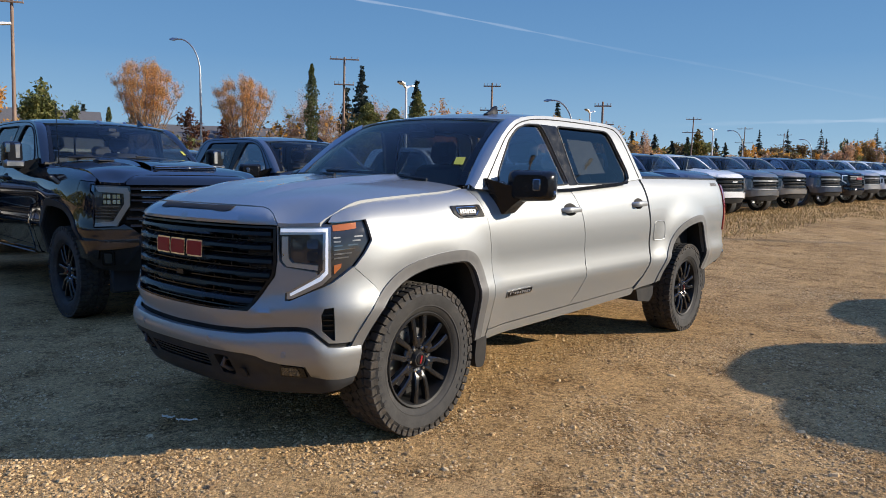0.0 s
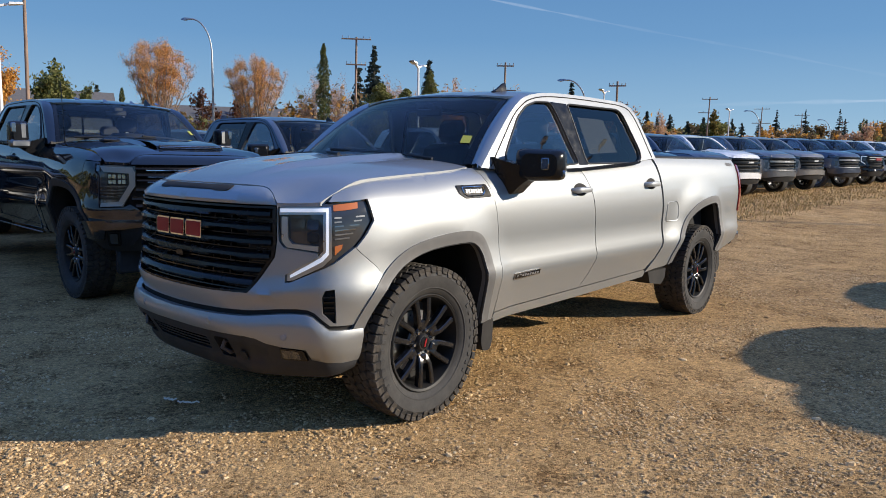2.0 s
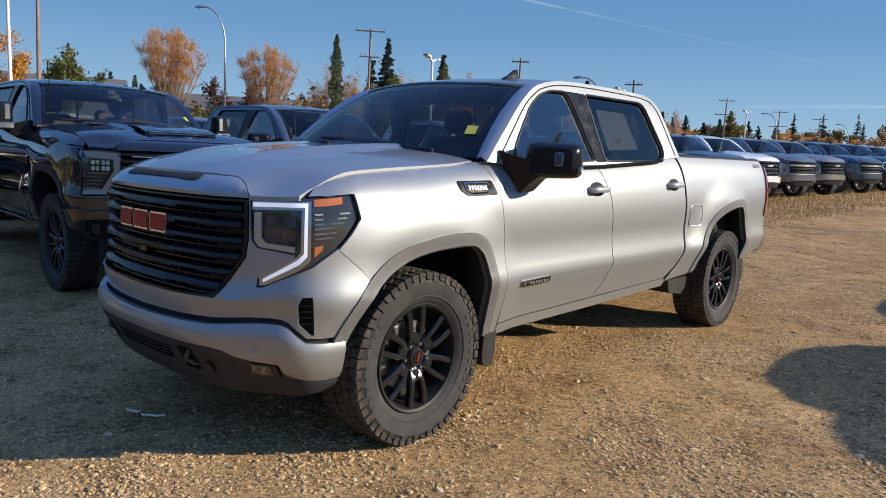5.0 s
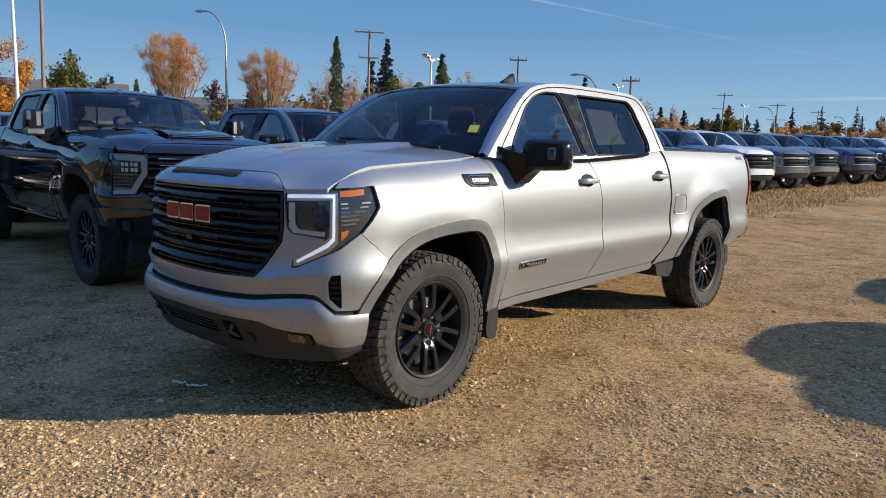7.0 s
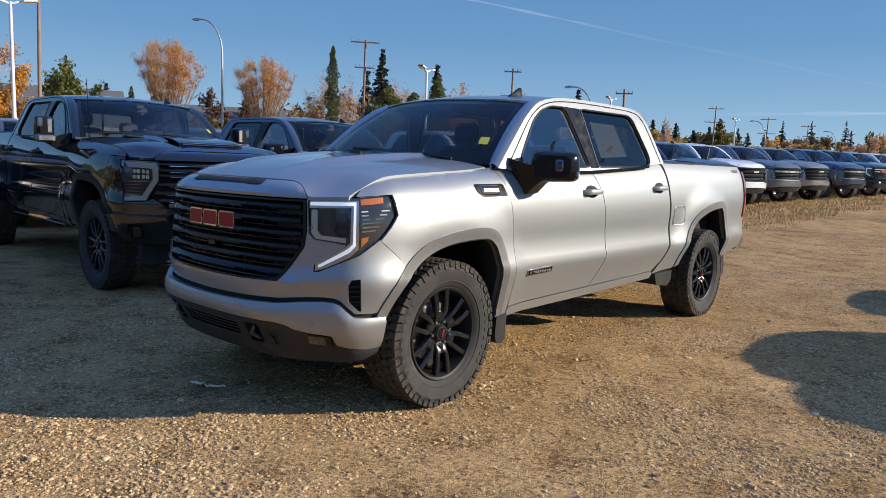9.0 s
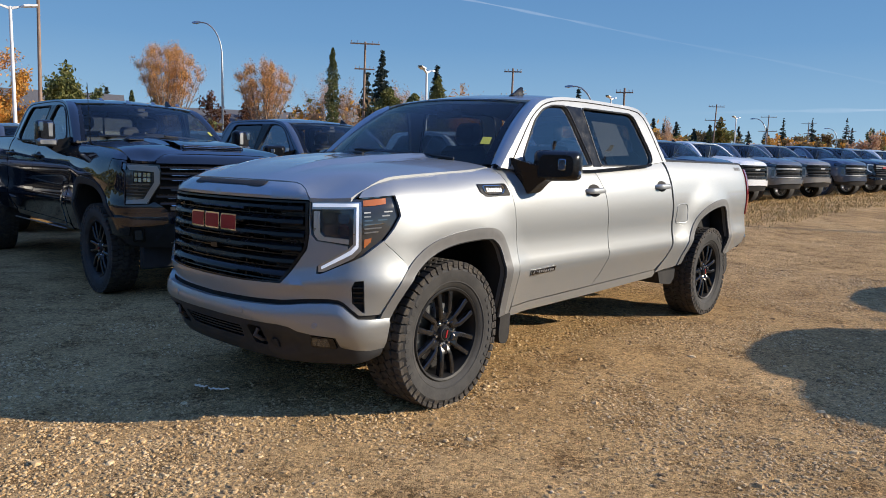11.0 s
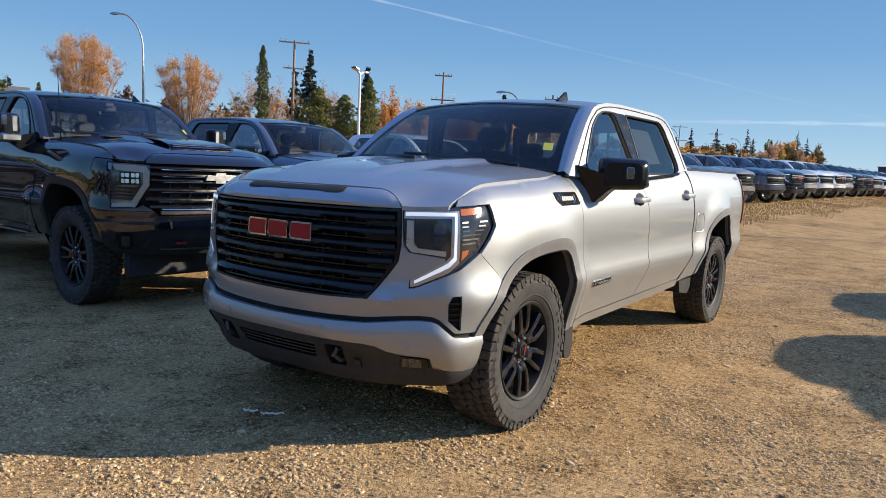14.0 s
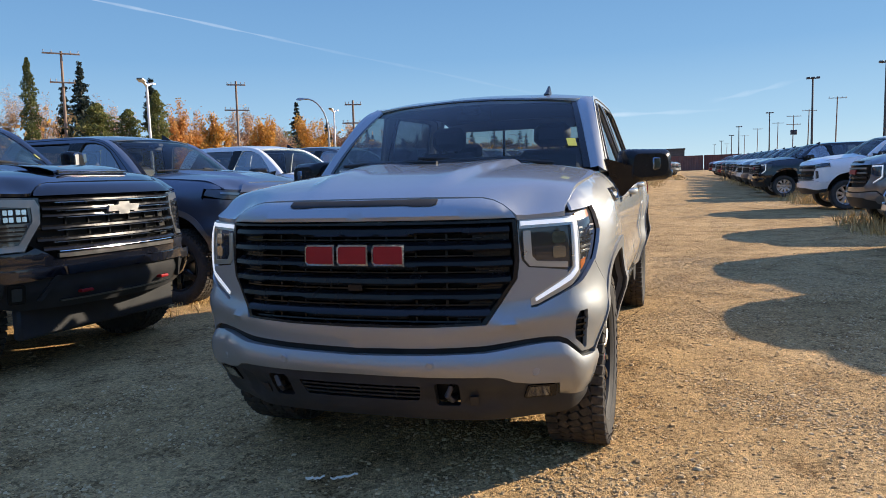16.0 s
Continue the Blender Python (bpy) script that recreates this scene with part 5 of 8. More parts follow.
    # lamps
    hl = [(0.695, 1.172), (0.80, 1.176), (0.90, 1.180), (1.0, 1.185), (1.10, 1.191), (1.183, 1.196), (1.202, 1.15), (1.202, 1.10), (1.152, 1.032), (1.097, 0.976)] + list(reversed(hl_low[:-1]))
    for k in (0, 1):
        mir = (lambda g: g) if k == 0 else (lambda g: g.mirror())
        lamp = P("headlamp", mir(patch(hl, lambda u, v, d: wrap(u, v, d - 0.020), C * 0.7, depth=0.05)), LAMPDARK, "headlamp with lit white strip")
        hous = [(0.702, 1.160), (0.702, 1.126), (0.928, 1.134), (0.928, 0.962), (0.905, 0.938), (0.742, 0.846), (0.742, 0.812), (0.775, 0.818), (0.925, 0.888), (0.975, 0.930), (0.975, 1.170)]
        P("strip_housing", mir(patch(hous, lambda u, v, d: wrap(u, v, d - 0.008), 0.03 if fine else 0.2, depth=0.012)), SATIN, "satin silver strip housing", lamp)
        strip = [(0.708, 1.156), (0.708, 1.139), (0.944, 1.146), (0.944, 0.958), (0.915, 0.930), (0.760, 0.842), (0.763, 0.829), (0.922, 0.911), (0.958, 0.946), (0.958, 1.163)]
        P("lamp_strip", mir(patch(strip, lambda u, v, d: wrap(u, v, d - 0.003), 0.03 if fine else 0.2, depth=0.012)), LED, "lit white lamp strip", lamp)
        if fine:
            bez = [(0.716, 1.118), (0.748, 1.118), (0.752, 1.015), (0.772, 0.992), (0.905, 0.984), (0.905, 0.960), (0.742, 0.974), (0.718, 1.002)]
            P("lamp_bezel", mir(patch(bez, lambda u, v, d: wrap(u, v, d - 0.004), 0.03, depth=0.015)), SATIN, "satin silver lamp bezel", lamp)
            for u, z in ((0.800, 1.085), (0.872, 1.085), (0.800, 1.025), (0.872, 1.025)):
                P("lamp_projector", mir(prism(rounded([(u - 0.030, z - 0.024), (u + 0.030, z - 0.024), (u + 0.030, z + 0.024), (u - 0.030, z + 0.024)], 0.012, 3), W, -0.024, -0.016)), LAMPDARK if u < 0.85 else PROJ, "", lamp)
            am = [(0.990, 1.176), (1.06, 1.182), (1.138, 1.188), (1.132, 1.160), (1.06, 1.152), (0.990, 1.148)]
            P("side_marker", mir(patch(am, lambda u, v, d: wrap(u, v, d - 0.016), 0.03, depth=0.006)), AMBER, "amber side reflector", lamp)
            am2 = [(0.992, 0.940), (0.992, 0.984), (1.035, 0.992), (1.030, 0.970)]
            P("turn_reflector", mir(patch(am2, lambda u, v, d: wrap(u, v, d - 0.016), 0.03, depth=0.006)), AMBER, "", lamp)
            for n, z in enumerate((1.118, 1.098, 1.078, 1.058, 1.038, 1.018)):
                e = 1.165 - 0.018 * n
                P("marker_rib", mir(prism([(0.992, z - 0.005), (e, z + 0.001), (e, z + 0.008), (0.992, z + 0.002)], W, -0.022, -0.014)), PROJ if n in (2, 3) else SATINDARK, "", lamp)
    if fine:
        # corner vents
        for k in (0, 1):
            mir = (lambda g: g) if k == 0 else (lambda g: g.mirror())
            v = P("corner_vent", mir(patch(vent, lambda u, v, d: wrap(u, v, d - 0.03), 0.04)), DARKIN, "black corner vent")
            for z in (0.668, 0.694, 0.720, 0.746):
                P("vent_fin", mir(prism([(0.932, z - 0.004), (0.985, z - 0.004), (0.985, z + 0.004), (0.932, z + 0.004)], W, -0.028, -0.008)), GLOSS, "", v)
    # bumper
    bu = [(0, 0.622), (0.335, 0.629), (0.545, 0.638), (0.71, 0.655), (0.80, 0.660), (0.852, 0.658), (0.884, 0.646), (0.957, 0.586), (1.03, 0.581), (y2s(-0.47), 0.577), (y2s(-0.47), 0.411), (1.05, 0.408), (0.95, 0.416), (0.862, 0.431), (0.850, 0.488), (0.72, 0.497), (0.65, 0.510), (0.60, 0.532), (0.545, 0.541), (0.335, 0.540), (0, 0.543)]

    def bum(u, v, d):
        top = 1 - sstep(0.0, 0.035, lerp([(0, 0.622), (0.545, 0.638), (0.80, 0.660), (0.884, 0.646), (0.957, 0.586), (1.3, 0.577)], abs(u)) - v)
        return wrap(u, v, d + 0.050 - 0.024 * sstep(0.5, 0.85, abs(u)) - 0.016 * top - 0.008 * (1 - sstep(0.0, 0.03, v - lerp([(0, 0.542), (0.6, 0.532), (0.85, 0.43), (1.3, 0.41)], abs(u)))))
    gb = patch(bu, bum, C * 0.7, depth=0.03)
    P("bumper", gb.join(gb.mirror()), paint, "", None, 50)
    gapm = [(0, 0.665), (0.45, 0.670), (0.71, 0.69), (0.86, 0.695), (0.97, 0.625), (y2s(-0.475), 0.615), (y2s(-0.475), 0.555), (0.94, 0.56), (0.8, 0.61), (0.4, 0.60), (0, 0.60)]
    two("bumper_gap", patch(gapm, lambda u, v, d: wrap(u, v, d - 0.012), 0.08), DARKIN)
    # black lower valance with intake, tow eyes and fog lamps
    val = [(0, 0.549), (0.335, 0.546), (0.55, 0.547), (0.605, 0.538), (0.655, 0.516), (0.72, 0.503), (0.855, 0.494), (0.868, 0.437), (0.95, 0.422), (1.05, 0.414), (y2s(-0.472), 0.416), (y2s(-0.485), 0.375), (1.05, 0.350), (0.95, 0.337), (0.87, 0.330), (0.70, 0.324), (0.4, 0.330), (0, 0.335)]
    intake = rounded([(-0.262, 0.424), (0.262, 0.424), (0.278, 0.497), (-0.278, 0.497)], 0.012, 2)
    tow = rounded([(0.335, 0.404), (0.438, 0.404), (0.436, 0.512), (0.335, 0.512)], 0.016, 3)
    fog = rounded([(0.705, 0.424), (0.845, 0.424), (0.838, 0.484), (0.715, 0.488)], 0.010, 2)

    def vaf(u, v, d):
        rec = 0.0
        if 0.46 < abs(u) < 0.62 and 0.385 < v < 0.507:
            rec = -0.016 * sstep(0.46, 0.472, abs(u)) * (1 - sstep(0.608, 0.62, abs(u))) * sstep(0.385, 0.397, v) * (1 - sstep(0.495, 0.507, v))
        return wrap(u, v, d + 0.035 - 0.022 * sstep(0.5, 0.85, abs(u)) + 0.014 * sstep(0.0, 0.03, 0.415 - v) + rec)
    full = val + [(-u, z) for u, z in reversed(val[1:-1])]
    P("lower_valance", patch(full, vaf, 0.028 if fine else 0.14, holes=[intake, tow, [(-a, b) for a, b in tow]] if fine else [], depth=0.05), PLASTIC, "", None, 50)
    if fine:
        P("intake_backing", patch([(-0.46, 0.40), (0.46, 0.40), (0.46, 0.53), (-0.46, 0.53)], lambda u, v, d: front(u, v, d - 0.05), 0.1), DARKIN)
        for z in (0.440, 0.460, 0.480):
            P("intake_slat", bars((-0.272, 0.272), z - 0.005, z + 0.004, -0.03, 0.028, 0.1), PLASTIC)
        for x in (-0.16, 0.0, 0.16):
            P("intake_upright", prism([(x - 0.004, 0.426), (x + 0.004, 0.426), (x + 0.004, 0.495), (x - 0.004, 0.495)], front, -0.03, 0.018), PLASTIC)
        for sg in (-1, 1):
            hook = tube([tuple(front(sg * 0.405, 0.425, -0.04)), tuple(front(sg * 0.40, 0.43, 0.03)), tuple(front(sg * 0.385, 0.46, 0.05)), tuple(front(sg * 0.40, 0.49, 0.03)), tuple(front(sg * 0.405, 0.495, -0.04))], 0.012, 8)
            P("tow_hook", hook, DARKSTEEL)
            P("sensor_plate", prism(rounded([(sg * 0.474, 0.400), (sg * 0.508, 0.400), (sg * 0.508, 0.448), (sg * 0.474, 0.448)], 0.006, 2), front, 0.026, 0.034), PLASTIC)
        for k in (0, 1):
            mir = (lambda g: g) if k == 0 else (lambda g: g.mirror())
            fo = P("fog_lamp", mir(prism(fog, lambda u, v, d: wrap(u, v, d), 0.015, 0.030)), GLOSS)
            P("fog_lens", mir(patch(rounded([(0.716, 0.432), (0.812, 0.432), (0.808, 0.478), (0.722, 0.480)], 0.006, 2), lambda u, v, d: wrap(u, v, d + 0.032), 0.03)), LAMPDARK, "clear fog lamp lens", fo)
        for x, z in ((-0.325, 0.590), (0.325, 0.590), (0.715, 0.549), (-0.715, 0.549)):
            p = bum(s_of_x(x), z, 0.0)
            q = bum(s_of_x(x), z, 1.0)
            n = (q - p).normalized()
            rot = n.to_track_quat("X", "Z").to_matrix().to_4x4()
            P("parking_sensor", lathe([(0.0, 0.003), (0.012, 0.0025), (0.014, 0.0), (0.0165, 0.001), (0.0185, -0.001)], 18, "x").moved(Matrix.Translation(p) @ rot), paint)
        # fender badge and door plate
        bo = rounded([(0.215, 1.258), (0.475, 1.262), (0.505, 1.190), (0.275, 1.186), (0.225, 1.215)], 0.012, 3)
        for k, b in enumerate(two("fender_badge", patch(bo, lambda u, v, d: flank(u, v, d + 0.005), 0.03, depth=0.006), GLOSS)):
            mir = (lambda g: g) if k == 0 else (lambda g: g.mirror())
            ring = rounded([(0.258, 1.247), (0.436, 1.250), (0.446, 1.222), (0.420, 1.201), (0.295, 1.199), (0.262, 1.218)], 0.006, 2)
            for i in range(7):
                yb = 0.283 + i * 0.0205
                P("label_bar", mir(patch([(yb, 1.214), (yb + 0.015, 1.214), (yb + 0.015, 1.236), (yb, 1.236)], lambda u, v, d: flank(u, v, d + 0.0075), 0.05)), BADGEGREY, "", b)
            P("badge_ring", mir(tube([tuple(flank(y, z, 0.0075)) for y, z in ring + [ring[0]]], 0.0035, 5, False)), CHROME, "", b)
        for k, b in enumerate(two("door_plate", prism(rounded([(0.735, 0.716), (1.012, 0.722), (1.012, 0.684), (0.735, 0.676)], 0.006, 2), flank, 0.0, 0.008), SATIN)):
            mir = (lambda g: g) if k == 0 else (lambda g: g.mirror())
            P("plate_inlay", mir(prism([(0.742, 0.710), (1.005, 0.716), (1.005, 0.689), (0.742, 0.682)], flank, 0.008, 0.010)), GLOSS, "", b)
            for i in range(9):
                yb = 0.757 + i * 0.0265
                P("label_bar", mir(patch([(yb, 0.690), (yb + 0.018, 0.690), (yb + 0.018, 0.707), (yb, 0.707)], lambda u, v, d: flank(u, v, d + 0.0112), 0.05)), BADGEGREY, "", b)


def nose_slim(P, two, paint, C, D, fine, trim):
    """Slim high lamps over a broad barred grille."""
    sx = s_of_x
    y2s = s_of_y
    fas = [(0, 0.66), (0.66, 0.68), (sx(0.84), 0.71), (y2s(-0.515), 0.668), (y2s(-0.46), 0.72), (y2s(-0.37), 0.83), (y2s(-0.43), 1.10), (0.98, 1.08), (0.80, 1.06), (0.74, 0.95), (0.70, 0.76), (0.6, 0.72), (0, 0.72)]
    two("front_fascia", patch(fas, lambda u, v, d: wrap(u, v, d), C), paint)
    P("grille_header", patch([(-0.72, 1.15), (0.72, 1.15), (0.66, 1.235), (0.59, 1.252), (-0.59, 1.252), (-0.66, 1.235)], lambda u, v, d: front(u, v, d + 0.01), C, depth=0.02), paint)
    go = [(-0.74, 1.14), (0.74, 1.14), (0.72, 0.95), (0.68, 0.74), (-0.68, 0.74), (-0.72, 0.95)]
    P("grille_backing", patch(go, lambda u, v, d: front(u, v, d - 0.05), 0.2), DARKIN)
    bm = SATINDARK if trim is CHROME else (paint if trim is SATIN else GLOSS)
    for z, h in ((1.125, 0.022), (1.02, 0.03), (0.90, 0.024), (0.80, 0.018), (0.745, 0.016)):
        P("grille_bar", bars((-0.72, 0.72), z - h, z + h, -0.04, 0.008, 0.2), bm if z in (1.02, 0.745) else GLOSS)
    P("emblem_bar", prism([(-0.14, 1.0), (0.10, 1.0), (0.14, 1.045), (-0.10, 1.045)], front, 0.0, 0.02), SATIN)
    hl = [(0.72, 1.155), (0.90, 1.175), (y2s(-0.455), 1.205), (y2s(-0.43), 1.13), (0.95, 1.085), (0.76, 1.065)]
    two("headlamp", patch(hl, lambda u, v, d: wrap(u, v, d - 0.006), C, depth=0.03), LAMPDARK, "clear headlamp")
    two("lamp_strip", patch([(0.74, 1.145), (0.98, 1.165), (0.98, 1.14), (0.76, 1.12)], lambda u, v, d: wrap(u, v, d + 0.002), C * 0.8), PROJ)
    two("lower_lamp", patch([(sx(0.76), 1.0), (sx(0.85), 0.99), (sx(0.87), 0.80), (sx(0.78), 0.78)], lambda u, v, d: wrap(u, v, d + 0.002), C, depth=0.02), LAMPDARK)
    gb = patch([(0, 0.665), (0.66, 0.685), (sx(0.85), 0.70), (y2s(-0.475), 0.68), (y2s(-0.475), 0.52), (sx(0.84), 0.48), (0.5, 0.53), (0, 0.54)], lambda u, v, d: wrap(u, v, d + 0.05), C, depth=0.03)
    P("bumper", gb.join(gb.mirror()), paint)
    val = [(0, 0.60), (0.5, 0.60), (sx(0.84), 0.55), (y2s(-0.475), 0.55), (y2s(-0.50), 0.44), (sx(0.7), 0.38), (0, 0.35)]
    P("lower_valance", patch(val + [(-u, z) for u, z in reversed(val[1:-1])], lambda u, v, d: wrap(u, v, d + 0.03), C, depth=0.03), PLASTIC)


def nose_hd(P, two, paint, C, D, fine, trim):
    """The heavy black pickup: tall chrome-barred grille, bracket-shaped lamp frames, steel bumper, hood scoop."""
    sx = s_of_x
    y2s = s_of_y
    hl = [(0.645, 1.150), (0.95, 1.158), (1.012, 1.168), (1.000, 1.10), (0.966, 1.068), (0.966, 0.80), (0.958, 0.772), (0.762, 0.778), (0.645, 0.972), (0.640, 1.09)]
    fas = [(0, 0.64), (0.66, 0.645), (1.03, 0.64), (1.10, 0.63), (y2s(-0.46), 0.72), (y2s(-0.37), 0.83), (y2s(-0.40), 0.872), (y2s(-0.512), 0.968), (1.152, 1.028), (1.200, 1.10), (1.184, 1.194), (1.10, 1.190), (1.0, 1.186), (0.955, 1.178), (0.955, 1.164), (1.016, 1.172), (1.004, 1.098), (0.970, 1.066), (0.970, 0.80), (0.960, 0.767), (0.758, 0.773), (0.70, 0.80), (0.63, 0.76), (0.57, 0.715), (0, 0.71)]
    two("front_fascia", patch(fas, lambda u, v, d: wrap(u, v, d), C, depth=0.02), paint)
    P("grille_header", patch([(-0.66, 1.165), (0.66, 1.165), (0.652, 1.200), (0.628, 1.226), (0.596, 1.244), (0.55, 1.253), (-0.55, 1.253), (-0.596, 1.244), (-0.628, 1.226), (-0.652, 1.200)], lambda u, v, d: front(u, v, d + 0.01), C, depth=0.02), paint)
    go = [(-0.66, 1.16), (0.66, 1.16), (0.635, 1.08), (0.635, 0.96), (0.70, 0.82), (0.57, 0.715), (-0.57, 0.715), (-0.70, 0.82), (-0.635, 0.96), (-0.635, 1.08)]
    P("grille_backing", patch(go, lambda u, v, d: front(u, v, d - 0.07), 0.1), DARKIN)
    for z, h, w in ((1.128, 0.015, 0.63), (1.070, 0.018, 0.62), (1.020, 0.015, 0.62), (0.935, 0.020, 0.63), (0.852, 0.020, 0.66), (0.785, 0.018, 0.63)):
        P("grille_bar", slat(w, z, h * 1.3, 0.006), GLOSS)
        P("grille_chrome_lip", bars((-w * 0.86, w * 0.86), z - h - 0.003, z - h + 0.003, -0.010, 0.010, 0.1), CHROME, "thin chrome grille lip")
    P("grille_sill", bars((-0.55, 0.55), 0.722, 0.752, -0.03, 0.014, 0.1), SATINDARK, "dark satin lower grille sill")
    for x in (-0.46, -0.28, -0.10, 0.10, 0.28, 0.46):
        P("grille_upright", prism([(x - 0.006, 0.74), (x + 0.006, 0.74), (x + 0.006, 1.15), (x - 0.006, 1.15)], front, -0.065, -0.04), GLOSS)
    em = [(-0.155, 1.026), (-0.055, 1.026), (-0.055, 1.002), (0.045, 1.002), (0.055, 1.026), (0.135, 1.026), (0.155, 1.073), (0.055, 1.073), (0.055, 1.097), (-0.045, 1.097), (-0.055, 1.073), (-0.135, 1.073)]
    P("emblem", prism(em, front, 0.01, 0.03), SATINDARK, "satin silver cross-shaped emblem")
    for k in (0, 1):
        mir = (lambda g: g) if k == 0 else (lambda g: g.mirror())
        lamp = P("headlamp", mir(patch(hl, lambda u, v, d: wrap(u, v, d - 0.022), C * 0.8, depth=0.04)), LAMPDARK, "headlamp in grey bracket-shaped frame")
        br = [(0.955, 1.146), (0.672, 1.138), (0.649, 1.090), (0.650, 0.972), (0.768, 0.785), (0.956, 0.779), (0.948, 0.812), (0.794, 0.826), (0.697, 0.986), (0.700, 1.082), (0.915, 1.098)]
        P("lamp_frame", mir(patch(br, lambda u, v, d: wrap(u, v, d - 0.006), 0.04, depth=0.02)), SATINDARK, "grey lamp frame", lamp)
        P("lamp_reflector", mir(patch([(0.722, 1.080), (0.884, 1.084), (0.884, 0.976), (0.712, 0.976)], lambda u, v, d: wrap(u, v, d - 0.018), 0.05)), GLOSS, "", lamp)
        for u in (0.745, 0.780, 0.825, 0.860):
            for z in (1.055, 1.005):
                P("lamp_projector", mir(prism(rounded([(u - 0.014, z - 0.018), (u + 0.014, z - 0.018), (u + 0.014, z + 0.018), (u - 0.014, z + 0.018)], 0.006, 2), wrap, -0.018, -0.006)), CHROME, "bright lamp crystal", lamp)
        for n, z in enumerate((0.950, 0.920, 0.890, 0.860)):
            P("lamp_rib", mir(prism([(0.735 + 0.016 * n, z - 0.006), (0.955, z - 0.006), (0.955, z + 0.006), (0.735 + 0.016 * n, z + 0.006)], wrap, -0.022, -0.008)), GLOSS, "", lamp)
        P("side_marker", mir(patch([(0.962, 1.152), (1.006, 1.162), (0.996, 1.102), (0.958, 1.098)], lambda u, v, d: wrap(u, v, d - 0.010), 0.05)), PROJ, "clear side reflector", lamp)
        fo = P("fog_lamp", mir(prism(rounded([(0.785, 0.415), (0.895, 0.418), (0.893, 0.560), (0.785, 0.556)], 0.02, 3), wrap, 0.02, 0.04)), GLOSS)
        P("fog_lens", mir(prism(rounded([(0.808, 0.440), (0.872, 0.440), (0.872, 0.535), (0.808, 0.535)], 0.012, 3), wrap, 0.04, 0.045)), LAMPDARK, "", fo)
        P("recovery_hook", mir(tube([tuple(wrap(0.34, 0.463, -0.02)), tuple(wrap(0.345, 0.463, 0.05)), tuple(wrap(0.42, 0.463, 0.05)), tuple(wrap(0.425, 0.463, -0.02))], 0.013, 8)), EMBRED, "red recovery hook")
        P("bumper_brace", mir(prism([(0.560, 0.600), (0.602, 0.600), (0.716, 0.430), (0.682, 0.426)], wrap, 0.025, 0.055)), PLASTIC, "")
    gb = patch([(0, 0.664), (0.50, 0.662), (0.86, 0.655), (1.03, 0.652), (y2s(-0.475), 0.648), (y2s(-0.475), 0.485), (1.05, 0.475), (0.92, 0.478), (0.905, 0.568), (0.76, 0.574), (0.62, 0.592), (0.50, 0.598), (0, 0.602)], lambda u, v, d: wrap(u, v, d + 0.050), C, depth=0.06)
    P("bumper", gb.join(gb.mirror()), paint)
    val = [(0, 0.61), (0.50, 0.605), (0.62, 0.60), (0.77, 0.58), (0.91, 0.575), (1.06, 0.50), (y2s(-0.50), 0.49), (1.0, 0.40), (0.8, 0.36), (0, 0.35)]
    P("lower_valance", patch(val + [(-u, z) for u, z in reversed(val[1:-1])], lambda u, v, d: wrap(u, v, d + 0.015), C, depth=0.03), PLASTIC)
    P("valance_trim", bars((-0.55, 0.55), 0.402, 0.414, 0.0, 0.035, 0.1), SATINDARK, "dark satin lower bumper trim")
    P("air_dam", box(0, -0.60, 0.27, 1.50, 0.08, 0.26, 0.02), PLASTIC)
    P("skid_plate", box(0, -0.15, 0.36, 1.10, 0.9, 0.05, 0.01), DARKIN)
    two("rocker_strip", box(0.925, 1.72, 0.418, 0.014, 2.0, 0.014, 0.004), SATINDARK, "thin bright rocker strip")
    # whip antenna on the hood's rear corner
    P("antenna", tube([(-0.80, 0.33, 1.33), (-0.80, 0.335, 1.40), (-0.80, 0.36, 1.98)], [0.012, 0.005, 0.003], 6), GLOSS)
    # hood scoop with two chrome lips
    P("hood_scoop", loft([[(x, -0.62, hood_at(x, -0.62).z + 0.002), (x, -0.60, hood_at(x, -0.60).z + 0.030), (x, -0.45, hood_at(x, -0.45).z + 0.027), (x, 0.05, hood_at(x, 0.05).z + 0.004)] for x in np.linspace(-0.34, 0.34, 9)]), paint, "", None, 30)
    for x in (-0.42, -0.12, 0.18, 0.48):
        P("roof_marker_lamp", loft([[(x - 0.03, 0.985, 1.852), (x + 0.03, 0.985, 1.852)], [(x - 0.012, 1.03, 1.882), (x + 0.012, 1.03, 1.882)], [(x - 0.02, 1.12, 1.885), (x + 0.02, 1.12, 1.885)]]), PROJ, "clear cab roof marker lamp")
    zm = hood_at(0, -0.62).z
    P("scoop_mouth", box(0, -0.622, zm + 0.020, 0.64, 0.01, 0.026, 0.002), DARKIN)
    for z in (zm + 0.007, zm + 0.023):
        P("scoop_bar", box(0, -0.634, z, 0.63, 0.012, 0.009, 0.003), CHROME, "bright scoop bar")
    for sg in (-1, 1):
        P("hood_stripe_vent", box(sg * 0.45, 0.10, hood_at(0.45, 0.10).z + 0.004, 0.26, 0.10, 0.012, 0.004), PLASTIC)


# ---- ground ----
def axis_steps(lo, a, b, hi, fine, grow=1.25):
    mid = list(np.arange(a, b + 1e-6, fine))
    out, s = [], fine
    x = a
    while x > lo:
        s *= grow
        x -= s
        out.append(max(x, lo))
    up, s, x = [], fine, b
    while x < hi:
        s *= grow
        x += s
        up.append(min(x, hi))
    return list(reversed(out)) + mid + up


gxs, gys = axis_steps(-1500, -8, 8, 1500, 0.14), axis_steps(-900, -6, 22, 2600, 0.16)


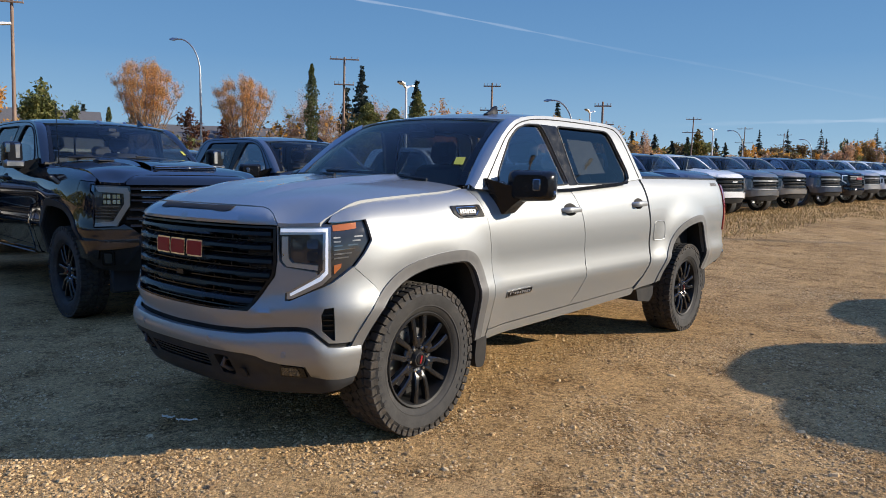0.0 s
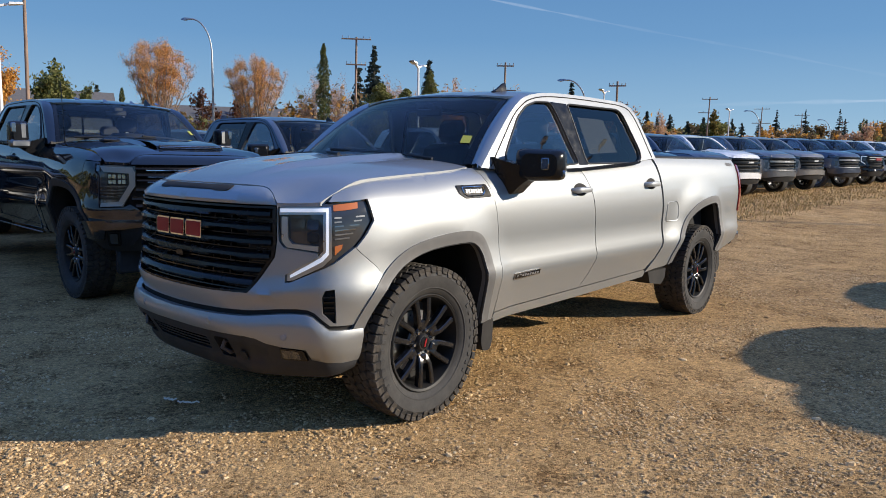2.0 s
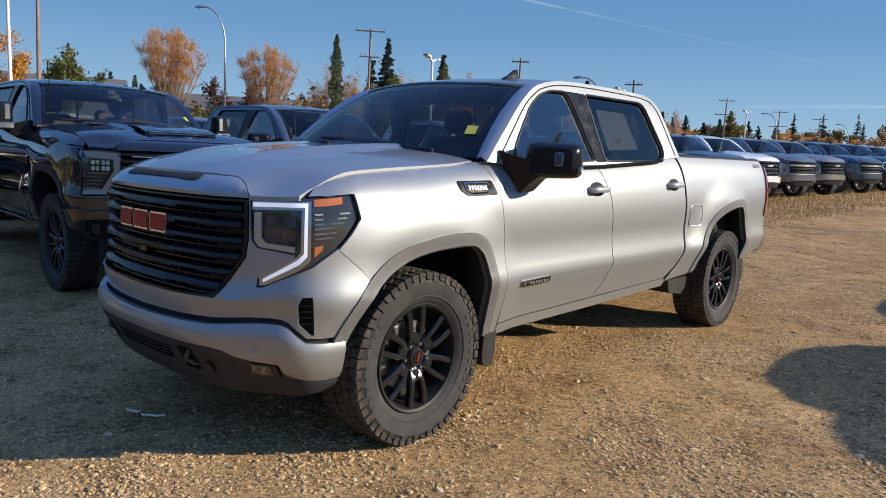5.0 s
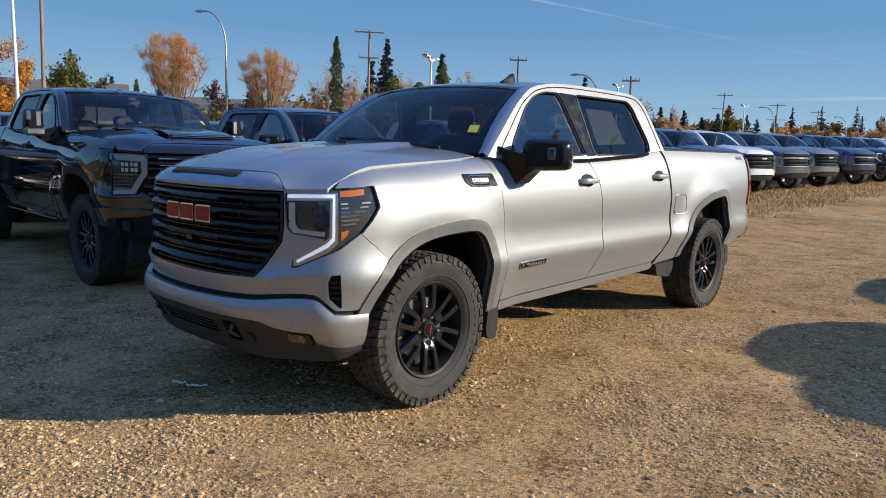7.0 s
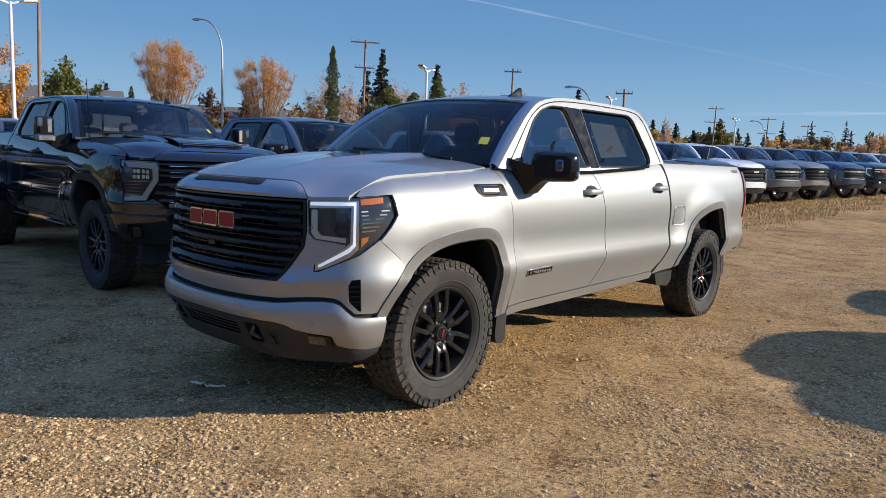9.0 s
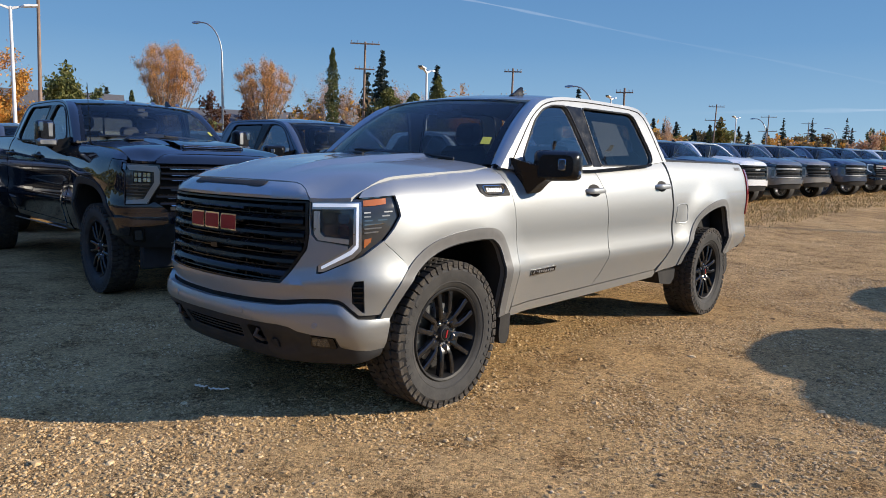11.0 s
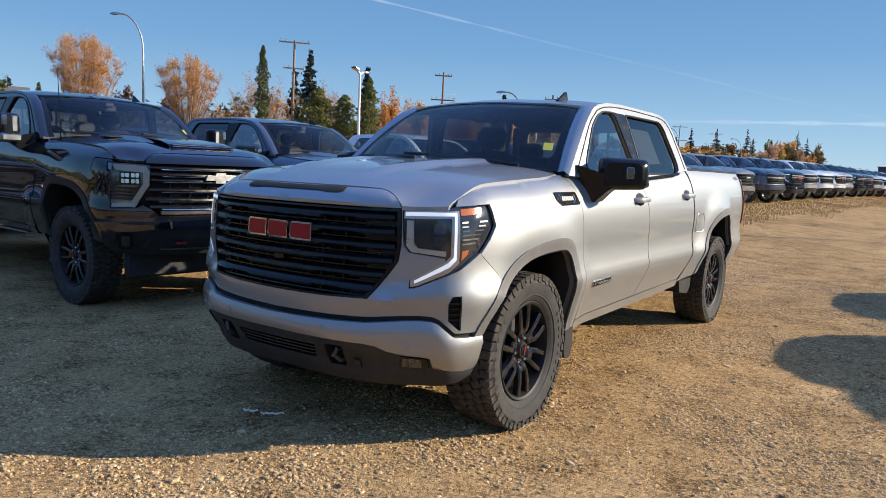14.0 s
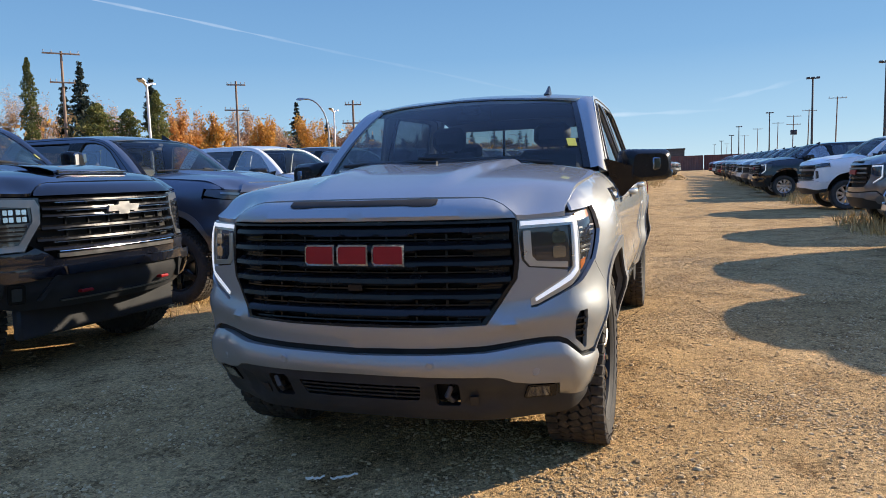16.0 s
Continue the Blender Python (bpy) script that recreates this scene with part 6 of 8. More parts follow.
def rut(x, y):
    n = noise.noise(Vector((x * 0.7, y * 0.35, 0))) * 0.014 + noise.noise(Vector((x * 3.1, y * 2.4, 5))) * 0.006
    return n * sstep(-40, -10, -abs(y - 8)) if abs(x) < 30 else 0.0


G = Geo()
for y in gys:
    for x in gxs:
        G.v.append((x, y, ground_z(x, y) + rut(x, y)))
nx = len(gxs)
G.f = [(j * nx + i, j * nx + i + 1, (j + 1) * nx + i + 1, (j + 1) * nx + i) for j in range(len(gys) - 1) for i in range(nx - 1)]
solo("ground", G, GROUND, "tan gravel yard with scattered stones", "ground", kind="structure", sharp=180)


def stones(name, label, n, x0, x1, y0, y1, near, seed, rmin=0.004, rmax=0.012):
    """Loose stones, thickest towards the point near."""
    rng = np.random.RandomState(seed)
    px, py = rng.uniform(x0, x1, n * 4), rng.uniform(y0, y1, n * 4)
    d = np.hypot(px - near[0], py - near[1])
    d = np.maximum(d - 2.0, 0.5)
    patchy = np.array([0.12 + 1.7 * max(0.0, noise.noise(Vector((a * 0.9, b * 0.9, 3))) + 0.6 * noise.noise(Vector((a * 2.7, b * 2.7, 8))) + 0.18) for a, b in zip(px, py)])
    keep = rng.rand(n * 4) < np.clip(2.4 / np.maximum(d, 1.0), 0.02, 1.0) * patchy
    px, py = px[keep][:n], py[keep][:n]
    m = len(px)
    r = rmin + (rmax - rmin) * rng.rand(m) ** 2.5
    big = rng.rand(m) < 0.02
    r[big] *= 1.9
    ring = np.arange(5) * 6.283 / 5
    base = np.concatenate([np.stack([np.cos(ring), np.sin(ring), 0 * ring + 0.18], 1), np.stack([0.66 * np.cos(ring + 0.3), 0.66 * np.sin(ring + 0.3), 0 * ring + 0.72], 1)])
    tri = np.array([t for i in range(5) for t in ((i, (i + 1) % 5, 5 + i), ((i + 1) % 5, 5 + (i + 1) % 5, 5 + i))] + [(5, 6, 7), (5, 7, 8), (5, 8, 9)])
    jit = 1 + 0.24 * rng.uniform(-1, 1, (m, 10, 3))
    a = rng.uniform(0, 6.283, m)
    v = base[None] * jit * r[:, None, None]
    v[:, :, 0] *= rng.uniform(0.8, 1.5, m)[:, None]
    x, y = v[:, :, 0].copy(), v[:, :, 1].copy()
    v[:, :, 0], v[:, :, 1] = x * np.cos(a)[:, None] - y * np.sin(a)[:, None], x * np.sin(a)[:, None] + y * np.cos(a)[:, None]
    gz = np.array([ground_z(p, q) + rut(p, q) for p, q in zip(px, py)])
    v[:, :, 0] += px[:, None]
    v[:, :, 1] += py[:, None]
    v[:, :, 2] += (gz - r * 0.20)[:, None]
    me = bpy.data.meshes.new(name)
    f = (tri[None] + (np.arange(m) * 10)[:, None, None]).reshape(-1, 3)
    me.from_pydata(v.reshape(-1, 3).tolist(), [], f.tolist())
    me.materials.append(STONE)
    return tagged(new(name, me), label, "gravel", kind="stuff")


stones("loose_gravel", "loose tan and grey gravel stones on the yard", 90000, -2.6, 6.2, -2.4, 7.5, (2.8, 1.3), 3, 0.0036, 0.0115)
stones("coarse_gravel", "coarser scattered stones on the yard", 22000, -4.5, 7.5, -2.6, 14.0, (2.8, 2.0), 4, 0.0065, 0.013)


def scrap(x, y, w, l, turn, seed, label):
    """A crumpled pale strip lying on the gravel, in place of a sliver of sunlight."""
    rng = random.Random(seed)
    rows = []
    for i in range(9):
        q = i / 8
        hw = w / 2 * (0.35 + 0.65 * math.sin(math.pi * min(1, 0.15 + q))) * rng.uniform(0.8, 1.2)
        z = 0.012 + 0.010 * rng.random()
        rows.append([(l * (q - 0.5), -hw, z), (l * (q - 0.5), 0.0, z + 0.008), (l * (q - 0.5), hw, z), (l * (q - 0.5), 0.0, z + 0.004)])
    return solo("paper_scrap", loft(rows, True), SCRAP, label, "litter", m=ground_place(x, y, turn))


# pale warm colour paints the sun that falls through gaps onto the gravel
SCRAP = Mat("pale_packing_paper", (0.75, 0.74, 0.70), 0.6)
SCRAP.color(SCRAP.ramp(SCRAP.noise(30, 4), (0.3, (0.70, 0.60, 0.44)), (0.7, (0.88, 0.78, 0.60))))
SCRAP = SCRAP.m
scrap(-0.270, -0.840, 0.022, 0.085, 25, 1, "short white packing scrap on the gravel")
scrap(-0.147, -0.797, 0.014, 0.125, 38, 2, "thin white packing strip on the gravel")


def grass(name, label, spots, seed, hmin=0.03, hmax=0.13):
    """Dry grass blades in tufts: spots of (x0, x1, y0, y1, count)."""
    rng = np.random.RandomState(seed)
    g = Geo()
    for x0, x1, y0, y1, n in spots:
        cx, cy = rng.uniform(x0, x1, max(1, n // 14)), rng.uniform(y0, y1, max(1, n // 14))
        for i in range(n):
            k = rng.randint(len(cx))
            x, y = cx[k] + rng.normal(0, 0.16), cy[k] + rng.normal(0, 0.22)
            h = rng.uniform(hmin, hmax)
            a = rng.uniform(0, 6.283)
            lx, ly = rng.normal(0, 0.35) * h, rng.normal(0, 0.35) * h
            w = 0.006 + 0.012 * (abs(y) / 60)
            dx, dy = math.cos(a) * w, math.sin(a) * w
            z = ground_z(x, y)
            b = len(g.v)
            g.v += [(x - dx, y - dy, z - 0.01), (x + dx, y + dy, z - 0.01), (x + lx * 0.5 + dx * 0.7, y + ly * 0.5 + dy * 0.7, z + h * 0.62), (x + lx * 0.5 - dx * 0.7, y + ly * 0.5 - dy * 0.7, z + h * 0.62), (x + lx, y + ly, z + h)]
            g.f += [(b, b + 1, b + 2, b + 3), (b + 3, b + 2, b + 4)]
    return solo(name, g, STRAW, label, "grass", kind="stuff", sharp=180)


grass("dry_grass", "straw-coloured grass along the parked row", [(-5.4, -1.6, 13, 24, 9000), (-4.4, -0.6, 24, 36, 6000), (-3.6, 0.4, 36, 56, 5000), (-1.6, 2.0, 56, 80, 3000), (-5.0, -3.6, 2, 12, 900)], 11, 0.015, 0.085)
grass("verge_grass", "dry yellow grass tufts between parked trucks", [(4.6, 8.0, 10.5, 14.5, 2200), (4.8, 9.0, 20.3, 24.6, 2600), (4.6, 8.0, 27, 60, 2500)], 12, 0.06, 0.30)


# ---- trees ----
EYE_XY = (3.4, -2.5)


def spot(az, dist):
    """A place by bearing (degrees from +Y, clockwise) and distance from the lot's corner."""
    return EYE_XY[0] + dist * math.sin(radians(az)), EYE_XY[1] + dist * math.cos(radians(az))


def leaf_cards(centres, sizes, rng, flat=0.0):
    """Small bent leaf clumps: two triangles each, turned at random."""
    n = len(centres)
    c = np.asarray(centres)
    u = rng.normal(size=(n, 3))
    u /= np.linalg.norm(u, axis=1)[:, None]
    w = rng.normal(size=(n, 3))
    w -= u * (w * u).sum(1)[:, None]
    w /= np.linalg.norm(w, axis=1)[:, None]
    nn = np.cross(u, w)
    s = np.asarray(sizes)[:, None]
    v = np.stack([c - u * s, c + w * s * 0.55 + nn * s * 0.25, c + u * s, c - w * s * 0.55 + nn * s * 0.25], 1)
    g = Geo()
    g.v = [tuple(p) for p in v.reshape(-1, 3)]
    g.f = [q for i in range(n) for q in ((4 * i, 4 * i + 1, 4 * i + 2), (4 * i, 4 * i + 2, 4 * i + 3))]
    return g


def grow(rng, h, spread, levels, trunk_h, up=0.75, r0=None, stems=1, kids=(4, 6)):
    """Branches of a broad tree: returns the wood and the twig ends."""
    wood, tips = Geo(), []
    r0 = r0 or h * 0.018

    def branch(p, d, length, r, lev):
        pts, rad = [p], [r]
        q = p.copy()
        dd = d.copy()
        for i in range(4):
            dd = (dd + Vector(rng.normal(0, 0.10, 3)) + Vector((0, 0, 0.06))).normalized()
            q = q + dd * length / 4
            pts.append(q.copy())
            rad.append(r * (1 - 0.16 * (i + 1)))
        wood.join(tube([tuple(x) for x in pts], rad, 6 if lev == 0 else 4, False))
        if lev >= levels:
            tips.extend((pts[i] + (pts[i + 1] - pts[i]) * t, lev) for i in range(1, 4) for t in (0.0, 0.5))
            tips.append((pts[-1], lev))
            return
        for k in range(rng.randint(kids[0], kids[1] + 1)):
            i = rng.randint(1, 5)
            b = pts[i]
            side = Vector(rng.normal(0, 1, 3))
            side.z *= 0.35
            nd = (dd * up + side.normalized() * spread).normalized()
            nd.z = abs(nd.z) * 0.9 + 0.1
            branch(b, nd.normalized(), length * rng.uniform(0.55, 0.75), max(rad[i] * 0.55, 0.008), lev + 1)
    for s in range(stems):
        a = 6.283 * s / stems + rng.uniform(0, 1)
        lean = 0.0 if stems == 1 else 0.42
        branch(Vector((0.1 * math.cos(a) * (stems > 1), 0.1 * math.sin(a) * (stems > 1), 0)), Vector((lean * math.cos(a), lean * math.sin(a), 1)).normalized(), trunk_h, r0, 0)
    return wood, tips


def broad_tree(name, label, x, y, h, width, mat, seed, leaves=2500, leaf=0.11, bare=0.0, trunk=0.42, stems=1, group=""):
    """A broad-leaved tree grown to a height and width."""
    rng = np.random.RandomState(seed)
    wood, tips = grow(rng, h, 0.75, 2, h * trunk, stems=stems)
    T = np.array([tuple(p) for p, _ in tips])
    top = T[:, 2].max()
    rad = np.percentile(np.hypot(T[:, 0], T[:, 1]), 96)
    kz, kr = (h * 0.97) / top, width / 2 / rad
    wood.v = [(p[0] * kr, p[1] * kr, p[2] * kz) for p in wood.v]
    T = T * np.array([kr, kr, kz])
    t = thing(name, label, "tree", pose(x, y, ground_z(x, y)), group)
    part("trunk", wood, BARK, t, "", 60)
    pick = T[rng.randint(0, len(T), leaves)]
    c = pick + rng.normal(0, 1, (leaves, 3)) * np.array([0.055 * width, 0.055 * width, 0.035 * h])
    keep = c[:, 2] > h * trunk * 0.55
    c = c[keep]
    if bare > 0:
        lowfirst = rng.rand(len(c)) > bare * (0.4 + 0.8 * (1 - (c[:, 2] / h)))
        c = c[lowfirst]
    part("crown", leaf_cards(c, leaf * rng.uniform(0.55, 1.25, len(c)), rng), mat, t, "", 180)
    return t


def spruce(name, label, x, y, h, width, seed, mat=None, n=26, group="", drop=0.35):
    """A spruce: a straight trunk with whorls of drooping boughs carrying needle clumps."""
    rng = np.random.RandomState(seed)
    t = thing(name, label, "tree", pose(x, y, ground_z(x, y)), group)
    part("trunk", tube([(0, 0, 0), (0, 0, h * 0.5), (0, 0, h * 0.98)], [h * 0.016, h * 0.010, 0.01], 7), BARK, t)
    wood, C, S = Geo(), [], []
    for i in range(n):
        k = i / (n - 1)
        z = h * (0.06 + 0.92 * k) 
        r = width / 2 * (1 - k) ** 0.85 * rng.uniform(0.8, 1.12) + 0.06
        for b in range(int(7 + 6 * (1 - k))):
            a = rng.uniform(0, 6.283)
            L = r * rng.uniform(0.65, 1.1)
            zb = z + rng.uniform(-0.6, 0.6) * h / n
            e = np.array([math.cos(a) * L, math.sin(a) * L, -drop * L + rng.normal(0, 0.05)])
            m = max(4, int(L * 13))
            for j in range(m):
                q = (j + 0.6) / m
                p = np.array([0, 0, zb]) + e * q + np.array([0, 0, 0.10 * L * q * q])
                for _ in range(3):
                    C.append(p + rng.normal(0, 0.05 + 0.03 * L, 3) * np.array([1, 1, 0.55]))
                    S.append(rng.uniform(0.10, 0.22) * (0.7 + 0.4 * (1 - k)))
    part("crown", leaf_cards(C, S, rng), mat or NEEDLE, t, "", 180)
    return t


def vase_tree(name, label, x, y, h, width, mat, seed, leaves=14000, leaf=0.06, group=""):
    """A fan-shaped maple: many stems rise from a short trunk and spread; fine leaves thin out towards the ends."""
    rng = np.random.RandomState(seed)
    t = thing(name, label, "tree", pose(x, y, ground_z(x, y)), group)
    wood = tube([(0, 0, 0), (0.02, 0, h * 0.10), (0, 0.02, h * 0.22)], [h * 0.020, h * 0.017, h * 0.015], 8, False)
    pts = []
    for s in range(26):
        a = 6.283 * s / 26 * 2.62 + rng.uniform(-0.2, 0.2)
        q = math.sqrt((s + 0.5) / 26)
        top = Vector((math.cos(a) * width / 2 * q * rng.uniform(0.8, 1.02), math.sin(a) * width / 2 * q * rng.uniform(0.8, 1.02), h * (1.0 - 0.22 * q ** 3.0) * rng.uniform(0.95, 1.01)))
        b = Vector((0, 0, h * rng.uniform(0.14, 0.24)))
        line = []
        for k in range(7):
            u = k / 6
            p = b.lerp(top, u)
            p.x *= 0.78 + 0.22 * u + 0.30 * u * (1 - u)
            p.y *= 0.78 + 0.22 * u + 0.30 * u * (1 - u)
            line.append(p + Vector(rng.normal(0, 0.03, 3)) * (h / 7) * u)
        wood.join(tube([tuple(p) for p in line], [h * 0.0085 * (1 - 0.11 * k * 1.2) for k in range(7)], 5, False))
        for k in range(2, 7):
            for _ in range(5):
                e = line[k] + Vector((rng.normal(0, 0.10) * width * 0.5, rng.normal(0, 0.10) * width * 0.5, rng.uniform(0.02, 0.13) * h * 0.6))
                wood.join(tube([tuple(line[k]), tuple(line[k].lerp(e, 0.5) + Vector(rng.normal(0, 0.02, 3))), tuple(e)], [h * 0.0032, h * 0.0022, h * 0.0014], 3, False))
                pts.append((tuple(line[k].lerp(e, 0.5)), k))
                pts.append((tuple(e), k))
    part("trunk", wood, BARK, t, "", 60)
    P = np.array([q[0] for q in pts])
    w = np.array([(0.0, 0.0, 0.04, 0.30, 0.8, 1.1, 1.2)[q[1]] for q in pts])
    pick = rng.choice(len(P), leaves, p=w / w.sum())
    c = P[pick] + rng.normal(0, 1, (leaves, 3)) * np.array([0.024 * width, 0.024 * width, 0.020 * h])
    rr = np.hypot(c[:, 0], c[:, 1]) / (width / 2)
    c = c[c[:, 2] / h > 0.34 + 0.48 * rr + 0.05 * rng.normal(0, 1, leaves)]
    part("crown", leaf_cards(c, leaf * rng.uniform(0.55, 1.3, len(c)), rng), mat, t, "", 180)
    return t


def column_tree(name, label, x, y, h, width, seed, mat=None, n=1500, group="", size=0.10):
    """A narrow upright tree."""
    rng = np.random.RandomState(seed)
    t = thing(name, label, "tree", pose(x, y, ground_z(x, y)), group)
    part("trunk", tube([(0, 0, 0), (0.03, 0, h * 0.5), (0, 0.02, h * 0.97)], [h * 0.013, h * 0.009, 0.012], 7), BARK, t)
    z = rng.uniform(0.08, 1.0, n) ** 0.9
    env = np.interp(z, [0, 0.1, 0.4, 0.75, 0.93, 1.0], [0.5, 0.8, 1.0, 0.85, 0.45, 0.08])
    a = rng.uniform(0, 6.283, n)
    lump = 1 + 0.30 * np.sin(z * 31 + a * 2) + 0.24 * np.sin(z * 67 - a) + 0.10 * rng.normal(0, 1, n)
    r = width / 2 * env * lump * np.sqrt(rng.uniform(0.15, 1.0, n))
    c = np.stack([r * np.cos(a), r * np.sin(a), z * h], 1)
    part("crown", leaf_cards(c, size * rng.uniform(0.6, 1.3, n), rng), mat or COLUMN_G, t, "", 180)
    return t


def top_h(el, dist, x, y):
    return 1.39 + dist * math.tan(radians(el)) - ground_z(x, y)


def put_tree(kind, az, el, dist, wdeg, seed, name, label, mat=None, **kw):
    x, y = spot(az, dist)
    h = top_h(el, dist, x, y)
    w = dist * math.tan(radians(wdeg))
    if kind == "broad":
        return broad_tree(name, label, x, y, h, w, mat, seed, **kw)
    if kind == "vase":
        return vase_tree(name, label, x, y, h, w, mat, seed, **kw)
    if kind == "spruce":
        w *= 1.8
        return spruce(name, label, x, y, h, w, seed, mat, **kw)
    return column_tree(name, label, x, y, h, w, seed, mat, **kw)


put_tree("vase", -63.2, 7.7, 44, 5.1, 21, "maple_tree", "fan-shaped maple with thinning orange autumn leaves", LEAF_O, leaves=30000, leaf=0.034, group="autumn maples")
put_tree("vase", -56.3, 7.0, 45, 5.0, 22, "maple_tree", "fan-shaped maple, half bare, with orange leaves", LEAF_O, leaves=25000, leaf=0.034, group="autumn maples")
put_tree("broad", -76.5, 6.9, 46, 5.8, 23, "autumn_tree", "broad tree with orange and bare branches", LEAF_O, leaves=16000, leaf=0.085, bare=0.12, trunk=0.30)
put_tree("broad", -73.4, 5.6, 44, 3.6, 24, "golden_tree", "dense golden-leaved tree beside a white lamp pole", LEAF_Y, leaves=16000, leaf=0.085, trunk=0.2)
put_tree("broad", -79.5, 6.2, 48, 4.5, 25, "autumn_tree", "broad tree with orange and bare branches", LEAF_O, leaves=6000, leaf=0.14, bare=0.1, trunk=0.35)
put_tree("broad", -70.3, 6.3, 58, 3.4, 26, "green_tree", "green broad-leaved tree behind a house roof", LEAF_G, leaves=6500, leaf=0.16, trunk=0.35)
put_tree("broad", -68.6, 4.9, 62, 2.0, 27, "green_tree", "low green tree behind a house roof", LEAF_G, leaves=1600, leaf=0.13, trunk=0.3)
put_tree("broad", -59.4, 5.0, 56, 2.6, 28, "russet_tree", "small dark russet tree by a low house", LEAF_R, leaves=2200, leaf=0.12, trunk=0.3)
put_tree("broad", -57.8, 4.7, 58, 2.0, 29, "russet_tree", "small dark russet tree by a low house", LEAF_R, leaves=1700, leaf=0.12, trunk=0.3)
put_tree("column", -63.9, 4.9, 62, 1.3, 30, "yew_tree", "clipped dark green conical evergreen", COLUMN_G, n=1200, size=0.13, group="conical evergreens")
put_tree("column", -65.6, 4.75, 64, 0.7, 31, "yew_tree", "clipped dark green conical evergreen", COLUMN_G, n=700, size=0.13, group="conical evergreens")
put_tree("spruce", -67.2, 4.9, 75, 1.2, 32, "spruce_tree", "small far spruce behind houses", n=24, group="spruces")
put_tree("column", -51.05, 8.75, 40, 1.05, 33, "poplar_tree", "narrow green columnar poplar", COLUMN_G, n=5200, size=0.060)
put_tree("broad", -52.2, 6.9, 50, 2.6, 34, "bare_tree", "half-bare tree with thin tan leaves", LEAF_T, leaves=8000, leaf=0.042, trunk=0.35, stems=3)
put_tree("broad", -49.8, 6.6, 49, 2.6, 35, "bare_tree", "half-bare tree with thin tan leaves", LEAF_T, leaves=9000, leaf=0.042, trunk=0.32, stems=3)
put_tree("broad", -53.6, 4.6, 58, 1.6, 36, "bare_tree", "small half-bare tree behind the row", LEAF_T, leaves=500, leaf=0.09, trunk=0.35)
put_tree("spruce", -47.05, 8.65, 54, 2.5, 37, "spruce_tree", "tall dark spruce in a row of trees", group="spruces")
put_tree("spruce", -48.25, 6.9, 52, 2.0, 38, "spruce_tree", "dark spruce in a row of trees", n=20, group="spruces")
put_tree("column", -46.6, 5.9, 46, 2.7, 39, "cedar_tree", "olive-green cedar in a row of trees", LEAF_G, n=6500, size=0.085)
put_tree("broad", -45.4, 6.4, 55, 2.6, 40, "birch_tree", "thin tan-leaved tree among spruces", LEAF_T, leaves=11000, leaf=0.055, trunk=0.3, stems=3)
put_tree("column", -44.5, 5.5, 47, 2.2, 41, "cedar_tree", "olive-green cedar in a row of trees", LEAF_G, n=5000, size=0.085)
put_tree("spruce", -42.7, 7.6, 50, 2.0, 42, "spruce_tree", "dark spruce beside a white lamp pole", n=22, group="spruces")
put_tree("column", -42.6, 6.9, 46, 1.5, 43, "cedar_tree", "olive-green cedar in a row of trees", LEAF_G, n=4200, size=0.08)
for i, (az, el, d, w, m, lv, br) in enumerate(((-41.0, 6.3, 54, 2.8, LEAF_O, 1900, 0.2), (-39.6, 5.6, 56, 2.6, LEAF_O, 1900, 0.2), (-38.4, 5.3, 52, 2.2, LEAF_Y, 1700, 0.1), (-36.0, 5.7, 60, 2.6, LEAF_T, 1300, 0.3), (-34.8, 5.1, 56, 2.6, LEAF_Y, 1500, 0.2), (-33.0, 4.7, 62, 2.2, LEAF_T, 900, 0.3), (-30.6, 5.0, 64, 3.0, LEAF_Y, 2200, 0.1), (-27.6, 4.6, 66, 2.6, LEAF_T, 1600, 0.3), (-26.2, 3.9, 68, 2.4, LEAF_B, 1500, 0.2), (-24.6, 4.0, 74, 2.2, LEAF_T, 900, 0.3))):
    put_tree("broad", az, el, d, w, 50 + i, "autumn_tree", "orange and gold autumn tree in a row", m, leaves=int(lv * 6), leaf=0.080, bare=br * 0.5, trunk=0.28, stems=3, group="autumn tree row")
put_tree("spruce", -31.4, 6.1, 72, 2.0, 61, "spruce_tree", "dark spruce above gold trees", n=24, group="spruces")
put_tree("spruce", -29.0, 4.6, 76, 1.4, 62, "spruce_tree", "dark spruce above gold trees", n=24, group="spruces")
put_tree("spruce", -25.6, 3.9, 90, 1.2, 63, "spruce_tree", "dark far spruce behind autumn trees", n=24, group="spruces")
put_tree("spruce", -23.9, 3.6, 105, 1.7, 64, "spruce_tree", "dark far spruce behind autumn trees", n=24, group="spruces")
put_tree("spruce", -24.8, 3.0, 110, 1.2, 65, "spruce_tree", "dark far spruce behind autumn trees", n=13, group="spruces")
put_tree("spruce", -22.6, 3.1, 100, 1.0, 66, "spruce_tree", "dark far spruce behind autumn trees", n=24, group="spruces")
put_tree("column", -20.75, 4.0, 96, 0.9, 67, "larch_tree", "narrow yellow-green larch by a pole", leaf_mat("larch_needles", (0.10, 0.085, 0.02), (0.20, 0.15, 0.035), (0.28, 0.20, 0.05)), n=900, size=0.17)
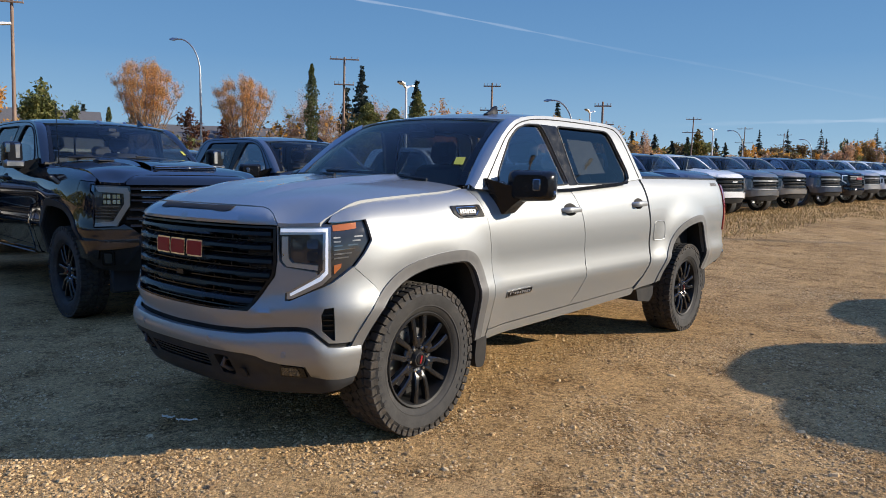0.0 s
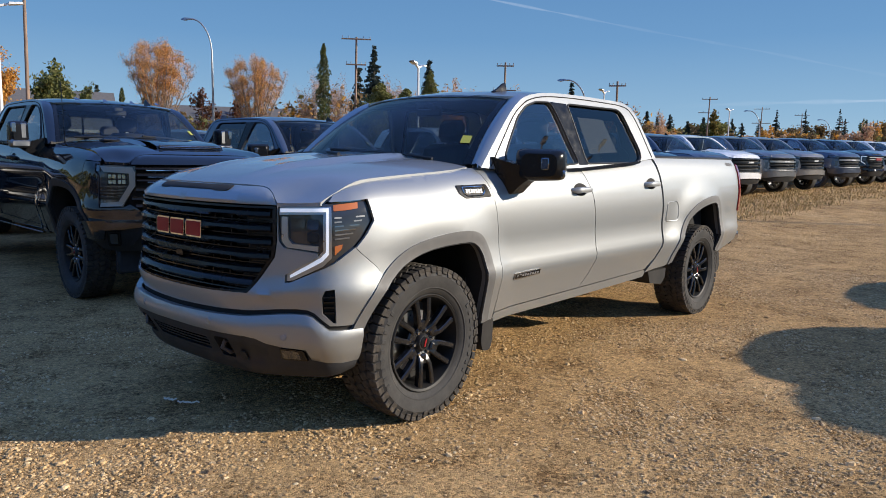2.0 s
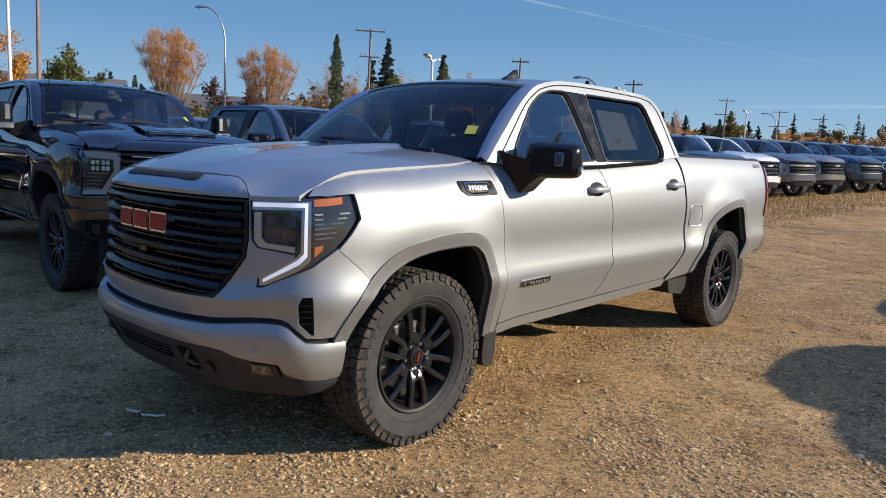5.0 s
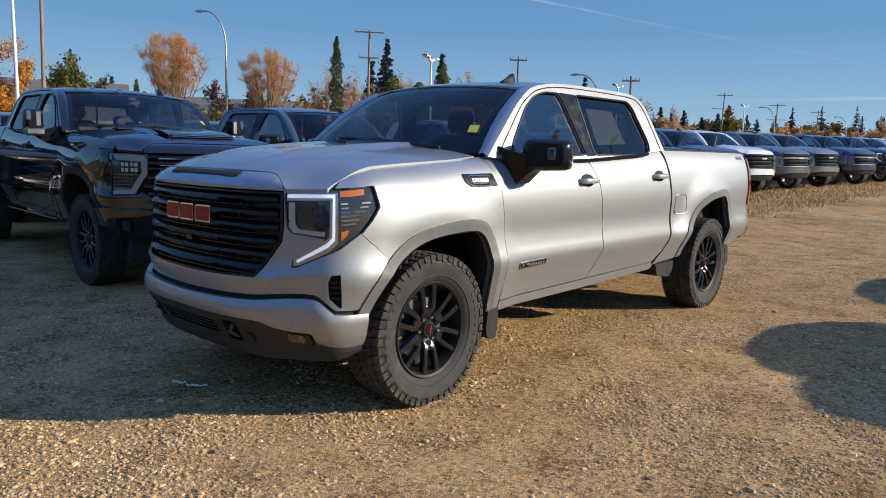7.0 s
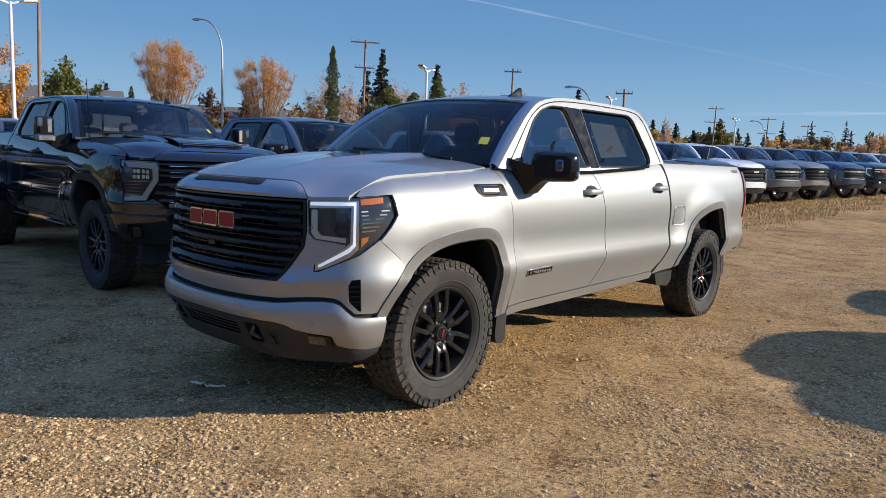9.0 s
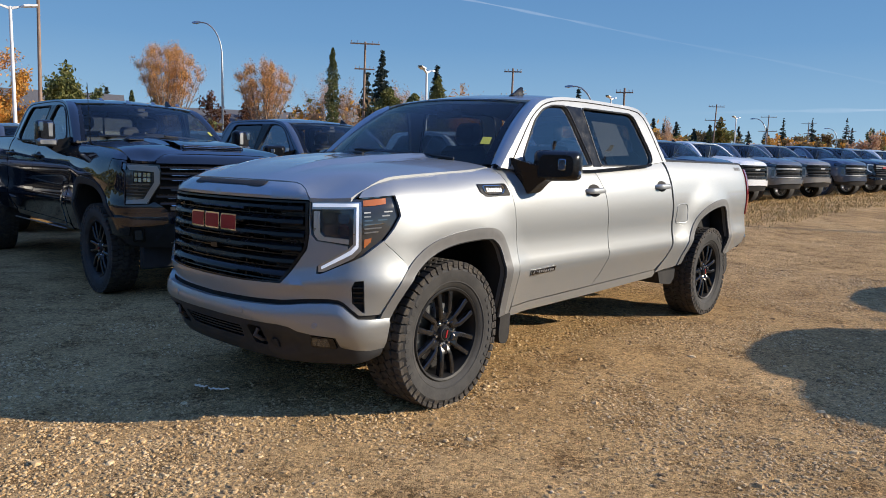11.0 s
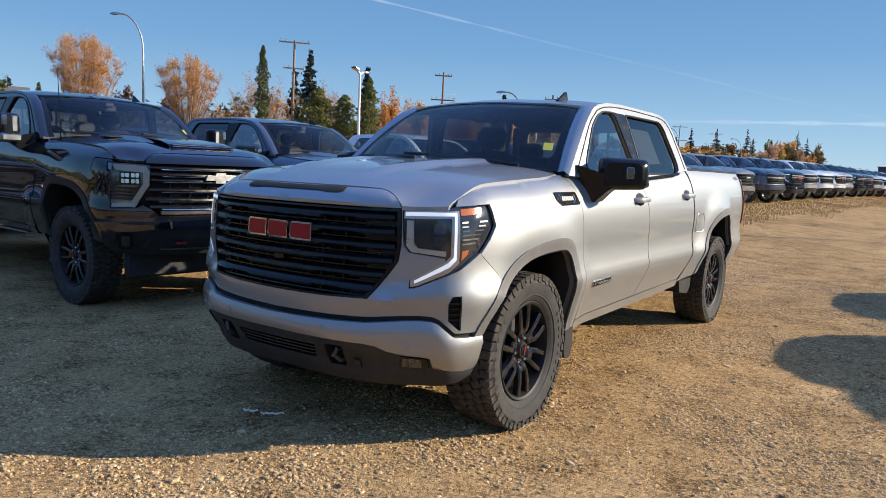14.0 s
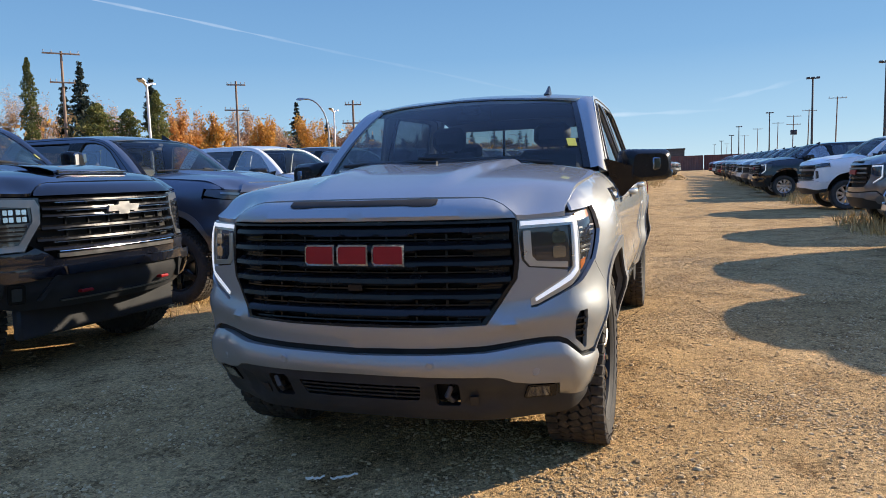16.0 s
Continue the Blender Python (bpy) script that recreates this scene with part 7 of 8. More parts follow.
# the far belt runs on along the yard's side
rngF = random.Random(9)
yy = 62.0
k = 0
while yy < 330:
    x = -31 - 0.02 * yy + rngF.uniform(-7, 4)
    far = math.hypot(x - EYE_XY[0], yy - EYE_XY[1])
    h = 0.3 + far * math.tan(radians(rngF.uniform(2.0, 3.1)))
    m = rngF.choice((LEAF_B, LEAF_B, LEAF_T, LEAF_G, LEAF_Y, LEAF_B))
    broad_tree("autumn_tree", "far low autumn tree in a long belt", x, yy, h, rngF.uniform(4.5, 6.5), m, 100 + k, leaves=1700, leaf=0.20 + 0.0006 * yy, bare=0.0, trunk=0.25, group="autumn tree row")
    if k % 3 == 1:
        spruce("spruce_tree", "dark far spruce behind autumn trees", x - rngF.uniform(2, 9), yy + rngF.uniform(-3, 3), 0.3 + far * math.tan(radians(rngF.uniform(2.9, 4.0))), far * 0.036 * rngF.uniform(0.8, 1.2), 300 + k, n=22, group="spruces")
    yy += 3.4 + yy * 0.011
    k += 1


def shrub_belt():
    """A ragged hedge of autumn shrubs along the far side of the lot."""
    rng = np.random.RandomState(77)
    n = 22000
    t = rng.rand(n) ** 1.5
    y = 18 + 300 * t
    x = -36 - 0.02 * y + rng.normal(0, 2.2, n)
    hh = np.array([2.6 + 3.4 * (0.5 + noise.noise(Vector((a * 0.12, b * 0.12, 1)))) for a, b in zip(x, y)])
    z = np.array([ground_z(a, b) for a, b in zip(x, y)]) + hh * rng.rand(n) ** 0.7
    c = np.stack([x, y, z], 1)
    for m, k in ((LEAF_Y, 0), (LEAF_B, 1), (LEAF_G, 2), (LEAF_T, 3)):
        sel = np.array([int((noise.noise(Vector((a * 0.06, b * 0.06, 9))) + 0.5) * 4 + rng.uniform(-0.5, 0.5)) % 4 == k for a, b in zip(x, y)])
        g = leaf_cards(c[sel], (0.16 + 0.0012 * y[sel]) * rng.uniform(0.7, 1.3, sel.sum()), rng)
        solo("shrubs", g, m, "ragged autumn shrubs along the far roadside", "shrub", kind="stuff", sharp=180)


shrub_belt()


def back_belt():
    """Dark trees added behind the camera; never in view, they only darken the low sky in reflections."""
    rng = np.random.RandomState(78)
    n = 6000
    a = np.radians(rng.uniform(115, 260, n))
    d = rng.normal(55, 3, n)
    z = 7.5 * rng.rand(n) ** 0.8 * (0.75 + 0.25 * np.sin(a * 23))
    g = leaf_cards(np.stack([d * np.sin(a), d * np.cos(a), z], 1), 0.8 * rng.uniform(0.6, 1.3, n), rng)
    solo("woodland", g, LEAF_G, "dark belt of trees behind the yard", "trees", kind="stuff", sharp=180)


back_belt()


# ---- poles and lamps ----
def utility_pole(x, y, h, arms, turn=0.0, lean=0.0, box_on=False, label="brown wooden utility pole with crossarms"):
    t = thing("utility_pole", label, "utility pole", pose(x, y, ground_z(x, y), 0, lean, turn), "utility poles")
    part("pole", tube([(0, 0, -0.05), (0, 0, h * 0.5), (0, 0, h)], [0.105, 0.085, 0.065], 10), POLEWOOD, t)
    for dz, w in arms:
        c = part("crossarm", box(0, -0.12, h - dz, w, 0.07, 0.085, 0.01), POLEWOOD, t)
        for k in (-0.46, -0.25, 0.25, 0.46):
            part("insulator", lathe([(0.0, 0.0), (0.02, 0.0), (0.03, 0.05), (0.02, 0.08), (0.034, 0.11), (0.0, 0.15)], 8).moved(pose(k * w, -0.12, h - dz + 0.06)), GALV, c)
    if box_on:
        for k in (-0.35, 0.0, 0.35):
            part("transformer", lathe([(0.0, -0.4), (0.20, -0.4), (0.21, 0.38), (0.16, 0.45), (0.0, 0.46)], 12).moved(pose(k, -0.36, h - 3.0)), DARKSTEEL, t)
    return t


def arc_lamp(x, y, h, turn, reach=1.5, label="grey steel street lamp with curved arm"):
    t = thing("street_lamp", label, "street lamp", pose(x, y, ground_z(x, y), 0, 0, turn), "curved street lamps")
    pts = [(0, 0, -0.05), (0, 0, h * 0.55), (0, 0, h - 2.0)]
    for k in range(1, 9):
        a = radians(96 * k / 8)
        pts.append((-reach * (1 - math.cos(a)) * 0.83, 0, h - 2.0 + 2.0 * math.sin(a)))
    part("pole", tube(pts, [0.085, 0.07, 0.055] + [0.045] * 8, 8), GALV, t)
    part("lamp_head", loft([[(-reach * 0.90, -0.06, h - 0.03), (-reach * 0.90, 0.06, h - 0.03), (-reach * 0.90, 0.05, h + 0.06), (-reach * 0.90, -0.05, h + 0.06)], [(-reach * 1.08, -0.14, h - 0.08), (-reach * 1.08, 0.14, h - 0.08), (-reach * 1.08, 0.08, h + 0.07), (-reach * 1.08, -0.08, h + 0.07)], [(-reach * 1.22, -0.08, h - 0.06), (-reach * 1.22, 0.08, h - 0.06), (-reach * 1.22, 0.05, h + 0.01), (-reach * 1.22, -0.05, h + 0.01)]], True), GALV, t)
    return t


def twin_lamp(x, y, h, turn, mat=None, span=1.0, label="white twin-headed lot lamp"):
    t = thing("lot_lamp", label, "lamp post", pose(x, y, ground_z(x, y), 0, 0, turn), "lot lamps")
    mat = mat or POLEWHITE
    part("base", lathe([(0.0, 0.0), (0.28, 0.0), (0.28, 0.5), (0.0, 0.5)], 16), STUCCO, t)
    part("pole", tube([(0, 0, 0.5), (0, 0, h)], [0.085, 0.062], 10), mat, t)
    for sg in (-1, 1):
        part("lamp_head", loft([[(sg * 0.05, -0.05, h - 0.12), (sg * 0.05, 0.05, h - 0.12), (sg * 0.05, 0.05, h - 0.02), (sg * 0.05, -0.05, h - 0.02)], [(sg * span * 0.45, -0.06, h + 0.02), (sg * span * 0.45, 0.06, h + 0.02), (sg * span * 0.45, 0.05, h + 0.09), (sg * span * 0.45, -0.05, h + 0.09)], [(sg * span * 0.5, -0.18, h + 0.03), (sg * span * 0.5, 0.18, h + 0.03), (sg * span * 0.5, 0.16, h + 0.13), (sg * span * 0.5, -0.16, h + 0.13)], [(sg * span, -0.15, h + 0.10), (sg * span, 0.15, h + 0.10), (sg * span, 0.13, h + 0.18), (sg * span, -0.13, h + 0.18)]], True), mat, t)
    return t


def pole_at(fn, az, el, dist, *a, **k):
    x, y = spot(az, dist)
    return fn(x, y, top_h(el, dist, x, y), *a, **k)


pole_at(utility_pole, -71.75, 13.45, 40, ((0.15, 1.0), (1.55, 1.1)), 55, 1.0)
pole_at(twin_lamp, -73.3, 9.75, 35, 70)
pole_at(arc_lamp, -59.35, 10.1, 45, 35)
pole_at(utility_pole, -48.6, 9.35, 47, ((0.15, 1.9), (1.75, 1.3)), 45, 0.8)
pole_at(twin_lamp, -43.6, 7.3, 40, 112)
pole_at(utility_pole, -36.75, 7.65, 50, ((0.25, 1.2), (1.9, 1.6)), 35, 0.6)
pole_at(arc_lamp, -30.2, 6.35, 44, 25)
pole_at(utility_pole, -27.95, 6.2, 48, ((0.3, 1.1), (1.5, 1.5)), 30)
pole_at(twin_lamp, -28.9, 5.4, 60, 100)
pole_at(utility_pole, -21.25, 4.95, 92, ((0.3, 1.8), (1.9, 2.4)), 20, 1.5)
pole_at(twin_lamp, -19.7, 3.95, 92, 90)
pole_at(arc_lamp, -17.6, 3.9, 92, 15)
pole_at(utility_pole, -17.55, 4.15, 118, ((0.3, 2.2), (2.4, 2.6)), 15, 0.8)
pole_at(utility_pole, -14.85, 3.65, 140, ((0.3, 2.4), (2.0, 1.4)), 15)
pole_at(utility_pole, -12.3, 3.1, 165, ((0.3, 2.4), (2.0, 2.4)), 12)
pole_at(utility_pole, -10.4, 2.8, 190, ((0.3, 2.6), (2.4, 2.6)), 12)
pole_at(utility_pole, -9.0, 2.5, 215, ((0.3, 2.6), (2.4, 2.6)), 12)
pole_at(arc_lamp, -13.0, 3.2, 120, 15)
pole_at(arc_lamp, -8.6, 2.4, 180, 10)
pole_at(arc_lamp, -54.5, 5.0, 62, 35, 1.8)


def flood_pole(x, y, h, label="tall dark floodlight pole beside the yard"):
    t = thing("floodlight_pole", label, "floodlight", pose(x, y, ground_z(x, y), 0, 0, 0), "floodlight poles")
    part("pole", tube([(0, 0, 0), (0, 0, h)], [0.17, 0.10], 10), DARKSTEEL, t)
    b = part("head_bar", box(0, 0, h + 0.05, 1.5, 0.12, 0.12, 0.01), DARKSTEEL, t)
    for k in (-0.55, 0.0, 0.55):
        part("floodlight", box(k, -0.18, h + 0.12, 0.42, 0.32, 0.22, 0.03), DARKSTEEL, b)
    return t


for az, d, h in ((9.2, 101, 12.2), (6.45, 165, 12.2), (4.4, 210, 12.0), (3.9, 240, 11.0), (3.2, 300, 11.5), (2.7, 360, 12), (13.6, 92, 12.4)):
    flood_pole(1.27 + d * math.sin(radians(az)), -3.5 + d * math.cos(radians(az)), h - 1.0)
for az, d, h, bx in ((10.65, 106, 10.2, False), (8.92, 128, 10.1, False), (7.95, 140, 10.0, True), (6.95, 160, 10.0, False), (5.62, 182, 10.1, False), (4.75, 215, 10.0, False), (3.55, 280, 10.0, False)):
    utility_pole(1.27 + d * math.sin(radians(az)), -3.5 + d * math.cos(radians(az)), h - 1.0, ((0.2, 2.2),) if not bx else ((0.2, 2.4), (1.6, 2.4)), 8, 1.2, bx)
# two lamp posts out of sight whose thin shadows cross the lane
twin_lamp(14.0, 25.9, 11.5, 20, GALV, label="tall grey lot lamp beyond the parked trucks")
twin_lamp(14.0, 31.6, 11.5, 20, GALV, label="tall grey lot lamp beyond the parked trucks")


# ---- containers, sheds, houses ----
def container(x, y, turn, mat, label, L=6.06):
    t = thing("shipping_container", label, "container", pose(x, y, ground_z(x, y), 0, 0, turn), "row of containers")
    W, H = 2.44, 2.59
    side = Geo()
    n = int(L / 0.28)
    xs, ds = [], []
    for i in range(n):
        a = -L / 2 + 0.1 + (L - 0.2) * i / n
        s = (L - 0.2) / n
        xs += [a, a + s * 0.3, a + s * 0.5, a + s * 0.8]
        ds += [0.0, 0.0, 0.035, 0.035]
    for sg in (-1, 1):
        side.join(loft([[(xx, sg * (W / 2 - 0.05 + d), 0.15), (xx, sg * (W / 2 - 0.05 + d), H - 0.1)] for xx, d in zip(xs, ds)]))
    part("side_panel", side, mat, t, "", 20)
    part("roof", box(0, 0, H - 0.05, L - 0.05, W - 0.05, 0.06), mat, t)
    part("floor", box(0, 0, 0.12, L - 0.05, W - 0.1, 0.12), DARKSTEEL, t)
    for sx in (-1, 1):
        for sy in (-1, 1):
            part("corner_post", box(sx * (L / 2 - 0.08), sy * (W / 2 - 0.08), H / 2, 0.16, 0.16, H, 0.01), mat, t)
        part("end_door", box(sx * (L / 2 - 0.08), 0, H / 2, 0.06, W - 0.3, H - 0.25, 0.01), mat, t)
    for sy in (-1, 1):
        part("bottom_rail", box(0, sy * (W / 2 - 0.06), 0.1, L - 0.2, 0.12, 0.2), mat, t)
        part("top_rail", box(0, sy * (W / 2 - 0.06), H - 0.06, L - 0.2, 0.12, 0.12), mat, t)
    return t


RUST2 = Mat("faded_red_steel", (0.2, 0.07, 0.055), 0.65)
RUST2.color(RUST2.ramp(RUST2.noise(0.9, 7, 0.65), (0.3, (0.15, 0.06, 0.05)), (0.8, (0.26, 0.12, 0.095))))
RUST2 = RUST2.m
for i in range(9):
    cx = -41 + i * 6.25 + (0.35 if i % 3 == 0 else 0)
    container(cx, 131 + (0.4 if i % 2 else 0), 0, (CONTAINER, RUST2, CONTAINER)[i % 3], "oxide-red steel shipping container at the yard's end")
container(16.2, 131.0, 0, RUST2, "oxide-red steel shipping container at the yard's end")
container(22.6, 133.0, 0, CONTAINER, "oxide-red steel shipping container at the yard's end")


def shed(name, label, x, y, w, d, h, rise, wall, roofm, turn=0.0, windows=0, ridge=True):
    """A plain building with eaves, windows and a pitched or flat roof."""
    t = thing(name, label, "building", pose(x, y, ground_z(x, y), 0, 0, turn))
    part("wall", box(0, 0, h / 2, w, d, h), wall, t)
    e = 0.5
    if ridge:
        r = loft([[(-w / 2 - e, -d / 2 - e, h - 0.1), (-w / 2 - e, 0, h + rise), (-w / 2 - e, d / 2 + e, h - 0.1)], [(w / 2 + e, -d / 2 - e, h - 0.1), (w / 2 + e, 0, h + rise), (w / 2 + e, d / 2 + e, h - 0.1)]])
        r.join(loft([[(s * w / 2, -d / 2, h), (s * w / 2, 0, h + rise - 0.1), (s * w / 2, d / 2, h)] for s in (-1, -0.999)])).join(loft([[(s * w / 2, -d / 2, h), (s * w / 2, 0, h + rise - 0.1), (s * w / 2, d / 2, h)] for s in (0.999, 1)]))
        part("roof", r, roofm, t, "", 20)
        part("fascia_board", box(0, -d / 2 - e, h - 0.14, w + 2 * e, 0.05, 0.22), STUCCO, t)
    else:
        part("roof", box(0, 0, h + 0.1, w + 0.4, d + 0.4, 0.25), roofm, t)
    for i in range(windows):
        xx = -w / 2 + w * (i + 0.5) / windows
        wi = part("window", box(xx, -d / 2 - 0.02, h * 0.58, min(1.6, w / windows * 0.5), 0.06, h * 0.38, 0.01), POLEWHITE, t)
        part("pane", box(xx, -d / 2 - 0.055, h * 0.58, min(1.4, w / windows * 0.42), 0.02, h * 0.32), LAMPDARK, wi)
    return t


def house_at(az, el, dist, *a, **k):
    x, y = spot(az, dist)
    return shed(a[0], a[1], x, y, *a[2:], **k)


house_at(-71.5, 4, 64, "house", "pale house with a grey gabled roof", 11, 9, 3.4, 2.6, STUCCO, SHINGLE, turn=70, windows=3)
house_at(-76.0, 4, 60, "house", "pale low house behind autumn trees", 12, 8, 3.0, 1.6, STUCCO, SHINGLE, turn=75, windows=3)
house_at(-60.0, 4, 60, "house", "low house with grey shingled roof and white windows", 17, 9, 2.6, 2.2, STUCCO, SHINGLE, turn=58, windows=5)
house_at(-52.5, 4, 70, "house", "low house with grey shingled roof and white windows", 12, 9, 2.6, 1.9, STUCCO, SHINGLE, turn=55, windows=3)
shed("warehouse", "dark flat-roofed industrial shed beyond the containers", -1.4, 208, 9.6, 12, 5.6, 0, FARWALL, FARWALL, ridge=False)
shed("warehouse", "dark flat-roofed industrial shed beyond the containers", -9.8, 228, 5.0, 12, 5.8, 0, FARWALL, FARWALL, ridge=False)
# a low fence far to the side
fx, fy = spot(-78, 44)
fen = thing("fence", "pale low board fence beside the lot", "fence", pose(fx, fy, 0, 0, 0, 72))
for i in range(10):
    part("post", box(-9 + i * 2, 0, 0.7, 0.1, 0.1, 1.4), STUCCO, fen)
for z in (0.5, 0.9, 1.25):
    part("rail", box(0, -0.06, z, 18, 0.04, 0.16), STUCCO, fen)

# ---- contrail and high streaks ----
TRAIL = bpy.data.materials.new("thin_high_cloud")
TRAIL.use_nodes = True
_t = TRAIL.node_tree
_t.nodes.clear()
_o, _m, _e, _tr = _t.nodes.new("ShaderNodeOutputMaterial"), _t.nodes.new("ShaderNodeMixShader"), _t.nodes.new("ShaderNodeEmission"), _t.nodes.new("ShaderNodeBsdfTransparent")
_e.inputs[0].default_value, _e.inputs[1].default_value = (0.80, 0.86, 0.95, 1), 0.75
_at = _t.nodes.new("ShaderNodeAttribute")
_at.attribute_name = "veil"
_nz = _t.nodes.new("ShaderNodeTexNoise")
_nz.inputs["Scale"].default_value = 0.012
_nz.inputs["Detail"].default_value = 5
_tc = _t.nodes.new("ShaderNodeTexCoord")
_mu = _t.nodes.new("ShaderNodeMath")
_mu.operation = "MULTIPLY"
_t.links.new(_tc.outputs["Object"], _nz.inputs["Vector"])
_t.links.new(_at.outputs["Fac"], _mu.inputs[0]), _t.links.new(_nz.outputs["Fac"], _mu.inputs[1])
_t.links.new(_mu.outputs[0], _m.inputs[0]), _t.links.new(_tr.outputs[0], _m.inputs[1]), _t.links.new(_e.outputs[0], _m.inputs[2])
_t.links.new(_m.outputs[0], _o.inputs[0])


def streak(name, label, path, width, strength):
    """A long soft ribbon across the sky, through bearings and heights in degrees."""
    R = 3000.0
    g, veil = Geo(), []
    P = spline(path, 14)
    for i, (az, el, k) in enumerate(P):
        for j, q in enumerate((-1, -0.5, 0, 0.5, 1)):
            e = el + q * width * (0.7 + 0.3 * math.sin(i * 0.7))
            g.v.append((R * math.cos(radians(e)) * math.sin(radians(az)), R * math.cos(radians(e)) * math.cos(radians(az)), R * math.sin(radians(e))))
            veil.append(max(0.0, k) * (1 - q * q) * strength)
    m = 5
    g.f = [(i * m + j, i * m + j + 1, (i + 1) * m + j + 1, (i + 1) * m + j) for i in range(len(P) - 1) for j in range(m - 1)]
    me = make_mesh(name, g, TRAIL, 180)
    at = me.attributes.new("veil", "FLOAT", "POINT")
    at.data.foreach_set("value", veil)
    ob = tagged(new(name, me), label, "cloud", kind="structure")
    ob.visible_shadow = False
    return ob


streak("backdrop_contrail", "thin white contrail across the blue sky", [(-62, 15.2, 1.0), (-50, 13.9, 1.0), (-41.6, 12.9, 0.9), (-33.1, 11.4, 0.7), (-26.5, 10.0, 0.25), (-18.2, 8.2, 0.2), (-9.4, 6.0, 0.12), (0, 3.8, 0.0)], 0.14, 0.52)
streak("backdrop_cloud", "faint thin cloud streak low in the sky", [(-24, 4.3, 0.0), (-16.9, 4.45, 0.4), (-9, 4.45, 0.9), (-2, 4.35, 0.6), (4, 4.3, 0.0)], 0.22, 0.55)
streak("backdrop_cloud", "faint thin cloud streak low in the sky", [(2, 4.9, 0.0), (5.6, 5.5, 0.6), (9, 6.2, 0.0)], 0.25, 0.4)


# ---- the trucks ----
pickup("silver_pickup", "silver crew-cab pickup with black wheels and black grille", SILVER, pose(0, 0, 0), "wide", True, 0.0, 0.42, "split", RIM, paper=True)


def axle_pose(ax, ay, face):
    """A truck by its front axle and the direction that it faces, in degrees from +X."""
    return pose(ax, ay, ground_z(ax, ay), 0, 0, face + 90)


pickup("black_pickup", "glossy black heavy-duty pickup with hood scoop", BLACK_P, axle_pose(-3.715, 0.95, -3.5), "hd", True, 0.143, 0.45, "split", RIM, arch=PLASTIC, longer=(0.25, 0.27))

SAT = Mat("silver_alloy", (0.45, 0.45, 0.46), 0.3, 0.9).m
pickup("blue_grey_pickup", "slate blue-grey crew-cab pickup in the row", BLUEGREY, axle_pose(-4.08, 4.0, -1.5), "slim", True, 0.10, 0.43, "six", RIM, group="parked row")

MADE = {}


def parked(kind, paint, ax, ay, face, label):
    """A row truck: the first of its kind and colour is built, the others are copies."""
    style, bed, trim, rim = {"c": ("slim", True, CHROME, SAT), "b": ("slim", True, PLASTIC, RIM), "g": ("wide", True, CHROME, SAT), "s": ("wide", False, CHROME, SAT), "t": ("slim", False, CHROME, SAT)}[kind]
    key = (kind, paint.name)
    m = axle_pose(ax, ay, face)
    if key not in MADE:
        MADE[key] = pickup("parked_pickup" if bed else "parked_suv", label, paint, m, style, False, 0.06, 0.41, "nine", rim, arch=paint if kind != "b" else PLASTIC, group="parked row", trim=trim, bed=bed)
        return MADE[key]
    return tagged(copy_thing(MADE[key], m), label)


LEFT = [("c", WHITE_P, 8.0, "white pickup with chrome grille in the row"), ("t", DARKGREY, 11.1, "dark grey sport utility car in the row"), ("g", BLACK_P, 14.1, "black pickup in the row"), ("c", BLUEGREY, 17.0, "slate blue pickup with chrome bumper"), ("b", WHITE_P, 19.7, "white pickup with black grille in the row"), ("c", GREYSILVER, 22.4, "grey pickup with chrome grille in the row"), ("b", TAUPE, 25.1, "warm grey pickup with dark grille in the row"), ("t", BLUEGREY, 28.5, "dark blue sport utility car in the row"), ("g", BLACK_P, 31.7, "black pickup in the row"), ("c", SILVER2, 34.6, "silver pickup with chrome grille in the row"), ("c", WHITE_P, 37.4, "white pickup with chrome grille in the row"), ("g", WHITE_P, 40.1, "white pickup with broad chrome grille"), ("c", SILVER2, 42.8, "silver pickup with chrome grille in the row"), ("g", BLACK_P, 45.7, "black pickup in the row"), ("s", BLACK_P, 48.8, "black sport utility car in the row"), ("c", SILVER2, 51.8, "silver pickup with chrome grille in the row"), ("c", WHITE_P, 54.6, "white pickup with chrome grille in the row"), ("g", WHITE_P, 57.6, "white pickup with broad chrome grille"), ("s", BLACK_P, 61.0, "black sport utility car in the row"), ("c", SILVER2, 64.3, "silver pickup with chrome grille in the row"), ("g", BLACK_P, 68.0, "black pickup in the row"), ("c", DARKGREY, 71.4, "dark grey pickup in the row"), ("g", SILVER2, 74.6, "silver pickup with broad chrome grille"), ("c", GREYSILVER, 77.6, "grey pickup with chrome grille in the row")]
rngP = random.Random(4)
for kind, paint, y, lab in LEFT:
    nose_x = -3.6 - 0.15 * sstep(8, 17, y) if y < 18 else -5.6 + 0.095 * y
    face = -4 - 13 * sstep(10, 22, y) + rngP.uniform(-1.5, 1.5)
    parked(kind, paint, nose_x - 0.95 * math.cos(radians(face)) + rngP.uniform(-0.1, 0.1), y - 0.95 * math.sin(radians(face)), face, lab)
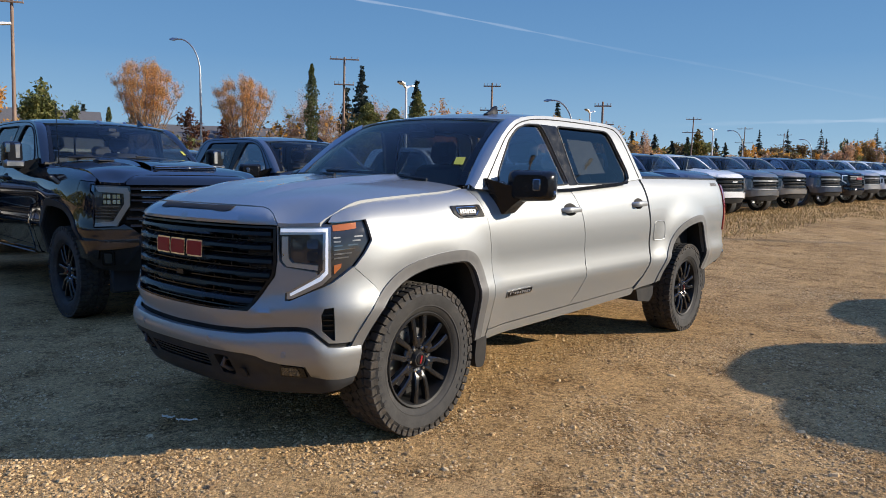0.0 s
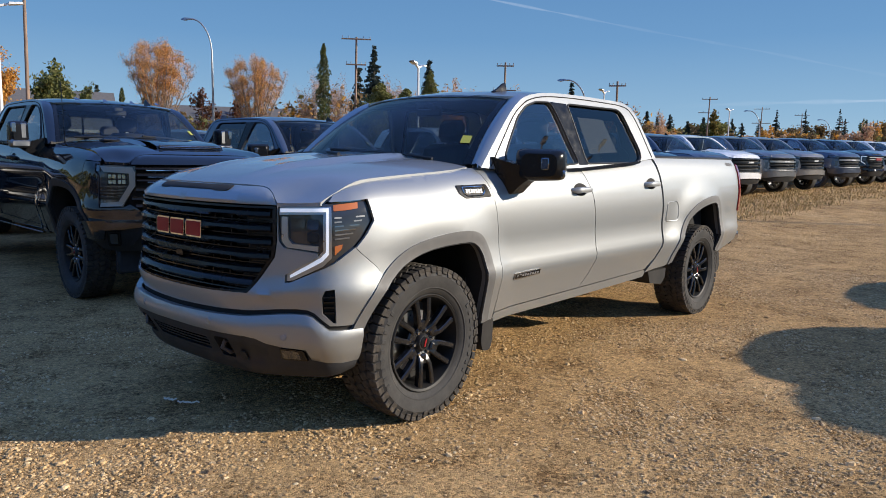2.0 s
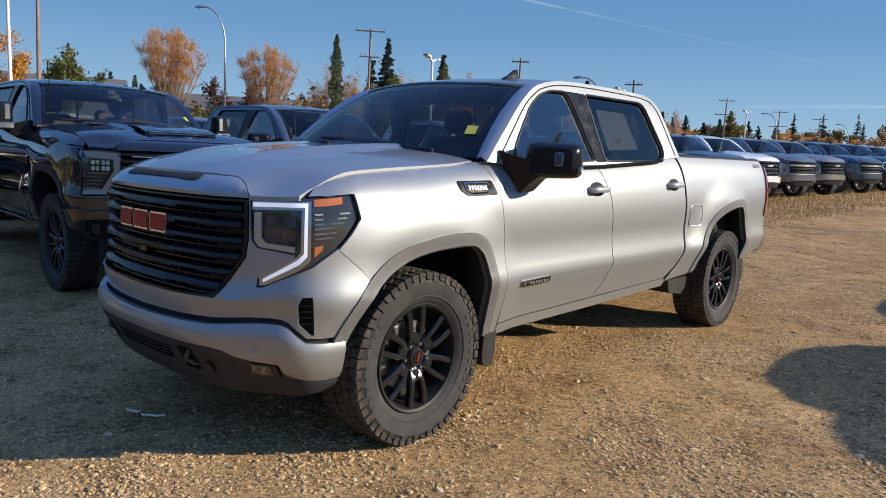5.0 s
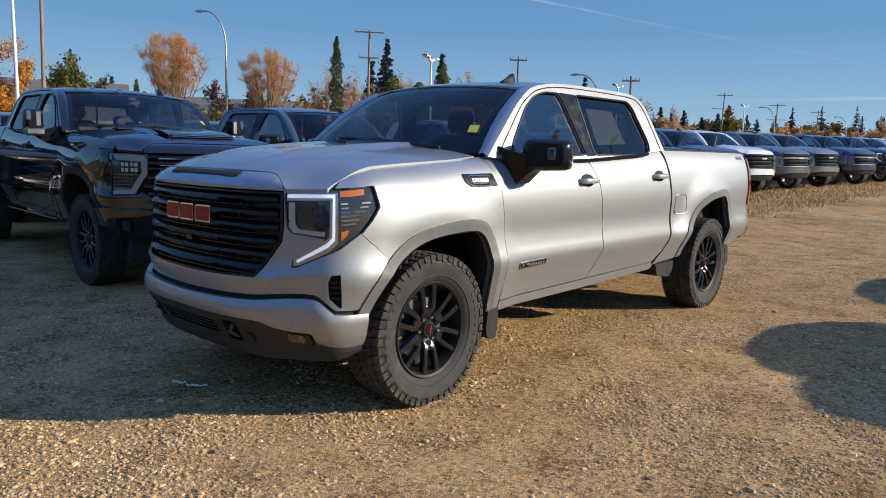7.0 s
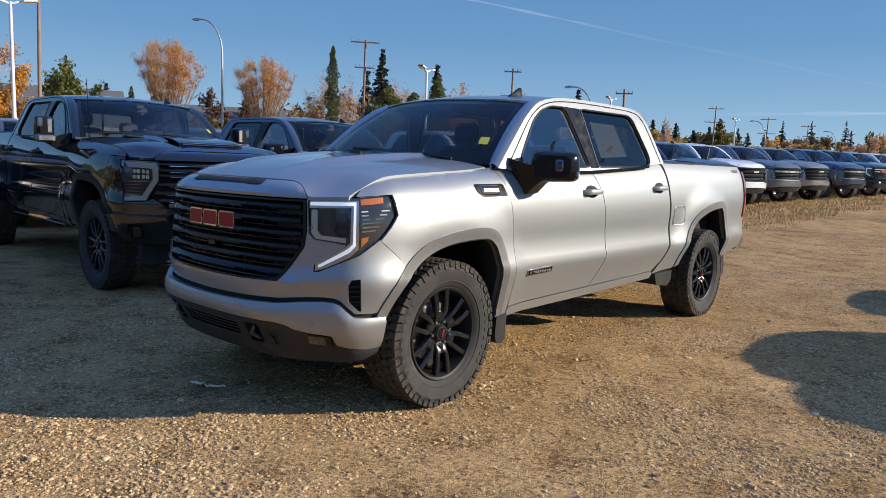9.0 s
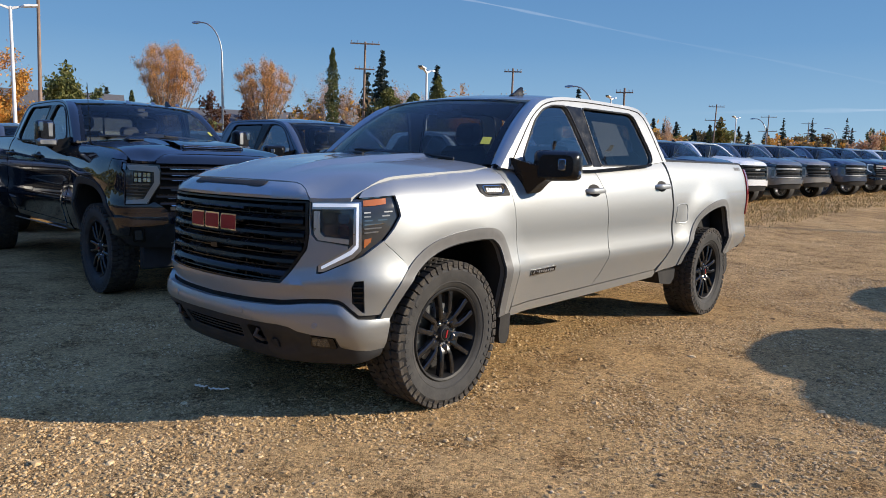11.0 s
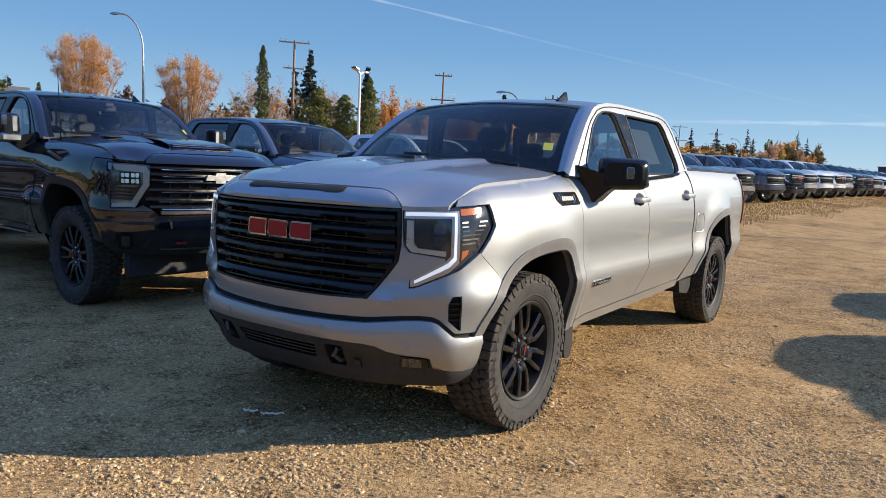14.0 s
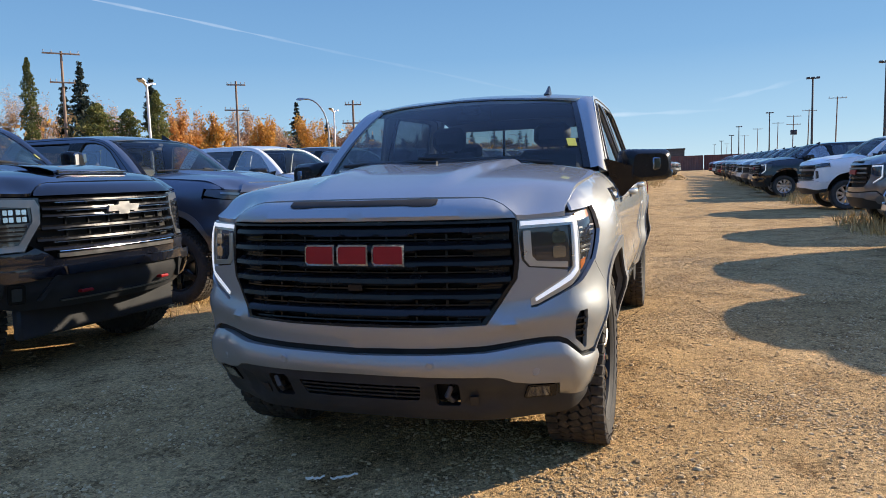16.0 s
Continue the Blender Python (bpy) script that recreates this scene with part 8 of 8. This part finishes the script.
RIGHT = [("t", DARKGREY, 5.1, 5.15, "dark grey sport utility car facing the lane"), ("g", SILVER2, 5.15, 8.25, "silver pickup facing the lane"), ("g", GREYSILVER, 5.55, 12.7, "grey pickup with broad chrome grille facing the lane"), ("c", WHITE_P, 5.5, 18.6, "white pickup with chrome grille facing the lane"), ("s", BLACK_P, 5.0, 26.3, "black sport utility car facing the lane"), ("c", SILVER2, 5.2, 30.0, "silver pickup with chrome grille facing the lane"), ("c", BLUEGREY, 5.2, 33.4, "slate blue pickup facing the lane"), ("c", WHITE_P, 5.2, 36.8, "white pickup facing the lane"), ("g", SILVER2, 5.2, 40.2, "silver pickup facing the lane"), ("c", BLUEGREY, 5.3, 44, "slate blue pickup facing the lane"), ("c", DARKGREY, 5.3, 48, "dark grey pickup facing the lane"), ("g", BLACK_P, 5.3, 52, "black pickup facing the lane"), ("c", RED_P, 5.3, 57, "red pickup facing the lane"), ("c", DARKGREY, 5.4, 62, "dark grey pickup facing the lane"), ("c", WHITE_P, 5.4, 68, "white pickup facing the lane"), ("c", RED_P, 5.4, 75, "red pickup facing the lane")]
for kind, paint, x, y, lab in RIGHT:
    parked(kind, paint, x, y, 184 + rngP.uniform(-2, 2), lab)
# a second row behind the black pickup
for kind, paint, x, y, f, lab in (("c", DARKGREY, -10.4, -1.2, -4, "dark grey pickup parked behind the row"), ("c", DARKGREY, -10.5, 2.2, -2, "dark grey pickup parked behind the row"), ("c", BLUEGREY, -10.3, 5.6, -3, "slate blue pickup parked behind the row")):
    parked(kind, paint, x, y, f, lab)
# assumed trucks on the near side, behind the camera: unseen, added for reflections
for i, (kind, paint, lab) in enumerate((("g", BLACK_P, "black pickup across the yard"), ("c", DARKGREY, "dark grey pickup across the yard"), ("c", BLUEGREY, "slate blue pickup across the yard"), ("s", BLACK_P, "black sport utility car across the yard"), ("c", SILVER2, "silver pickup across the yard"), ("g", BLACK_P, "black pickup across the yard"), ("c", DARKGREY, "dark grey pickup across the yard"))):
    parked(kind, paint, -14 + i * 3.4, -13.0, 90, lab)
